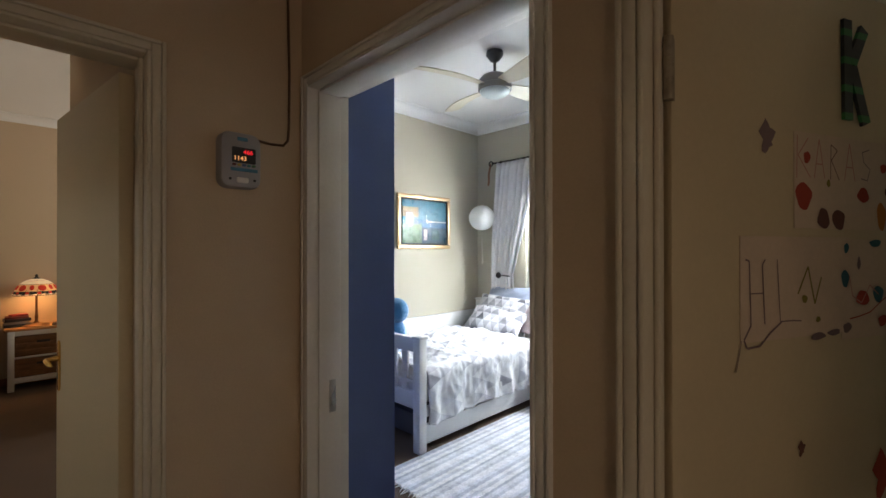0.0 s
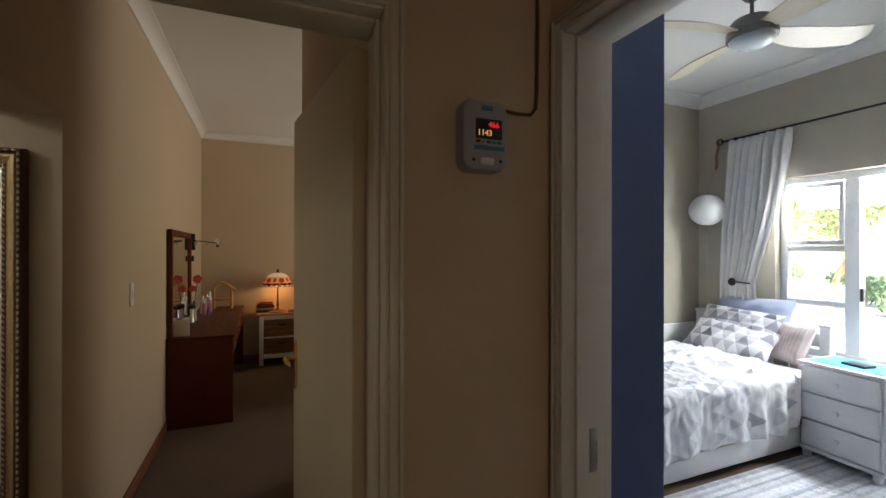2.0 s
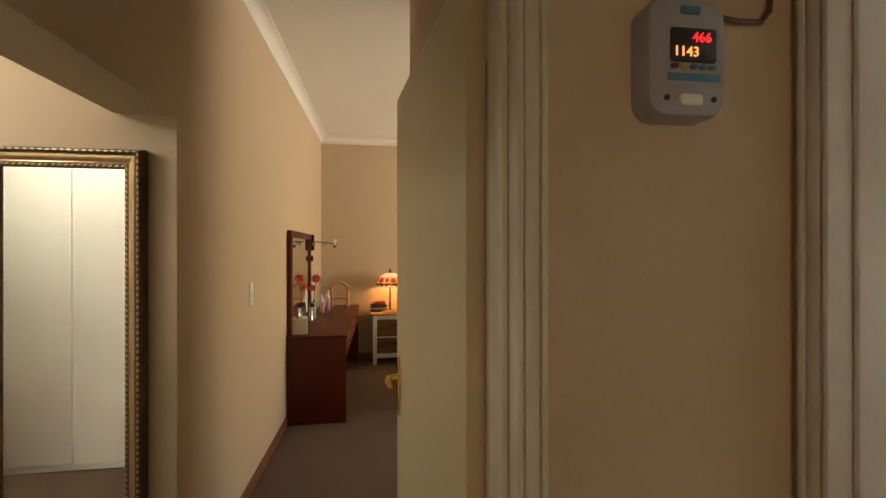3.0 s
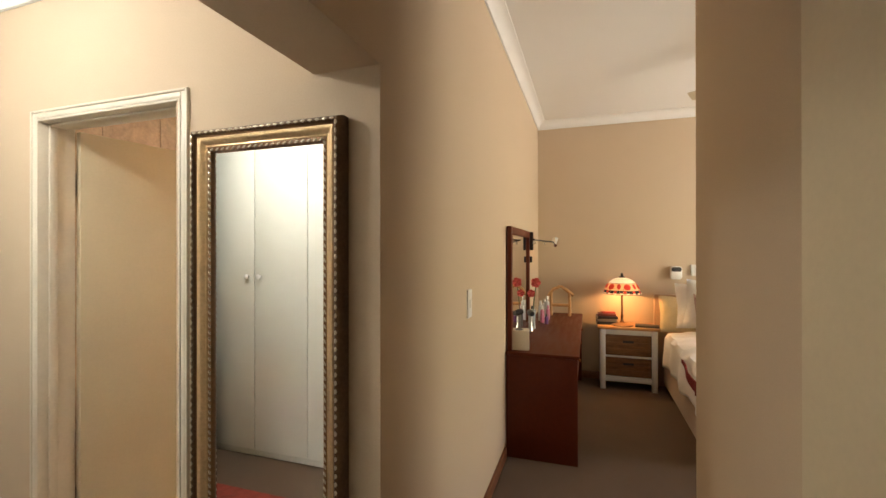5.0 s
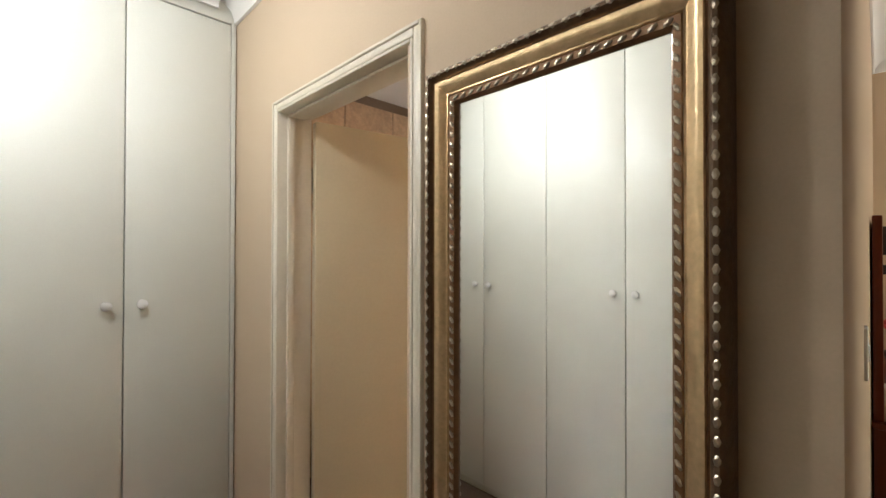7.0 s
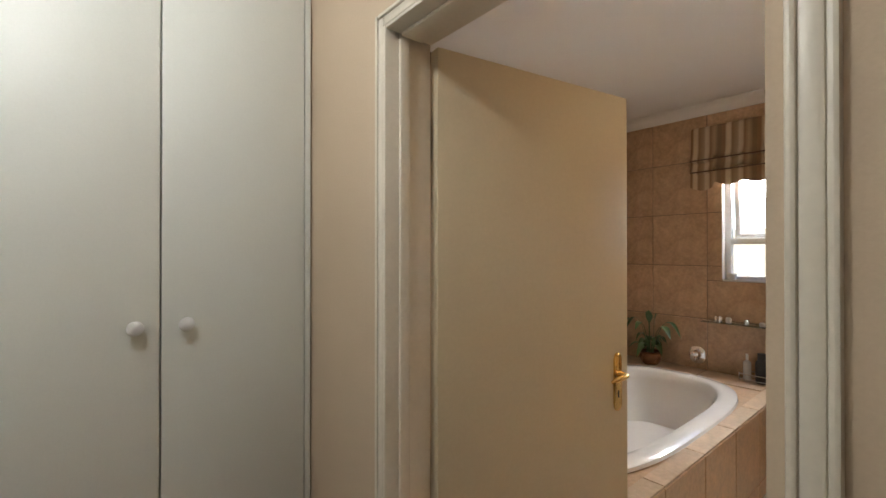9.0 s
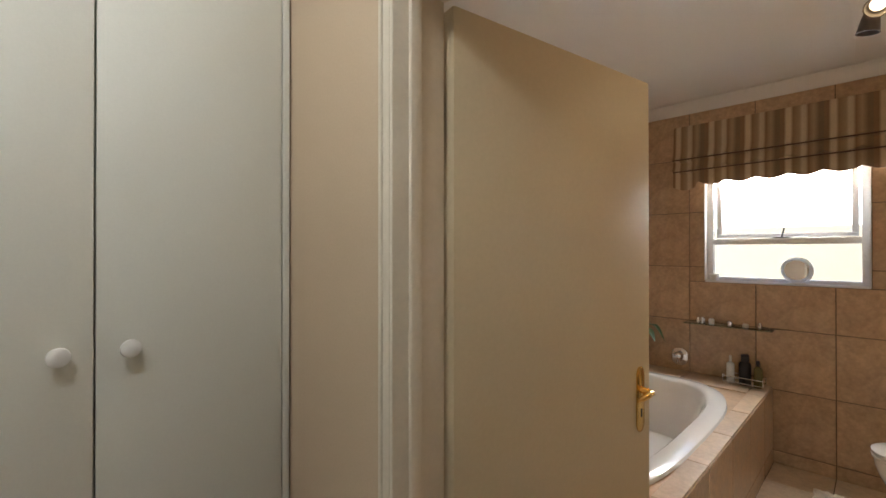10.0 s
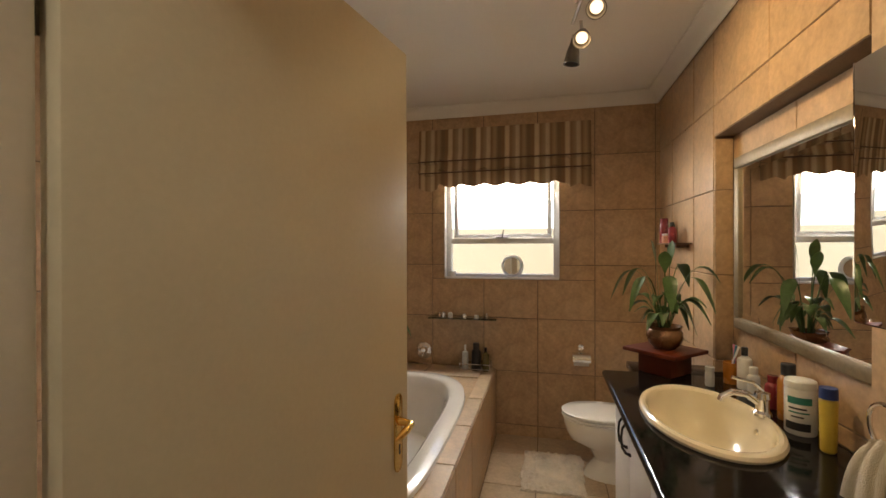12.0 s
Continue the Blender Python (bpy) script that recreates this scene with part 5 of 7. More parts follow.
part("back_panel", shell(((-0.345, -0.235, 0.07), (-0.335, 0.235, 0.65))), WHITEWOOD, ns)
RUSTIC = material("rustic_brown_wood", (0.20, 0.095, 0.04), 0.6, vary=0.55, scale=4, grain=22, bump=0.25, stretch=(3, 1.2, 9))
for z, h in ((0.370, 0.226), (0.142, 0.206)):
    dr = part("drawer", shell(((-0.33, -0.232, z), (-0.03, 0.232, z + h)), bevel=0.005), RUSTIC, ns, "rough brown wooden drawer")
    for k in range(3):
        z0 = z + 0.006 + k * (h - 0.012) / 3
        part("board", shell(((-0.031, -0.229, z0 + 0.002), (-0.020 - 0.002 * (k % 2), 0.229, z0 + (h - 0.012) / 3 - 0.002)), bevel=0.004), RUSTIC, dr)
    # no slot is cut: a black bar gives the cut-out's shade
    part("finger_hole", shell(((-0.0225, -0.055, z + h * 0.62), (-0.0185, 0.055, z + h * 0.74)), bevel=0.002), BLACKPL, dr, "black bar standing in for the shaded finger slot")

# leaded glass table lamp
tl = thing("table_lamp", "lit table lamp with a red and cream leaded glass shade", "lamp", (-4.06, 0.945, 0.685))
part("base", lathe([(0, 0), (0.115, 0), (0.12, 0.008), (0.09, 0.022), (0.03, 0.034), (0.016, 0.05), (0.012, 0.08), (0.017, 0.10), (0.011, 0.13), (0.011, 0.34), (0.016, 0.35), (0, 0.36)], 24), BROWNBRONZE, tl)
SHG, SHC, SHR = glowing("cream_leaded_glass", (1.0, 0.72, 0.42), 0.06), glowing("amber_leaded_glass", (1.0, 0.52, 0.20), 0.032), glowing("red_leaded_glass", (0.70, 0.03, 0.005), 0.03)


def shade_piece(r0, z0, r1, z1, a0, a1, mt, label):
    part("glass_piece", grid(lambda u, v: Vector(((r0 + (r1 - r0) * v) * math.cos(a0 + (a1 - a0) * u), (r0 + (r1 - r0) * v) * math.sin(a0 + (a1 - a0) * u), z0 + (z1 - z0) * v)), 3, 1, thick=0.004), mt, tl, label)


STEP = 2 * math.pi / 12
for k in range(12):
    for r0, z0, r1, z1 in ((0.030, 0.532, 0.090, 0.512), (0.0915, 0.5113, 0.138, 0.474)):
        shade_piece(r0, z0, r1, z1, STEP * (k + 0.02), STEP * (k + 0.98), SHG, "cream glass piece")
    for a0, a1 in ((0.02, 0.49), (0.51, 0.98)):
        shade_piece(0.1395, 0.4725, 0.182, 0.398, STEP * (k + a0), STEP * (k + a1), SHC, "amber glass piece")
    # a round red fruit and its leaf in every panel of the fruit ring
    if k % 2 == 0:
        q = Matrix.Rotation(STEP * (k + 0.5), 4, "Z") @ Matrix.Translation((0.163, 0, 0.436)) @ Matrix.Rotation(radians(60), 4, "Y")
        part("glass_piece", lathe([(0, 0.008), (0.024, 0.007), (0.036, 0.003), (0.037, -0.002)], 14, q), SHR, tl, "round red glass piece")
    else:
        q = Matrix.Rotation(STEP * (k + 0.5), 4, "Z") @ Matrix.Translation((0.160, 0, 0.440)) @ Matrix.Rotation(radians(60), 4, "Y")
        part("glass_piece", lathe([(0, 0.008), (0.014, 0.007), (0.021, 0.003), (0.022, -0.002)], 10, q, sx=1.5), SHR, tl, "small red glass piece")
for k in range(36):
    a0, a1 = 2 * math.pi * (k + 0.06) / 36, 2 * math.pi * (k + 0.94) / 36
    shade_piece(0.183, 0.395, 0.193, 0.372, a0, a1, IRON if k % 3 else SHR, "dark glass piece" if k % 3 else "red glass piece")
    if k % 2:
        shade_piece(0.1935, 0.371, 0.196, 0.358, a0, a1, SHG, "cream glass piece")
for r, z in ((0.0908, 0.512), (0.139, 0.4735), (0.1828, 0.3965), (0.1935, 0.3715), (0.1965, 0.357)):
    part("lead_line", tube([(r * math.cos(a), r * math.sin(a), z) for a in [2 * math.pi * j / 42 for j in range(42)]], 0.0042, 6, closed=True), IRON, tl, "dark lead line")
part("finial", lathe([(0.036, 0.532), (0.04, 0.537), (0.015, 0.55), (0.012, 0.565), (0.016, 0.575), (0, 0.59)], 14), IRON, tl)
PAGES = plain("book_pages", (0.55, 0.50, 0.40), 0.8)
z = 0.685
for k, (w, l, h, turn, c) in enumerate(((0.18, 0.22, 0.034, 5, (0.03, 0.03, 0.035)), (0.165, 0.205, 0.028, 1, (0.30, 0.28, 0.25)), (0.175, 0.215, 0.032, 8, (0.03, 0.025, 0.03)), (0.16, 0.19, 0.024, 2, (0.12, 0.03, 0.03)))):
    bk = thing("book", "dark-covered book in a stack on the bedside table", "book", (-4.14, 0.785, z), turn, group="books on the bedside table")
    part("cover", shell(((-w / 2, -l / 2, 0), (w / 2, l / 2, 0.003)), ((-w / 2, -l / 2, h - 0.004), (w / 2, l / 2, h - 0.001)), ((w / 2 - 0.004, -l / 2, 0.003), (w / 2, l / 2, h - 0.004)), bevel=0.001), plain("book_cover", c, 0.5), bk)
    part("pages", shell(((-w / 2 + 0.004, -l / 2 + 0.004, 0.0032), (w / 2 - 0.0045, l / 2 - 0.004, h - 0.0042))), PAGES, bk, "pale page edges")
    z += h
solid("glasses_case", shell(((-0.04, -0.075, 0), (0.04, 0.075, 0.022)), bevel=0.008), plain("red_case", (0.25, 0.03, 0.03)), "small red glasses case on the books", "case", at=(-4.13, 0.80, 0.8032), turn=20)
solid("closed_notebook", shell(((-0.09, -0.12, 0), (0.09, 0.12, 0.014)), bevel=0.003), BLACKPL, "thin dark notebook on the bedside table", "notebook", at=(-4.06, 1.20, 0.685), turn=-6)

# wall fittings by the bed
pl = thing("wall_speaker", "white wall fitting with a black top", "speaker", (-4.3, 1.52, 1.27), 90)
part("body", rounded_slab(0.115, 0.145, 0.03, 0.0, 0.07, 0.012), WHITEPL, pl)
part("grille", rounded_slab(0.10, 0.05, 0.02, 0.069, 0.073, 0.002), BLACKPL, pl, "black top panel").location = (0, 0, 0.04)
bs2 = thing("wall_box", "white square wall switch box by the bed", "switch box", (-4.3, 1.725, 1.30), 90)
part("plate", rounded_slab(0.105, 0.125, 0.008, 0.0, 0.03, 0.005), WHITEPL, bs2)
part("switch_key", rounded_slab(0.03, 0.05, 0.004, 0.03, 0.034, 0.002), WHITEPL, bs2)

# bed
mb = thing("double_bed", "upholstered tan bed base with padded headboard", "bed", (-4.28, 1.38, 0))
part("headboard", shell(((0.0, -0.09, 0), (0.085, 1.78, 1.03)), bevel=0.02), SUEDE, mb)
part("base", shell(((0.09, 0.0, 0.03), (2.05, 1.70, 0.36)), bevel=0.03), SUEDE, mb)
part("mattress", shell(((0.09, 0.01, 0.365), (2.05, 1.69, 0.60)), bevel=0.06), LINEN, mb)


def bedspread(u, v):
    s = u * 2.1 - 0.32
    x = 0.42 + v * 1.62
    if s < 0:
        y, z = -0.035 - 0.02 * math.sin(v * 25 + 1.5 * math.sin(5 * v)), 0.645 + s
    else:
        y, z = s - 0.02, 0.66 + 0.03 * math.sin(s * 5)
    p = (x, y, z)
    return Vector((x, y + crumple(p, 0.02, 4), z + crumple((y, x, 1), 0.03, 4)))


dv2 = solid("bedspread", grid(bedspread, 70, 60), LINEN, "rumpled white bedspread over the bed", "bedspread", at=(-4.28, 1.38, 0))
dv2.modifiers.new("thick", "SOLIDIFY").thickness = 0.018
HEM = [(-2.80, 0.625), (-2.62, 0.585), (-2.42, 0.545), (-2.30, 0.535), (-2.25, 0.59), (-2.21, 0.66)]


def hem(u, v):
    k = min(int(u * 5), 4)
    f = u * 5 - k
    (xa, za), (xb, zb) = HEM[k], HEM[k + 1]
    return Vector((xa + (xb - xa) * f, 1.312 + 0.008 * math.sin(u * 17), za + (zb - za) * f - (v - 0.5) * 0.075 * math.sin(0.35 + 2.5 * u)))


solid("red_throw", grid(hem, 30, 6, thick=0.01), plain("deep_red_wool", (0.20, 0.012, 0.015), 0.95), "dark red folded blanket edge over the bedspread's side", "throw")
cushion("pillow", 0.62, 0.48, 0.18, LINEN, "white pillow against the headboard", "pillow", pose(-4.02, 1.78, 0.93, 78, 0, 86), group="pillows on the bed")
cushion("pillow", 0.66, 0.50, 0.18, LINEN, "white ruffled pillow leaning at the bedside", "pillow", pose(-3.86, 1.86, 0.95, 74, 6, 84), group="pillows on the bed", seed=2)
REDWEAVE = material("red_and_white_weave", (1, 1, 1), 0.9, vary=0.08, scale=9, grain=250, bump=0.2)
wt_ = REDWEAVE.node_tree
bk_, uvn_ = wt_.nodes.new("ShaderNodeTexBrick"), wt_.nodes.new("ShaderNodeTexCoord")
for key, v in (("Color1", (0.20, 0.02, 0.03, 1)), ("Color2", (0.27, 0.03, 0.04, 1)), ("Mortar", (0.66, 0.56, 0.50, 1)), ("Scale", 22.0), ("Mortar Size", 0.10), ("Brick Width", 0.9), ("Row Height", 0.33)):
    bk_.inputs[key].default_value = v
wt_.links.new(uvn_.outputs["UV"], bk_.inputs["Vector"])
wt_.links.new(bk_.outputs["Color"], wt_.nodes["Principled BSDF"].inputs["Base Color"].links[0].from_node.inputs[0])
cushion("cushion", 0.40, 0.40, 0.14, CREAMCLOTH, "cream patterned cushion at the headboard", "cushion", pose(-4.08, 1.52, 0.83, 76, 0, 90), seed=6)
cushion("cushion", 0.46, 0.46, 0.15, REDWEAVE, "dark red and white woven-pattern cushion on the bed", "cushion", pose(-3.62, 1.80, 0.87, 72, 0, 88), seed=9)

# window frame assumed at the unseen end of the bedroom, behind its daylight lamp
w2 = thing("window_2", "white window frame assumed at the bedroom's unseen end", "window", kind="structure")
for lo, hi in (((-3.6, 4.50, 0.8), (-3.55, 4.56, 2.2)), ((-1.65, 4.50, 0.8), (-1.6, 4.56, 2.2)), ((-3.55, 4.50, 2.15), (-1.65, 4.56, 2.2)), ((-3.55, 4.50, 0.8), (-1.65, 4.56, 0.85)), ((-2.62, 4.50, 0.85), (-2.58, 4.56, 2.15))):
    part("window_frame", shell((lo, hi), bevel=0.004), ALU, w2)

mf = thing("ceiling_fan", "pale ceiling fan, one blade tip showing past the wall", "ceiling fan", (-2.62, 1.98, 3.10))
part("canopy", lathe([(0, 0), (0.065, 0), (0.05, -0.055), (0.018, -0.07)], 20), STEEL, mf)
part("downrod", lathe([(0.011, -0.06), (0.011, -0.22)], 10), STEEL, mf)
part("motor", lathe([(0.02, -0.21), (0.10, -0.23), (0.13, -0.29), (0.12, -0.33), (0, -0.34)], 24), STEEL, mf)
for a in (0, 120, 240):
    part("blade", grid(lambda u, v: Matrix.Rotation(radians(a), 4, "Z") @ Vector((0.11 + u * 0.56, (v - 0.5) * 0.12, -0.28 + (v - 0.5) * 0.03)), 8, 2, thick=0.006), BLADE, mf)

# ---- dressing room ----


def wardrobe_door(parent, w, z0, z1, knob_x):
    d = part("door", shell(((0.002, -0.019, z0), (w - 0.002, 0.0, z1)), bevel=0.002), WARDROBE, parent)
    part("knob", lathe([(0, 0.030), (0.011, 0.0295), (0.0175, 0.026), (0.0185, 0.021), (0.017, 0.016), (0.010, 0.012), (0.0085, 0.0), (0.0, 0.0)], 20, Matrix.Rotation(radians(90), 4, "X"), at=(knob_x, -0.019, 1.335)), WHITEPL, d, "round white knob")
    return d


def wardrobe(name, at, turn, widths, knobs, label, depth=0.60):
    """Fitted cupboards side by side: plinth, carcass, doors to near the ceiling and a top strip."""
    w = thing(name, label, "wardrobe", at, turn)
    total = sum(widths)
    part("plinth", shell(((0, 0.03, 0), (total, 0.05, 0.055)), bevel=0.002), WARDROBE, w)
    part("carcass", shell(((0, 0.02, 0.055), (total, depth, 2.60)), bevel=0.002), WARDROBE, w)
    part("top_strip", shell(((0, -0.004, 2.545), (total, 0.02, 2.639)), bevel=0.002), WARDROBE, w)
    x = 0.0
    for wd, k in zip(widths, knobs):
        d = wardrobe_door(w, wd, 0.06, 2.54, wd - 0.055 if k > 0 else 0.055)
        d.location = (x, 0.018, 0)
        x += wd
    return w


wardrobe("wardrobe", (1.305, -1.983, 0), 180, [0.50, 0.40, 0.38], [1, 1, -1], "white fitted wardrobe with round knobs, beside the bathroom door")
part("filler_strip", shell(((1.281, 0.0, 0), (1.300, 0.03, 2.639)), bevel=0.002), WARDROBE, bpy.data.objects["wardrobe"])
wardrobe("wardrobe", (1.465, -0.24, 0), -90, [0.16, 0.445, 0.445, 0.46, 0.46], [1, 1, -1, 1, -1], "white fitted wardrobe with round knobs, facing the mirror", 0.48)

lampd = thing("ceiling_lamp", "small white ceiling lamp of the dressing room", "ceiling lamp", (0.82, -1.30, 2.64))
part("base", lathe([(0, 0), (0.06, 0), (0.06, -0.02), (0.03, -0.03), (0, -0.03)], 20), WHITEPL, lampd)
part("bulb", lathe([(0.018, -0.03), (0.02, -0.05), (0.035, -0.08), (0.04, -0.105), (0.03, -0.13), (0, -0.14)], 18), glowing("lit_bulb", (1.0, 0.88, 0.70), 2.0), lampd)

# tall leaning mirror with its carved frame
mir = thing("tall_mirror", "tall mirror in a carved gold and bronze frame against the wall", "mirror", (0.002, -0.394, 0.0), 90)
MW, MZ0, MZ1 = 0.578, 0.18, 1.932


def moulding(name, prof, mat, label=""):
    """A mitred frame from a profile of (distance in from the outer edge, height off the wall)."""
    bm = bmesh.new()
    rows = []
    for dx, y in prof:
        x0, x1, z0, z1 = -MW / 2 + dx, MW / 2 - dx, MZ0 + dx, MZ1 - dx
        rows.append(ring(bm, [(x0, -y, z0), (x1, -y, z0), (x1, -y, z1), (x0, -y, z1)]))
    for p, q in zip(rows, rows[1:]):
        bridge(bm, p, q)
    return part(name, bm, mat, mir, label)


moulding("outer_rail", [(0.0, 0.0), (0.0, 0.026), (0.003, 0.040), (0.006, 0.048), (0.010, 0.052), (0.016, 0.053), (0.021, 0.048), (0.022, 0.043)], DARKGOLD, "dark bronze outer edge")
moulding("cove", [(0.022, 0.043), (0.024, 0.040), (0.027, 0.041)], BROWNBRONZE, "brown hollow")
moulding("gold_band", [(0.027, 0.040), (0.029, 0.044), (0.034, 0.043), (0.041, 0.039), (0.048, 0.033), (0.053, 0.030), (0.056, 0.031), (0.058, 0.027)], GOLD, "smooth gold band")
moulding("inner_rail", [(0.058, 0.027), (0.060, 0.029), (0.071, 0.026), (0.073, 0.021), (0.076, 0.018), (0.078, 0.012)], BROWNBRONZE, "narrow inner edge")
part("mirror_glass", shell(((-MW / 2 + 0.072, -0.016, MZ0 + 0.072), (MW / 2 - 0.072, -0.011, MZ1 - 0.072))), MIRROR, mir, "clear mirror glass", smooth=False)
part("backing", shell(((-MW / 2 + 0.01, -0.010, MZ0 + 0.01), (MW / 2 - 0.01, 0.0, MZ1 - 0.01))), DARKWOOD, mir)
for lo in ((-MW / 2 + 0.02, 0), (MW / 2 - 0.07, 0)):
    part("foot", shell(((lo[0], -0.04, 0.0), (lo[0] + 0.05, -0.004, MZ0 + 0.006)), bevel=0.004), DARKGOLD, mir)


def edge_run(dx):
    """Places along the frame, dx in from its outer edge: (x, z, heading)."""
    x0, x1, z0, z1 = -MW / 2 + dx, MW / 2 - dx, MZ0 + dx, MZ1 - dx
    return [((x0, z1), (x1, z1)), ((x1, z1), (x1, z0)), ((x1, z0), (x0, z0)), ((x0, z0), (x0, z1))]


def carved(name, dx, y, step, size, mat, label, skew):
    me = None
    group = part(name, shell(((-0.001, -y + 0.004, MZ0 + dx), (0.001, -y + 0.006, MZ0 + dx + 0.002))), mat, mir, label)
    for (ax, az), (bx_, bz) in edge_run(dx):
        length = math.hypot(bx_ - ax, bz - az)
        n = int(length / step)
        for k in range(n):
            f = (k + 0.5) / n
            a = math.atan2(bz - az, bx_ - ax) + skew
            m = Matrix.Translation((ax + (bx_ - ax) * f, -y, az + (bz - az) * f)) @ Matrix.Rotation(-a, 4, "Y") @ Matrix.Diagonal((*size, 1))
            if me is None:
                b = bmesh.new()
                bmesh.ops.create_icosphere(b, subdivisions=1, radius=1)
                me = mesh_of("bead", b, mat)
            if az > 0.5 or bz > 0.5:
                ob = new("bead", me)
                ob.parent = group
                ob.matrix_basis = m
    return group


carved("bead_row", 0.013, 0.0515, 0.0245, (0.0090, 0.005, 0.0050), SILVER, "row of worn silver beads", 0.0)
carved("leaf_row", 0.0655, 0.0275, 0.022, (0.0095, 0.0045, 0.0042), SILVER, "row of slanting carved leaves", 0.55)

solid("dressing_rug", grid(lambda u, v: Vector((0.30 + u * 0.80, -1.80 + v * 0.80, 0.006 + 0.002 * math.sin(40 * u) * math.sin(45 * v))), 20, 24, thick=0.008), REDRUG, "dark red woven rug on the carpet before the mirror", "rug")

# ---- bathroom ----
w3 = thing("window_3", "small white window, its upper sash tilted open", "window", kind="structure")
for lo, hi in (((-3.50, -1.88, 1.285), (-3.44, -1.835, 2.13)), ((-3.50, -0.982, 1.285), (-3.44, -0.937, 2.13)), ((-3.50, -1.835, 2.085), (-3.44, -0.982, 2.13)), ((-3.50, -1.835, 1.285), (-3.44, -0.982, 1.325)), ((-3.505, -1.835, 1.58), (-3.435, -0.982, 1.625))):
    part("window_frame", shell((lo, hi), bevel=0.004), ALU, w3)
sash3 = part("sash", shell(((-3.52, -1.82, 1.63), (-3.485, -0.997, 1.66)), bevel=0.004), ALU, w3, "white sash rail")
for y0, y1 in ((-1.82, -1.785), (-1.032, -0.997)):
    bm = shell(((-0.0175, y0, -0.45), (0.0175, y1, 0.0)), bevel=0.004)
    bmesh.ops.transform(bm, matrix=Matrix.Translation((-3.475, 0, 2.09)) @ Matrix.Rotation(radians(4), 4, "Y"), verts=bm.verts)
    part("sash_stile", bm, ALU, sash3)
part("stay", tube([(-3.44, -1.40, 1.628), (-3.43, -1.40, 1.635), (-3.425, -1.385, 1.70)], 0.005, 8), IRON, w3, "black stay")
part("stay_base", shell(((-3.445, -1.45, 1.625), (-3.425, -1.35, 1.633)), bevel=0.002), IRON, w3)
for z0, z1 in ((1.325, 1.58), (1.625, 2.085)):
    ob = part("pane", shell(((-3.475, -1.835, z0), (-3.469, -0.982, z1))), GLASS, w3, "clear window glass", smooth=False)
    ob.visible_shadow = False
part("window_sill", shell(((-3.435, -1.875, 1.286), (-3.372, -0.942, 1.300)), bevel=0.004), WHITEPL, w3, "white sill strip")
for y in (-1.8785, -0.9385):
    part("reveal", shell(((-3.438, y - 0.0015, 1.30), (-3.374, y + 0.0015, 2.12))), WHITEPL, w3, "white window reveal", smooth=False)
structure("wall_neighbour", shell(((-5.4, -5.0, -0.25), (-5.2, 2.5, 1.78))), material("cream_garden_wall", (0.25, 0.225, 0.165), 0.9, vary=0.06, scale=2, grain=60, bump=0.2), "cream plastered boundary wall outside")

# striped roman blind
bl = thing("roman_blind", "brown and grey striped roman blind with a scalloped hem", "blind", (-3.378, -1.395, 2.53))
BL = striped("striped_blind_cloth", [(0.0, (0.26, 0.16, 0.09)), (0.10, (0.26, 0.16, 0.09)), (0.15, (0.58, 0.46, 0.30)), (0.25, (0.60, 0.48, 0.32)), (0.31, (0.28, 0.18, 0.10)), (0.46, (0.36, 0.27, 0.17)), (0.52, (0.55, 0.45, 0.31)), (0.60, (0.52, 0.42, 0.28)), (0.66, (0.26, 0.16, 0.09)), (0.78, (0.42, 0.31, 0.19)), (0.90, (0.22, 0.15, 0.09))], 0.235, 1, 0.95, 0.25, soft=1.0, fine=120)


def blind(u, v):
    y = (u - 0.5) * 1.39
    drop = 0.450 + 0.032 * abs(math.sin(u * math.pi * 7.5)) + (0.03 if u < 0.12 or u > 0.88 else 0.0)
    z = -v * drop
    lip = ((v - 0.35) / 0.20) % 1.0 if v > 0.35 and v < 0.75 else 0.0
    tuck = 0.026 * lip ** 2
    x = 0.045 + 0.018 * v + tuck + 0.006 * math.sin(u * 47) * v
    return Vector((x, y, z))


part("cloth", grid(blind, 120, 44, thick=0.004), BL, bl)
part("head_rail", shell(((0.0, -0.695, -0.02), (0.04, 0.695, 0.01)), bevel=0.003), BL, bl)
# dark bars put in for the shadow under each fold
for zz in (-0.262, -0.358):
    part("piping", tube([(0.086, -0.69, zz - 0.004), (0.086, 0.69, zz + 0.004)], 0.005, 8), DARKWOOD, bl, "dark bar for the shadow under a fold")

# things in the window and on the wall
mm = thing("shaving_mirror", "round white magnifying mirror on the sill", "mirror", (-3.405, -1.315, 1.30), 90)
part("ring", tube([(0.078 * math.cos(a), 0, 0.095 + 0.078 * math.sin(a)) for a in [2 * math.pi * k / 28 for k in range(28)]], 0.011, 8, closed=True), MILKY, mm)
part("mirror_glass", lathe([(0, -0.002), (0.072, -0.002), (0.072, 0.004), (0, 0.004)], 28, Matrix.Rotation(radians(90), 4, "X"), at=(0, 0, 0.095)), MIRROR, mm, "mirror glass", smooth=False)
part("stand", tube([(0.088 * math.cos(a), 0.004, 0.09 + 0.095 * math.sin(a)) for a in [radians(k) for k in range(-90, 75, 12)]], 0.006, 8), MILKY, mm, "curved stand")
part("base", lathe([(0, 0), (0.05, 0), (0.045, 0.008), (0, 0.01)], 20), MILKY, mm)
jar = thing("small_jar", "small white lidded jar on the window sill", "jar", (-3.405, -1.82, 1.30))
part("body", lathe([(0, 0), (0.028, 0), (0.030, 0.03), (0, 0.03)], 16), WHITEPL, jar)
part("lid", lathe([(0.033, 0.03), (0.033, 0.045), (0.028, 0.05), (0, 0.05)], 16), WHITEPL, jar)

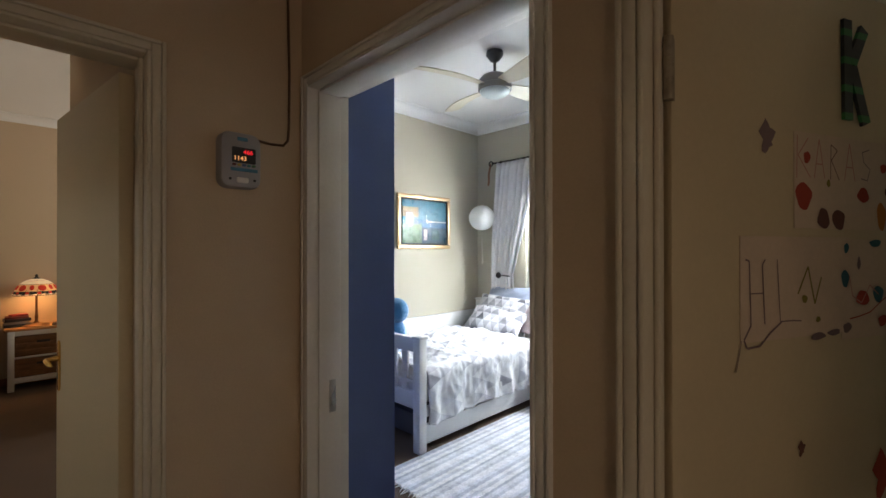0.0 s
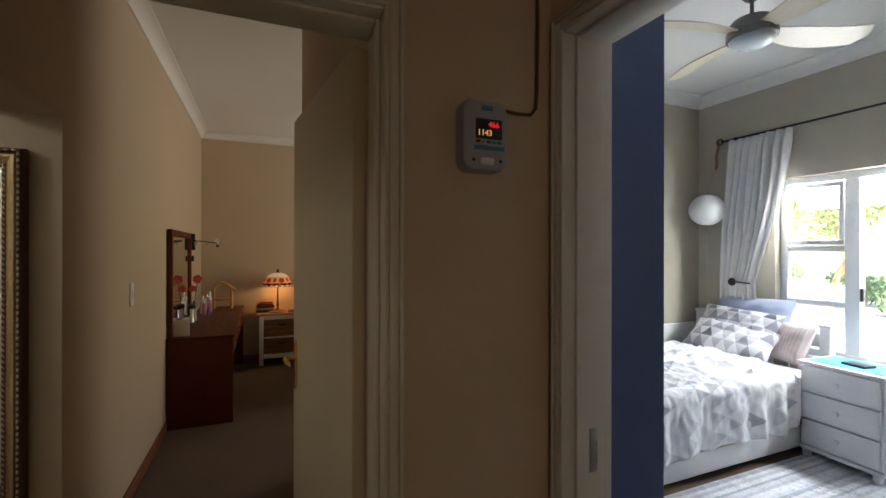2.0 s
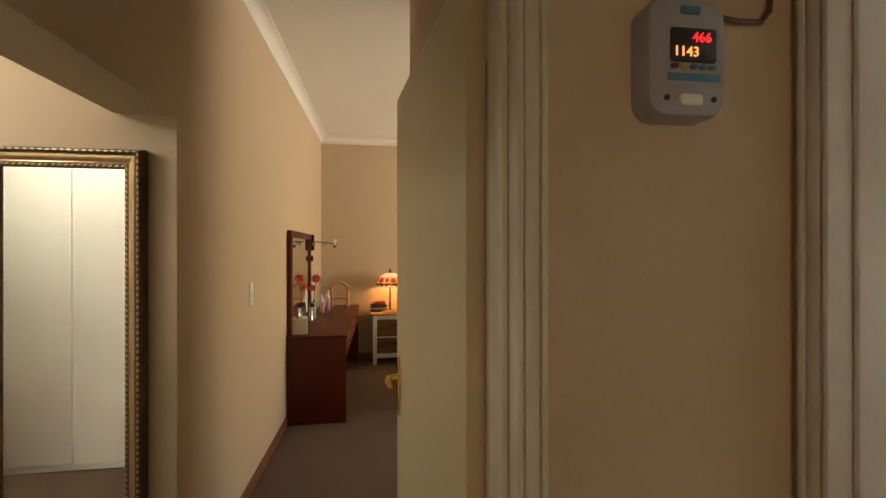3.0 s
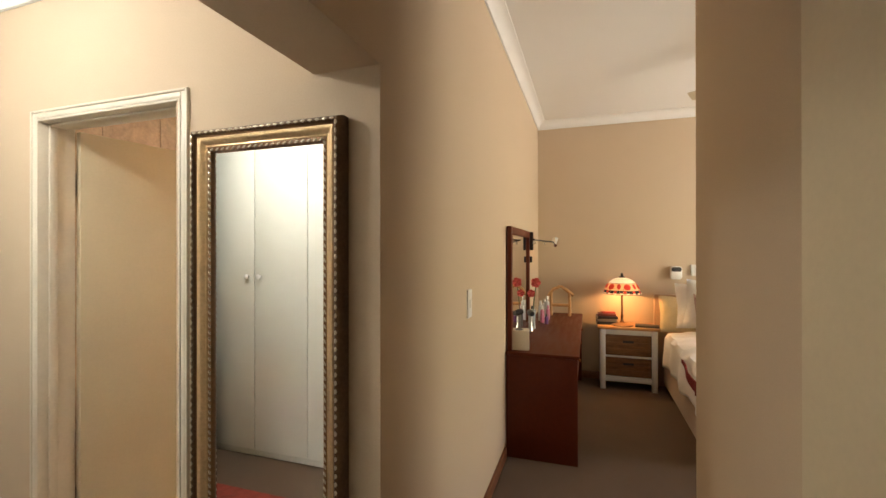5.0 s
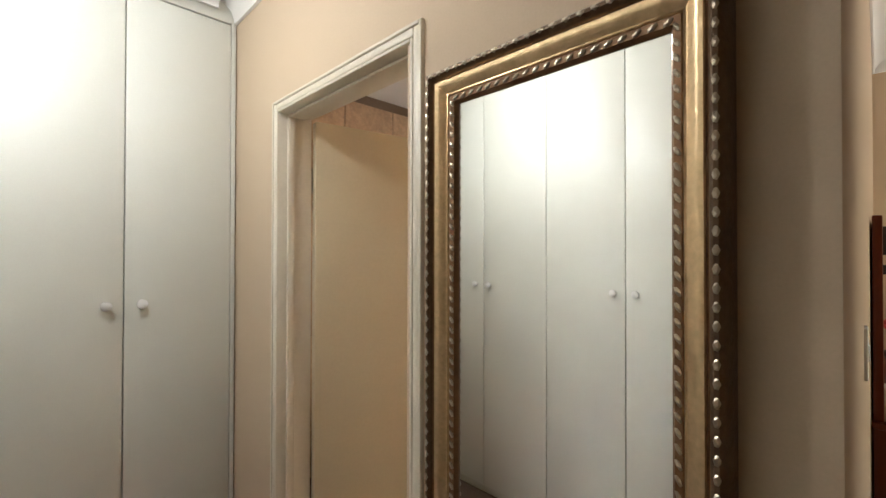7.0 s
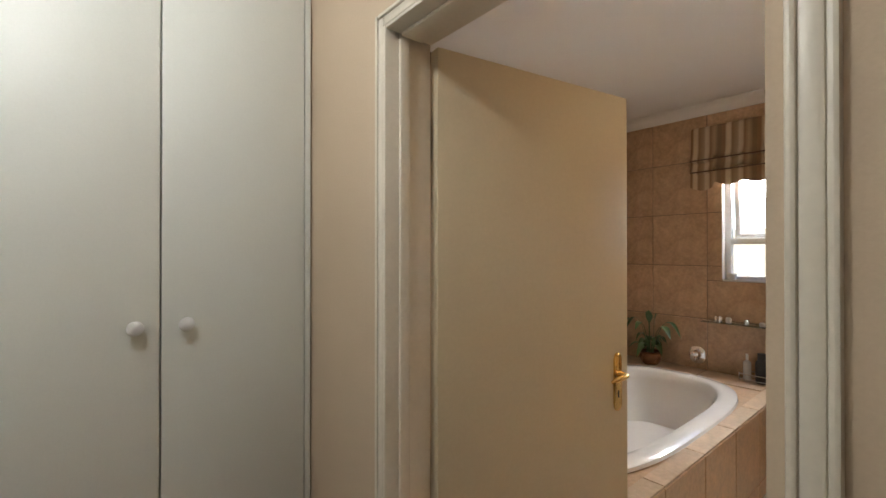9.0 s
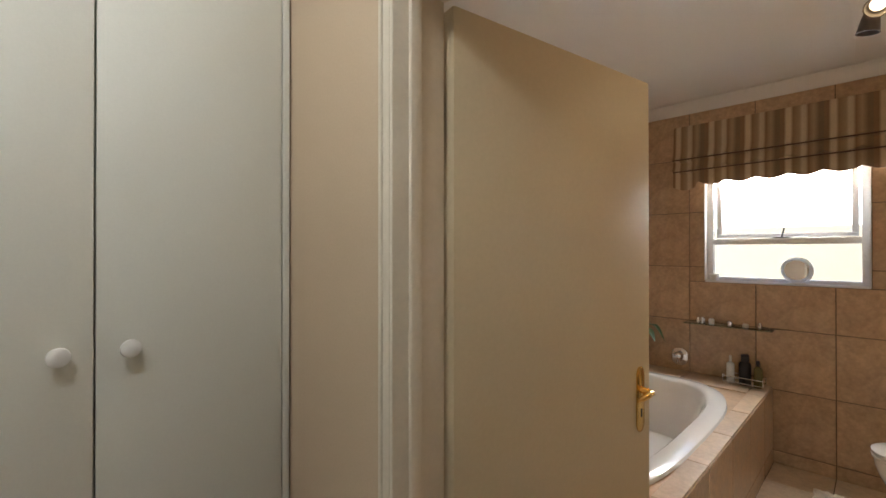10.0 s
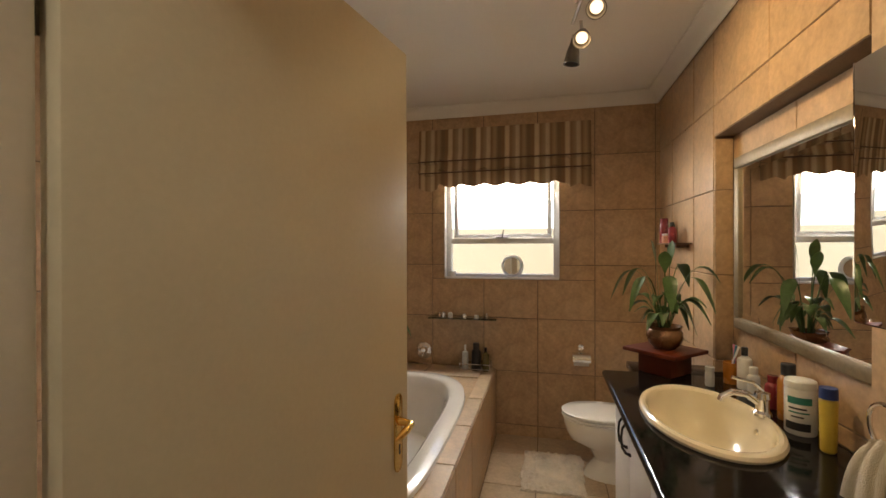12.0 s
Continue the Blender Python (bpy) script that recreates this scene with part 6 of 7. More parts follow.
gs = thing("glass_shelf", "narrow glass shelf with chrome clips on the tiled wall", "shelf", (-3.378, -1.72, 0.955))
part("glass", shell(((0.004, -0.285, 0), (0.105, 0.285, 0.008)), bevel=0.002), GREENGLASS, gs, "green-edged glass")
for y in (-0.20, 0.20):
    part("clip", lathe([(0, 0), (0.014, 0.0), (0.014, 0.03), (0.008, 0.04), (0, 0.042)], 14, at=(0.02, y, 0.008)), CHROME, gs)
for i, (y, h, m, l) in enumerate(((-0.16, 0.05, CHROME, "small silver pot on the glass shelf"), (-0.10, 0.045, WHITEPL, "small white pot on the glass shelf"), (0.02, 0.04, CHROME, "small silver tin on the glass shelf"), (0.12, 0.03, WHITEPL, "white soap on the glass shelf"))):
    solid("toiletry_pot", lathe([(0, 0), (0.018, 0), (0.020, h * 0.8), (0.012, h), (0, h)], 14), m, l, "pot", at=(-3.32, -1.72 + y, 0.963))
mx = thing("bath_mixer", "chrome shell-shaped bath mixer plate on the wall", "tap", (-3.378, -2.06, 0.665), 90)
part("plate", rounded_slab(0.125, 0.145, 0.055, 0.0, 0.016, 0.008), CHROME, mx)
part("dial", lathe([(0, 0.05), (0.022, 0.046), (0.03, 0.03), (0.034, 0.015), (0.034, 0)], 18, Matrix.Rotation(radians(90), 4, "X"), at=(0, -0.012, 0.01)), CHROME, mx)
part("lever", tube([(0, -0.05, 0.0), (0, -0.06, -0.03), (0, -0.055, -0.055)], [0.008, 0.008, 0.006], 8), CHROME, mx)

# bath in its tiled surround
TX0, TX1, TY0, TY1, TZ = -3.378, -0.75, -2.70, -1.455, 0.52
tub = thing("bathtub", "white oval bath set in a tiled surround", "bathtub")
NSEG = 56


def oval(a, rx, ry, p=3.2):
    c, s = math.cos(a), math.sin(a)
    return (-2.02 + rx * math.copysign(abs(c) ** (2 / p), c), -2.09 + ry * math.copysign(abs(s) ** (2 / p), s))


bm = bmesh.new()
rows = []
for rx, ry, z in ((1.04, 0.545, 0.545), (1.05, 0.555, 0.552), (1.045, 0.55, 0.568), (1.03, 0.535, 0.576), (0.985, 0.485, 0.578), (0.955, 0.455, 0.574), (0.94, 0.44, 0.56), (0.92, 0.42, 0.50), (0.87, 0.38, 0.32), (0.80, 0.32, 0.20), (0.60, 0.20, 0.17)):
    rows.append(ring(bm, [(*oval(2 * math.pi * k / NSEG, rx, ry), z) for k in range(NSEG)]))
for p, q in zip(rows, rows[1:]):
    bridge(bm, p, q)
bm.faces.new(rows[-1])
part("basin", bm, PORCELAIN, tub)
# the ledge round the oval, cut to a rectangle
bm = bmesh.new()
inner, outer = [], []
for k in range(NSEG):
    a = 2 * math.pi * k / NSEG
    x, y = oval(a, 1.03, 0.535)
    inner.append(bm.verts.new((x, y, 0.545)))
    c, s = x + 2.02, y + 2.09
    f = min(((TX1 if c > 0 else TX0) + 2.02) / c if abs(c) > 1e-6 else 9, ((TY1 if s > 0 else TY0) + 2.09) / s if abs(s) > 1e-6 else 9)
    outer.append(bm.verts.new((-2.02 + c * f, -2.09 + s * f, 0.545)))
bridge(bm, inner, outer)
low = ring(bm, [(v.co.x, v.co.y, 0.0) for v in outer])
bridge(bm, outer, low)
part("surround", bm, TILE, tub, "tiled surround", smooth=False)

cad = thing("bottle_caddy", "chrome wire caddy holding three bottles on the bath ledge", "caddy", (-3.27, -1.60, 0.553))
for z in (0.02, 0.06):
    part("wire", tube([(-0.06, -0.12, z), (0.06, -0.12, z), (0.06, 0.12, z), (-0.06, 0.12, z)], 0.004, 6, closed=True), CHROME, cad)
for x in (-0.06, 0.06):
    for y in (-0.12, 0.12):
        part("post", tube([(x, y, 0), (x, y, 0.07)], 0.004, 6), CHROME, cad)
bottle("bottle", -3.27, -1.685, 0.553, 0.026, 0.20, CLEARB, WHITEPL, "clear bottle in the wire caddy", neck=0.3)
bottle("bottle", -3.27, -1.595, 0.553, 0.038, 0.22, BLACKPL, BLACKPL, "black shampoo bottle in the wire caddy", neck=0.6)
bottle("bottle", -3.26, -1.515, 0.553, 0.027, 0.19, plain("olive_glass", (0.16, 0.14, 0.05), 0.2), BLACKPL, "olive glass bottle in the wire caddy", neck=0.35)


def leaf_blade(base, mid, tip, width, stalk=0.5, seg=14):
    """A leaf on a thin stalk that arches from base over mid to tip, folded along its rib."""
    b, m, t = Vector(base), Vector(mid), Vector(tip)
    side = (t - b).cross(Vector((0, 0, 1))).normalized()

    def fn(u, v):
        p = b * (1 - u) ** 2 + m * 2 * u * (1 - u) + t * u * u
        f = max(0.0, (u - stalk) / (1 - stalk))
        w = 0.0028 + width * max(math.sin(math.pi * f ** 0.75), 0.0)
        s = (v - 0.5) * 2
        return p + side * s * w + Vector((0, 0, (abs(s) * 0.35 + 0.08 * math.sin(9 * u) * s) * w))
    return grid(fn, seg, 4, thick=0.0012)


def potted_plant(name, at, pot, scale, seed, label):
    pp = thing(name, label, "plant", at)
    part("pot", lathe([(0, 0), (0.050, 0), (0.075, 0.025), (0.088, 0.06), (0.085, 0.085), (0.076, 0.10), (0.084, 0.118), (0.078, 0.118), (0.07, 0.10), (0, 0.095)], 26), pot, pp)
    part("soil", lathe([(0, 0.100), (0.070, 0.097)], 20), plain("dark_soil", (0.03, 0.02, 0.015), 1.0), pp)
    r = random.Random(seed)
    # long arching leaves, two upright ones and a dense low tuft: (count, reach, top of the arch, height of the tip, width, stalk)
    for count, reach, arch, end, wide, stalk in ((7, (0.85, 1.25), (1.5, 1.9), (0.35, 0.95), 0.115, 0.62), (3, (0.1, 0.35), (1.0, 1.3), (1.25, 1.75), 0.11, 0.62), (20, (0.30, 0.85), (0.5, 1.0), (-0.1, 0.45), 0.10, 0.42)):
        for k in range(count):
            a = 2 * math.pi * k / count + r.uniform(-0.35, 0.35)
            d, h0, h1 = [scale * r.uniform(*q) for q in (reach, arch, end)]
            c, n = math.cos(a), math.sin(a)
            part("leaf", leaf_blade((0.025 * c, 0.025 * n, 0.10), (d * 0.45 * c, d * 0.45 * n, 0.10 + h0), (d * c, d * n, 0.10 + h1), wide * scale * r.uniform(0.7, 1.1), stalk), LEAF, pp)
    return pp


st = thing("plant_stand", "low dark red wooden plant stand on the counter", "stand", (-2.245, -0.445, 0.90), 44)
part("top", shell(((-0.145, -0.145, 0.105), (0.145, 0.145, 0.125)), bevel=0.005), MAHOGANY, st)
part("box", shell(((-0.09, -0.09, 0.0), (0.09, 0.09, 0.105)), bevel=0.004), MAHOGANY, st)
potted_plant("potted_plant", (-2.245, -0.445, 1.025), BRONZE, 0.285, 7, "leafy green plant in a bronze pot on the stand")
potted_plant("potted_plant", (-3.22, -2.38, 0.547), BRONZE, 0.26, 9, "dark green plant on the bath ledge")

# toilet
wc = thing("toilet", "white toilet with its lid down, beside the vanity", "toilet", (-2.88, -0.21, 0.008), 180)


def wc_ring(w, l, y0, z, n=32, p=2.2):
    out = []
    for k in range(n):
        a = 2 * math.pi * k / n
        c, s = math.cos(a), math.sin(a)
        out.append((w * math.copysign(abs(c) ** (2 / p), c), y0 + l * math.copysign(abs(s) ** (2 / p), s), z))
    return out


bm = bmesh.new()
rows = [ring(bm, wc_ring(*q)) for q in ((0.115, 0.23, 0.36, 0.0), (0.105, 0.215, 0.355, 0.05), (0.082, 0.165, 0.35, 0.12), (0.095, 0.18, 0.375, 0.19), (0.145, 0.235, 0.44, 0.25), (0.162, 0.25, 0.45, 0.30), (0.172, 0.262, 0.454, 0.35), (0.175, 0.265, 0.455, 0.385), (0.165, 0.255, 0.455, 0.392))]
for p, q in zip(rows, rows[1:]):
    bridge(bm, p, q)
bm.faces.new(rows[-1])
bm.faces.new(rows[0][::-1])
part("bowl", bm, PORCELAIN, wc)
for nm, z0, z1, k in (("seat", 0.394, 0.412, 1.0), ("lid", 0.415, 0.438, 1.0)):
    bm = bmesh.new()
    rows = [ring(bm, wc_ring(0.185 * f * k, 0.275 * f * k, 0.455, z)) for f, z in ((0.96, z0), (1.0, z0 + 0.004), (1.0, z1 - 0.006), (0.96, z1), (0.6, z1 + 0.004))]
    for p, q in zip(rows, rows[1:]):
        bridge(bm, p, q)
    bm.faces.new(rows[-1])
    bm.faces.new(rows[0][::-1])
    part(nm, bm, PORCELAIN, wc)
part("cistern", shell(((-0.19, 0.0, 0.40), (0.19, 0.17, 0.76)), bevel=0.02), PORCELAIN, wc)
part("cistern_lid", shell(((-0.20, -0.0, 0.76), (0.20, 0.18, 0.79)), bevel=0.01), PORCELAIN, wc)
for x in (-0.19, 0.16):
    part("hinge", tube([(x, 0.19, 0.425), (x + 0.03, 0.19, 0.425)], 0.012, 10), CHROME, wc)

ph = thing("paper_holder", "chrome toilet paper holder with a half-used roll", "paper holder", (-3.378, -0.775, 0.70), 90)
part("flap", grid(lambda u, v: Vector(((u - 0.5) * 0.135, -0.045 - 0.056 * math.sin(radians(-40 + 135 * v)), -0.035 + 0.056 * math.cos(radians(-40 + 135 * v)))), 2, 14, thick=0.002), CHROME, ph, "curved chrome hood")
part("backplate", rounded_slab(0.05, 0.05, 0.02, 0.0, 0.012, 0.004), CHROME, ph).location = (0, 0, 0.055)
part("arm", tube([(0, -0.01, 0.055), (0, -0.045, 0.05), (0, -0.052, 0.03)], 0.007, 8), CHROME, ph)
part("roll", lathe([(0.018, -0.055), (0.045, -0.055), (0.045, 0.055), (0.018, 0.055), (0.018, -0.055)], 22, Matrix.Rotation(radians(90), 4, "Y"), at=(0, -0.045, -0.035)), LINEN, ph, "white paper roll")

bm = bmesh.new()
grid(lambda u, v: Vector((-3.09 + u * 0.53 + 0.008 * noise.noise(Vector((v * 9, u * 3, 4))), -1.20 + v * 0.40 + 0.008 * math.sin(u * 7) + 0.008 * noise.noise(Vector((u * 12, v * 2, 7))), 0.027 + 0.013 * noise.noise(Vector((u * 17, v * 15, 1))) + 0.006 * noise.noise(Vector((u * 45, v * 45, 2))))), 70, 64, bm, thick=0.018)
solid("bath_mat", bm, MAT, "beige shaggy mat on the bathroom floor before the toilet", "mat")

# vanity
van = thing("vanity_unit", "white vanity cupboard with curved dark handles", "vanity", (-2.15, -0.70, 0.008))
for lo, hi in (((0.0, 0.02, 0.08), (0.018, 0.49, 0.854)), ((1.502, 0.02, 0.08), (1.52, 0.49, 0.854)), ((0.752, 0.02, 0.10), (0.768, 0.47, 0.66))):
    part("side_panel", shell((lo, hi), bevel=0.002), WHITEWOOD, van)
part("bottom_panel", shell(((0.0185, 0.02, 0.08), (1.5015, 0.49, 0.098)), bevel=0.002), WHITEWOOD, van)
part("back_panel", shell(((0.0185, 0.475, 0.0985), (1.5015, 0.49, 0.854)), bevel=0.002), WHITEWOOD, van)
part("top_rail", shell(((0.0185, 0.02, 0.80), (1.5015, 0.04, 0.854)), bevel=0.002), WHITEWOOD, van)
part("plinth", shell(((0.01, 0.06, 0.0), (1.51, 0.48, 0.08))), BLACKPL, van)
for k in range(4):
    x = 0.005 + k * 0.379
    dr = part("door", shell(((x, 0.0, 0.085), (x + 0.374, 0.019, 0.85)), bevel=0.004), WHITEWOOD, van)
    hx = x + 0.340 if k % 2 == 0 else x + 0.034
    part("handle", tube([(hx, 0.0, 0.67), (hx, -0.020, 0.678), (hx, -0.034, 0.70), (hx, -0.038, 0.74), (hx, -0.034, 0.78), (hx, -0.020, 0.802), (hx, 0.0, 0.81)], [0.008, 0.006, 0.005, 0.005, 0.005, 0.006, 0.008], 8), IRON, dr, "dark curved handle")
# counter with the hole for the basin
ct = thing("vanity_counter", "polished black granite counter", "counter")
bm = bmesh.new()
CX, CY, RX, RY = -1.612, -0.462, 0.355, 0.218
inn, out = [], []
for k in range(48):
    a = 2 * math.pi * k / 48
    c, s = math.cos(a), math.sin(a)
    inn.append((CX + RX * 0.93 * c, CY + RY * 0.92 * s))
    f = min(((-0.60 if c > 0 else -2.215) - CX) / c if abs(c) > 1e-6 else 99, ((-0.112 if s > 0 else -0.740) - CY) / s if abs(s) > 1e-6 else 99)
    out.append((CX + f * c, CY + f * s))
corner = {min(range(48), key=lambda k: (out[k][0] - x) ** 2 + (out[k][1] - y) ** 2): (x, y) for x, y in ((-0.60, -0.112), (-2.215, -0.112), (-2.215, -0.740), (-0.60, -0.740))}
out = [corner.get(k, p) for k, p in enumerate(out)]
r1, r2 = ring(bm, [(*p, 0.90) for p in inn]), ring(bm, [(*p, 0.90) for p in out])
r3, r4 = ring(bm, [(*p, 0.863) for p in out]), ring(bm, [(*p, 0.863) for p in inn])
for p, q in ((r1, r2), (r2, r3), (r3, r4), (r4, r1)):
    bridge(bm, p, q)
part("slab", bm, GRANITE, ct, smooth=False)
part("ledge", shell(((-2.43, -0.60, 0.863), (-2.2155, -0.112, 0.90)), bevel=0.003), GRANITE, ct)
part("front_edge", tube([(-2.215, -0.738, 0.882), (-0.60, -0.738, 0.882)], 0.0185, 12), GRANITE, ct)

ba = thing("wash_basin", "cream oval drop-in wash basin in the black counter", "basin", (CX, CY, 0.90))
prof = [(1.0, 0.001), (1.01, 0.010), (0.99, 0.020), (0.95, 0.025), (0.90, 0.022)] + [(0.87 * math.cos(radians(a)) ** 0.75, 0.012 - 0.182 * math.sin(radians(a))) for a in range(0, 90, 9)] + [(0.0, -0.170)]
part("bowl", lathe(prof, 56, sx=RX, sy=RY), CREAMPORC, ba)
part("waste", lathe([(0, 0.003), (0.022, 0.003), (0.026, 0.0), (0.0, -0.004)], 18, at=(0, 0, -0.169)), CHROME, ba, "chrome waste")
part("overflow", lathe([(0, 0.003), (0.010, 0.003), (0.012, 0)], 14, Matrix.Rotation(radians(70), 4, "X"), at=(0, 0.17, -0.035)), CHROME, ba)
tp = thing("basin_tap", "chrome mixer tap with a curved spout on the basin", "tap", (-1.635, -0.262, 0.922))
part("body", lathe([(0, 0), (0.03, 0), (0.03, 0.01), (0.022, 0.02), (0.022, 0.06), (0.026, 0.065), (0.024, 0.085), (0, 0.092)], 20), CHROME, tp)
part("spout", tube([(0, -0.01, 0.045), (0, -0.05, 0.075), (0, -0.10, 0.08), (0, -0.135, 0.06), (0, -0.14, 0.045)], [0.014, 0.013, 0.012, 0.012, 0.012], 12), CHROME, tp)
part("lever", tube([(0, 0.0, 0.09), (0.0, -0.03, 0.12), (-0.005, -0.10, 0.135)], [0.009, 0.008, 0.006], 10), CHROME, tp)

# toiletries on the counter
G = "toiletries on the counter"
cup = thing("toothbrush_mug", "orange mug with toothbrushes on the counter", "mug", (-2.12, -0.185, 0.90), group=G)
part("mug", lathe([(0, 0), (0.032, 0), (0.035, 0.10), (0.031, 0.10), (0.029, 0.01), (0, 0.01)], 18), AMBER, cup)
for k, c in enumerate((WHITEPL, TEAL, PINKB)):
    part("toothbrush", tube([(0.005 * k, 0, 0.012), (0.02 - 0.02 * k, 0.012 * k, 0.11), (0.035 - 0.03 * k, 0.02, 0.18)], [0.004, 0.004, 0.006], 6), c, cup)
bottle("bottle", -2.04, -0.160, 0.90, 0.030, 0.19, WHITEPL, BLACKPL, "white pump bottle with a black top", neck=0.4, group=G)
bottle("bottle", -1.88, -0.190, 0.90, 0.024, 0.14, CLEARB, WHITEPL, "clear tube standing on its cap", neck=0.6, group=G)
bottle("bottle", -1.80, -0.155, 0.90, 0.028, 0.13, REDB, REDB, "small red bottle on the counter", neck=0.6, group=G)
bottle("bottle", -1.675, -0.160, 0.90, 0.034, 0.21, AMBER, BLACKPL, "amber shampoo bottle with a black cap", neck=0.62, group=G)
wt = thing("cream_tub", "white plastic lotion tub with a green and black label", "bottle", (-1.555, -0.180, 0.90), group=G)
part("body", lathe([(0, 0), (0.043, 0), (0.046, 0.005), (0.046, 0.15), (0.043, 0.158), (0, 0.158)], 28), WHITEPL, wt)
part("lid", lathe([(0.046, 0.158), (0.047, 0.162), (0.046, 0.182), (0.042, 0.186), (0, 0.186)], 28), WHITEPL, wt)
GREENLABEL = plain("green_label", (0.02, 0.20, 0.15))
for z0, z1, a0, a1, c, n in ((0.108, 0.132, -75, 15, GREENLABEL, "label_panel"), (0.018, 0.045, -85, 10, BLACKPL, "label_panel"), (0.090, 0.096, -70, -5, BLACKPL, "print_line"), (0.077, 0.082, -70, 5, GREENLABEL, "print_line"), (0.062, 0.067, -60, -15, BLACKPL, "print_line")):
    part(n, grid(lambda u, v: Vector((0.0466 * math.cos(radians(a0 + (a1 - a0) * u)), 0.0466 * math.sin(radians(a0 + (a1 - a0) * u)), z0 + (z1 - z0) * v)), 10, 1, thick=0.0006), c, wt)
yt = thing("sun_cream_tube", "yellow tube with a blue cap on the counter", "tube", (-1.405, -0.178, 0.90), group=G)
part("tube", lathe([(0, 0), (0.016, 0), (0.021, 0.006), (0.024, 0.16), (0.018, 0.17), (0, 0.17)], 20), plain("yellow_plastic", (0.62, 0.45, 0.06)), yt)
part("cap", lathe([(0.0, 0.168), (0.0245, 0.17), (0.0235, 0.204), (0, 0.206)], 20), plain("dark_blue_cap", (0.03, 0.06, 0.22)), yt, "dark blue cap")
bottle("bottle", -2.05, -0.30, 0.90, 0.02, 0.09, CLEARB, CLEARB, "small clear glass by the plant stand", neck=0.9, group=G)

# mirror in the recess
vm = thing("vanity_mirror", "wide mirror in a bronze-silver frame over the vanity", "mirror", (-1.715, -0.112, 1.568))
MH, MWD = 0.420, 0.505
for lo, hi in (((-MWD, -0.028, MH - 0.055), (MWD, 0, MH)), ((-MWD, -0.028, -MH), (MWD, 0, -MH + 0.055)), ((-MWD, -0.028, -MH + 0.055), (-MWD + 0.055, 0, MH - 0.055)), ((MWD - 0.055, -0.028, -MH + 0.055), (MWD, 0, MH - 0.055))):
    part("frame_bar", shell((lo, hi), bevel=0.010), material("aged_silver_frame", (0.24, 0.19, 0.12), 0.5, 0.35, vary=0.2, scale=12, grain=60, bump=0.06), vm)
part("mirror_glass", shell(((-MWD + 0.05, -0.014, -MH + 0.05), (MWD - 0.05, -0.010, MH - 0.05))), MIRROR, vm, "mirror glass", smooth=False)
bm = bmesh.new()
rows = [ring(bm, [(-a, -y, -b), (a, -y, -b), (a, -y, b), (-a, -y, b)]) for a, b, y in ((MWD - 0.055, MH - 0.055, 0.0145), (MWD - 0.085, MH - 0.085, 0.0175))]
bridge(bm, rows[0], rows[1])
bm.faces.new(rows[1])
part("bevel", bm, MIRROR, vm, "mirror face", smooth=False)
mc = thing("mirror_cabinet", "mirrored wall cabinet beside the recess", "cabinet", (-1.062, -0.191, 1.362))
part("body", shell(((0.0, -0.105, 0), (0.52, 0, 0.635)), bevel=0.003), WHITEWOOD, mc)
part("mirror_door", shell(((0.0, -0.122, 0), (0.52, -0.106, 0.635)), bevel=0.006), MIRROR, mc, "mirror door")
part("edge_strip", shell(((-0.004, -0.12, 0), (0.0, 0.0, 0.635))), MIRROR, mc, "mirrored side", smooth=False)

# towel ring
tr_ = thing("towel_ring", "chrome towel ring on the tiled wall", "towel ring", (-1.075, -0.19, 1.10))
part("mount", lathe([(0, 0.03), (0.018, 0.028), (0.022, 0.0)], 16, Matrix.Rotation(radians(90), 4, "X"), at=(0, 0, 0.06)), CHROME, tr_)
part("ring", tube([(0.075 * math.cos(a), -0.035 - 0.01 * math.sin(a), -0.015 + 0.075 * math.sin(a)) for a in [2 * math.pi * k / 24 for k in range(24)]], 0.006, 8, closed=True), CHROME, tr_)


def towel(u, v):
    """Folded over the ring: up behind, over the top and down in front, gathered where it passes the ring."""
    w = abs(2 * v - 1)
    spread = 0.07 + 0.085 * min(1.0, w * 2.2) ** 0.7
    front = 0.5 + 0.5 * math.tanh((v - 0.5) * 12)
    return Vector((-1.065 + (u - 0.5) * spread, -0.222 - 0.055 * front - 0.007 * math.sin(u * 14 + 2 * v) * (0.5 + w) - 0.015 * w * front, 1.045 + 0.012 * math.sin(u * math.pi) - 0.44 * w ** 1.15))


solid("hand_towel", grid(towel, 36, 44, thick=0.010), TOWEL, "cream towel hanging from the ring", "towel")

# corner shelf
cs = thing("wall_shelf", "small dark wooden shelf on the tiled wall", "shelf", (-2.82, -0.182, 1.565))
part("board", shell(((-0.18, -0.125, 0), (0.18, 0, 0.010)), bevel=0.003), DARKWOOD, cs)
for x in (-0.12, 0.12):
    part("bracket", shell(((x - 0.006, -0.09, -0.02), (x + 0.006, 0, 0.0)), bevel=0.003), DARKWOOD, cs)
bottle("bottle", -2.97, -0.27, 1.5755, 0.028, 0.165, REDB, REDB, "tall dark red bottle on the wall shelf", neck=0.8)
bottle("bottle", -2.90, -0.275, 1.5755, 0.026, 0.06, plain("peach_jar", (0.62, 0.33, 0.24)), WHITEPL, "small peach jar on the wall shelf", neck=0.85)
bottle("bottle", -2.86, -0.245, 1.5755, 0.024, 0.12, plain("coral_bottle", (0.50, 0.12, 0.07)), BLACKPL, "coral bottle with a dark cap on the wall shelf", neck=0.5)
bottle("bottle", -2.80, -0.265, 1.5755, 0.024, 0.13, REDB, BLACKPL, "red bottle with a dark cap on the wall shelf", neck=0.5)

# ceiling spots
sp = thing("ceiling_spots", "brushed steel ceiling rail with three spot lamps", "spot lamp", (-1.80, -0.92, 2.73))
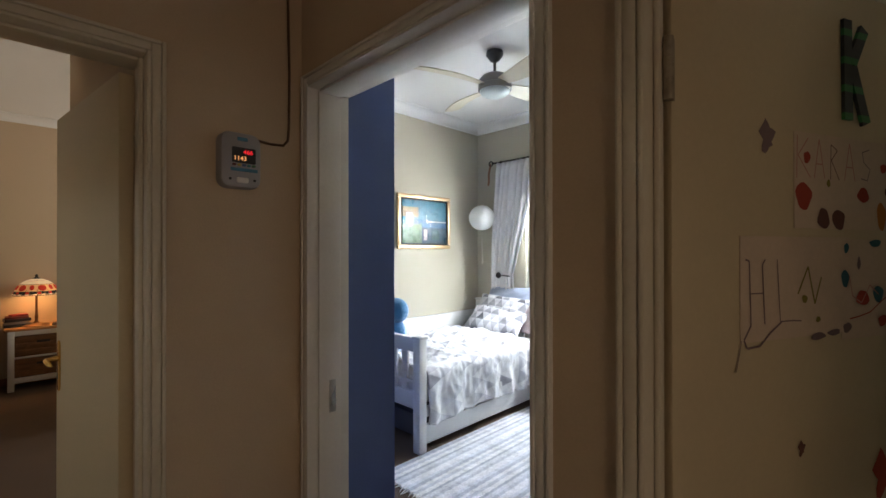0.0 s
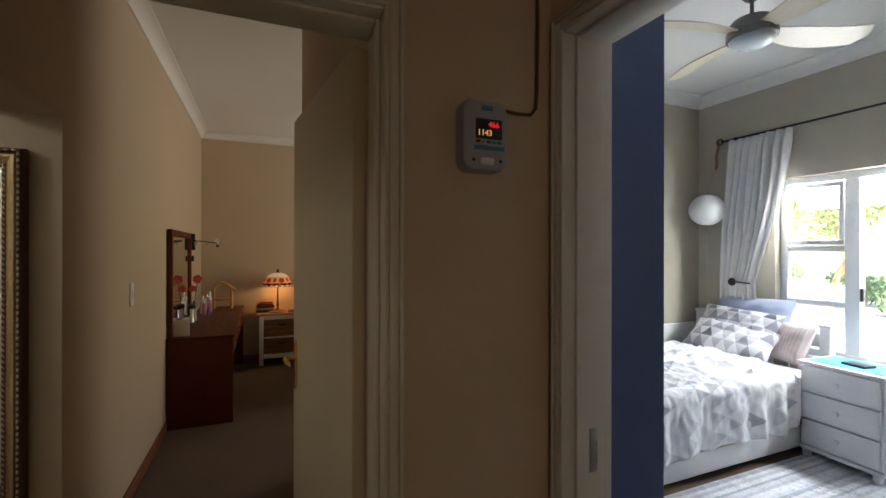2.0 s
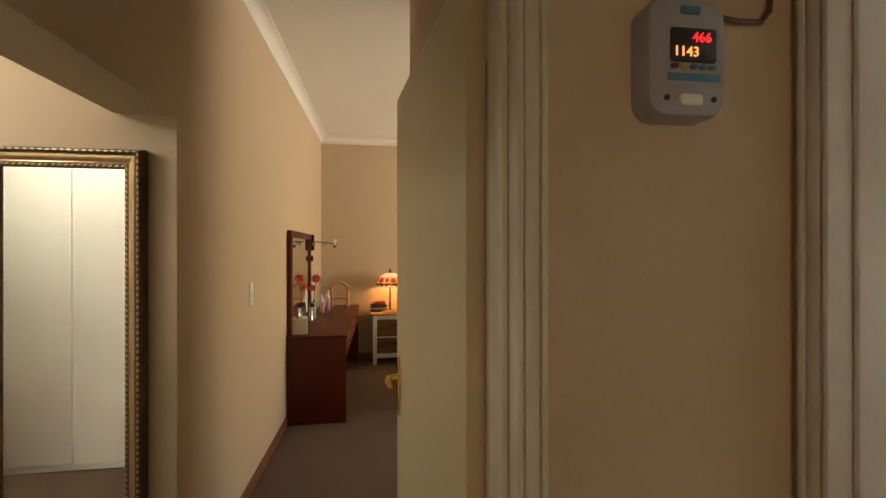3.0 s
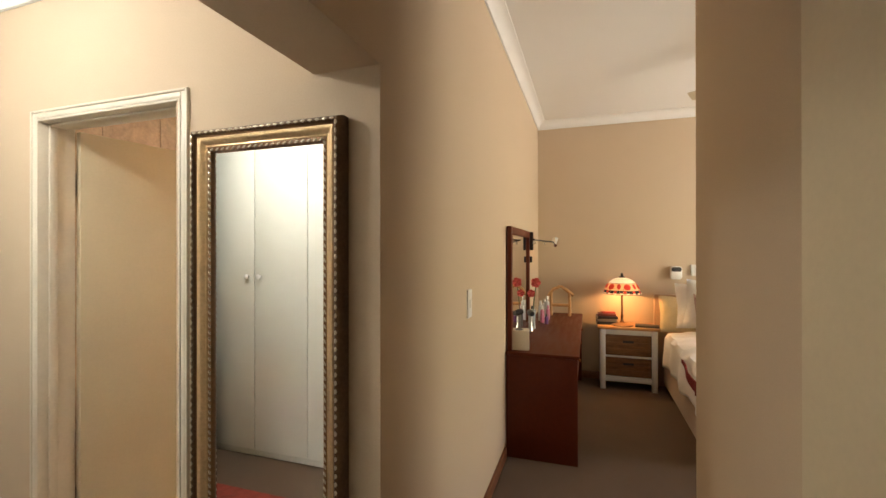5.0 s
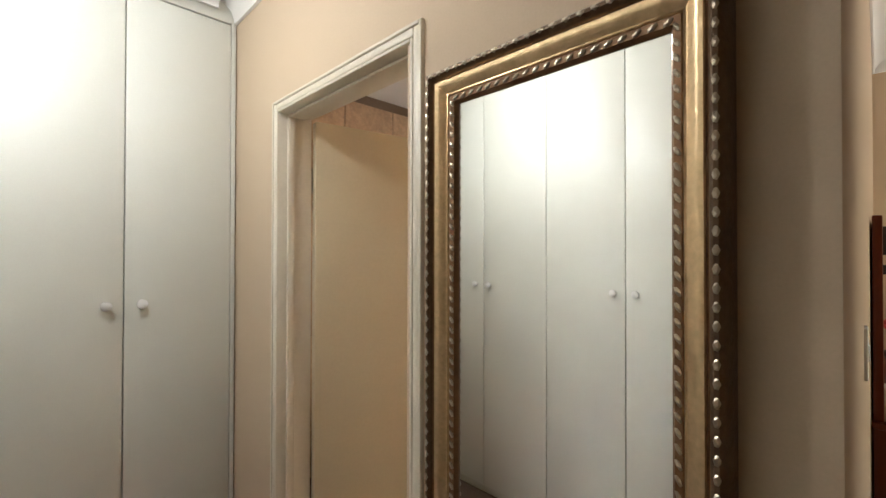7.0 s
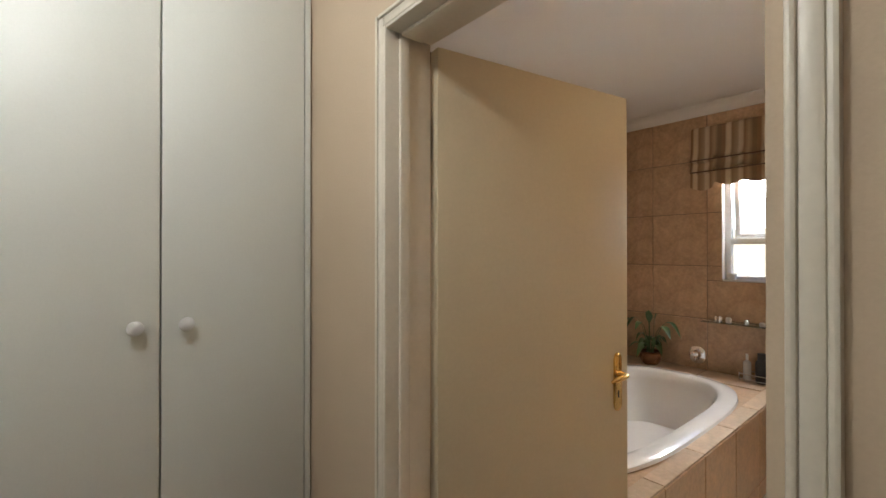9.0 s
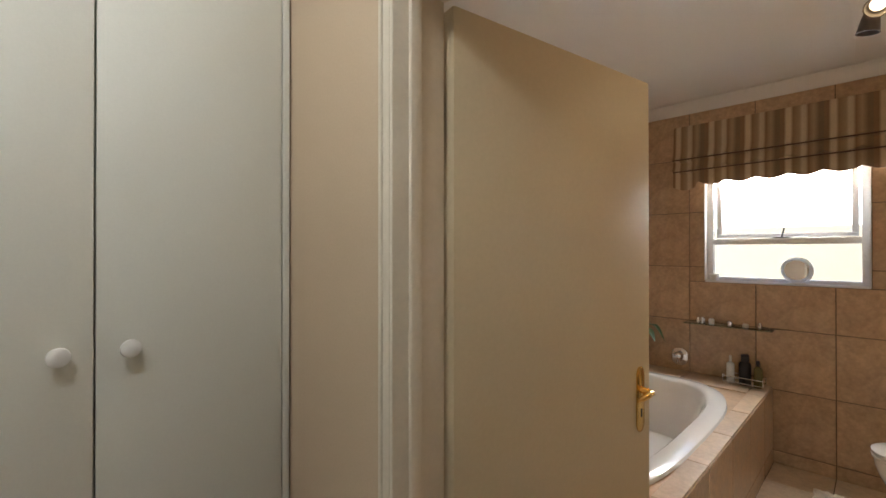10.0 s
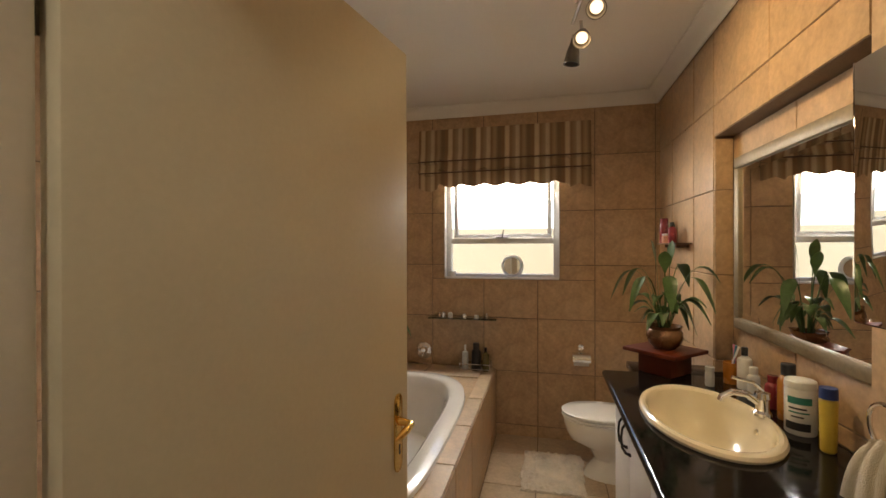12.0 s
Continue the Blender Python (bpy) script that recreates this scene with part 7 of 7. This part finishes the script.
part("rose", lathe([(0, 0), (0.055, 0), (0.055, -0.02), (0.02, -0.03), (0, -0.03)], 20), STEEL, sp)
part("stem", tube([(0, 0, -0.025), (0, 0.01, -0.10)], 0.008, 8), STEEL, sp)
part("rail", tube([(-0.12, 0.0, -0.13), (-0.02, 0.02, -0.11), (0.12, 0.035, -0.11), (0.28, 0.05, -0.12)], 0.009, 8), STEEL, sp)
NICKEL = material("dark_nickel", (0.16, 0.14, 0.12), 0.35, 0.8, vary=0.05, bump=0.02)
LIT = glowing("lit_spot_glass", (1.0, 0.74, 0.42), 0.6)
for (x, y, z), aim_at, lit in (((-0.085, 0.0, -0.275), (-0.05, -0.15, -1.0), False), ((0.10, 0.025, -0.295), (0.75, -0.10, -0.62), True), ((0.27, 0.065, -0.265), (0.75, -0.12, -0.60), True)):
    q = Vector(aim_at).to_track_quat("Z", "Y").to_matrix().to_4x4()
    hd_ = part("lamp_head", lathe([(0.0, -0.06), (0.016, -0.06), (0.020, -0.03), (0.028, 0.0), (0.036, 0.055), (0.038, 0.06), (0.034, 0.06), (0.026, 0.01), (0, 0.005)], 20, q, at=(x, y, z)), NICKEL, sp)
    part("lamp_glass", lathe([(0, 0.030), (0.024, 0.032)], 18, q, at=(x, y, z)), LIT if lit else plain("unlit_glass", (0.5, 0.5, 0.5), 0.2), hd_, "lit lamp" if lit else "unlit lamp")
    part("swivel", tube([(x, y, z), (x * 0.85, y * 0.85, z + 0.07)], 0.007, 8), STEEL, hd_)

# ---- bathroom tiles, piece by piece ----
TILE_MESH = {}


def tile_mesh(w, h, mat, thick=0.009):
    """A tile in the xy plane with a softened rim; alike sizes share one mesh."""
    key = (round(w, 3), round(h, 3), mat.name)
    if key not in TILE_MESH:
        bm = bmesh.new()
        rows = [ring(bm, [(-a, -b, z), (a, -b, z), (a, b, z), (-a, b, z)]) for a, b, z in ((w / 2, h / 2, 0), (w / 2, h / 2, thick - 0.002), (w / 2 - 0.002, h / 2 - 0.002, thick))]
        bridge(bm, rows[0], rows[1])
        bridge(bm, rows[1], rows[2])
        bm.faces.new(rows[2])
        TILE_MESH[key] = mesh_of("tile", bm, mat)
    return TILE_MESH[key]


def tile_field(parent, origin, du, dv, us, vs, mat, skip=(), joint=0.006):
    """Tiles between the lines us and vs on the plane origin + u du + v dv; skip: rectangles (u0, u1, v0, v1) left open."""
    o, du, dv = Vector(origin), Vector(du), Vector(dv)
    n = du.cross(dv)
    turn = Matrix((du, dv, n)).transposed().to_4x4()
    rng = random.Random(len(us) * 31 + len(vs))
    for u0, u1 in zip(us, us[1:]):
        for v0, v1 in zip(vs, vs[1:]):
            cells = [(u0, u1, v0, v1)]
            for a0, a1, b0, b1 in skip:
                cut = []
                for c0, c1, d0, d1 in cells:
                    if a0 >= c1 or a1 <= c0 or b0 >= d1 or b1 <= d0:
                        cut.append((c0, c1, d0, d1))
                        continue
                    if d0 < b0:
                        cut.append((c0, c1, d0, b0))
                    if d1 > b1:
                        cut.append((c0, c1, b1, d1))
                    if c0 < a0:
                        cut.append((c0, a0, max(d0, b0), min(d1, b1)))
                    if c1 > a1:
                        cut.append((a1, c1, max(d0, b0), min(d1, b1)))
                cells = cut
            for c0, c1, d0, d1 in cells:
                w, h = c1 - c0 - joint, d1 - d0 - joint
                if w < 0.015 or h < 0.015:
                    continue
                ob = new("tile", tile_mesh(w, h, mat))
                ob.parent = parent
                ob.matrix_basis = Matrix.Translation(o + du * (c0 + c1) / 2 + dv * (d0 + d1) / 2 + n * rng.uniform(-0.0012, 0.0012)) @ turn


ZL = [0.0, 0.095, 0.531, 0.9675, 1.404, 1.8405, 2.277, 2.66]
YL = [-2.70, -2.43, -1.99, -1.548, -1.108, -0.668, -0.228, -0.19]
ob = bpy.data.objects
tile_field(ob["wall_bath_window"], (-3.39, 0, 0), (0, 1, 0), (0, 0, 1), YL, ZL, TILE, [(-1.88, -0.937, 1.285, 2.13)])
XL = [-3.378, -3.05, -2.61, -2.30, -1.73, -1.19, -0.75, -0.31, -0.125]
tile_field(ob["wall_vanity"], (0, -0.19, 0), (1, 0, 0), (0, 0, 1), XL, ZL, TILE, [(-2.30, -1.19, 0.88, 2.115)])
tile_field(ob["wall_vanity"], (0, -0.10, 0), (1, 0, 0), (0, 0, 1), [-2.30, -1.73, -1.19], [0.9, 0.9675, 1.404, 1.8405, 2.115], TILE)
tile_field(ob["wall_vanity"], (-2.30, 0, 0), (0, 1, 0), (0, 0, 1), [-0.197, -0.11], [0.9, 0.9675, 1.404, 1.8405, 2.105], TILE, joint=0.004)
tile_field(ob["wall_bath_south"], (0, -2.71, 0), (-1, 0, 0), (0, 0, 1), [0.125, 0.56, 1.0, 1.44, 1.88, 2.32, 2.76, 3.2, 3.378], ZL, TILE)
bathfloor = structure("floor_bath", shell(((-3.39, -1.45, 0.0), (-0.06, -0.19, 0.004))), GROUT, "sandy tiled bathroom floor")
tile_field(bathfloor, (0, 0, 0.002), (1, 0, 0), (0, 1, 0), [-3.378, -3.05, -2.61, -2.17, -1.73, -1.29, -0.85, -0.41, -0.06], [-1.445, -1.108, -0.668, -0.228, -0.20], FTILE)
# surround of the bath: front face and ledge
sur = [c for c in ob["bathtub"].children if c.name.startswith("surround")][0]
tile_field(sur, (0, TY1, 0), (-1, 0, 0), (0, 0, 1), [0.755, 0.85, 1.29, 1.73, 2.17, 2.61, 3.05, 3.37], [0.0, 0.11, 0.543], TILE)
tile_field(sur, (0, 0, 0.545), (1, 0, 0), (0, 1, 0), [-3.37, -3.05, -2.61, -2.17, -1.73, -1.29, -0.85, -0.755], [-1.545, TY1 + 0.008], FTILE)
tile_field(sur, (0, 0, 0.545), (1, 0, 0), (0, 1, 0), [-3.37, -3.07], [-2.69, -2.43, -1.99, -1.55], FTILE)
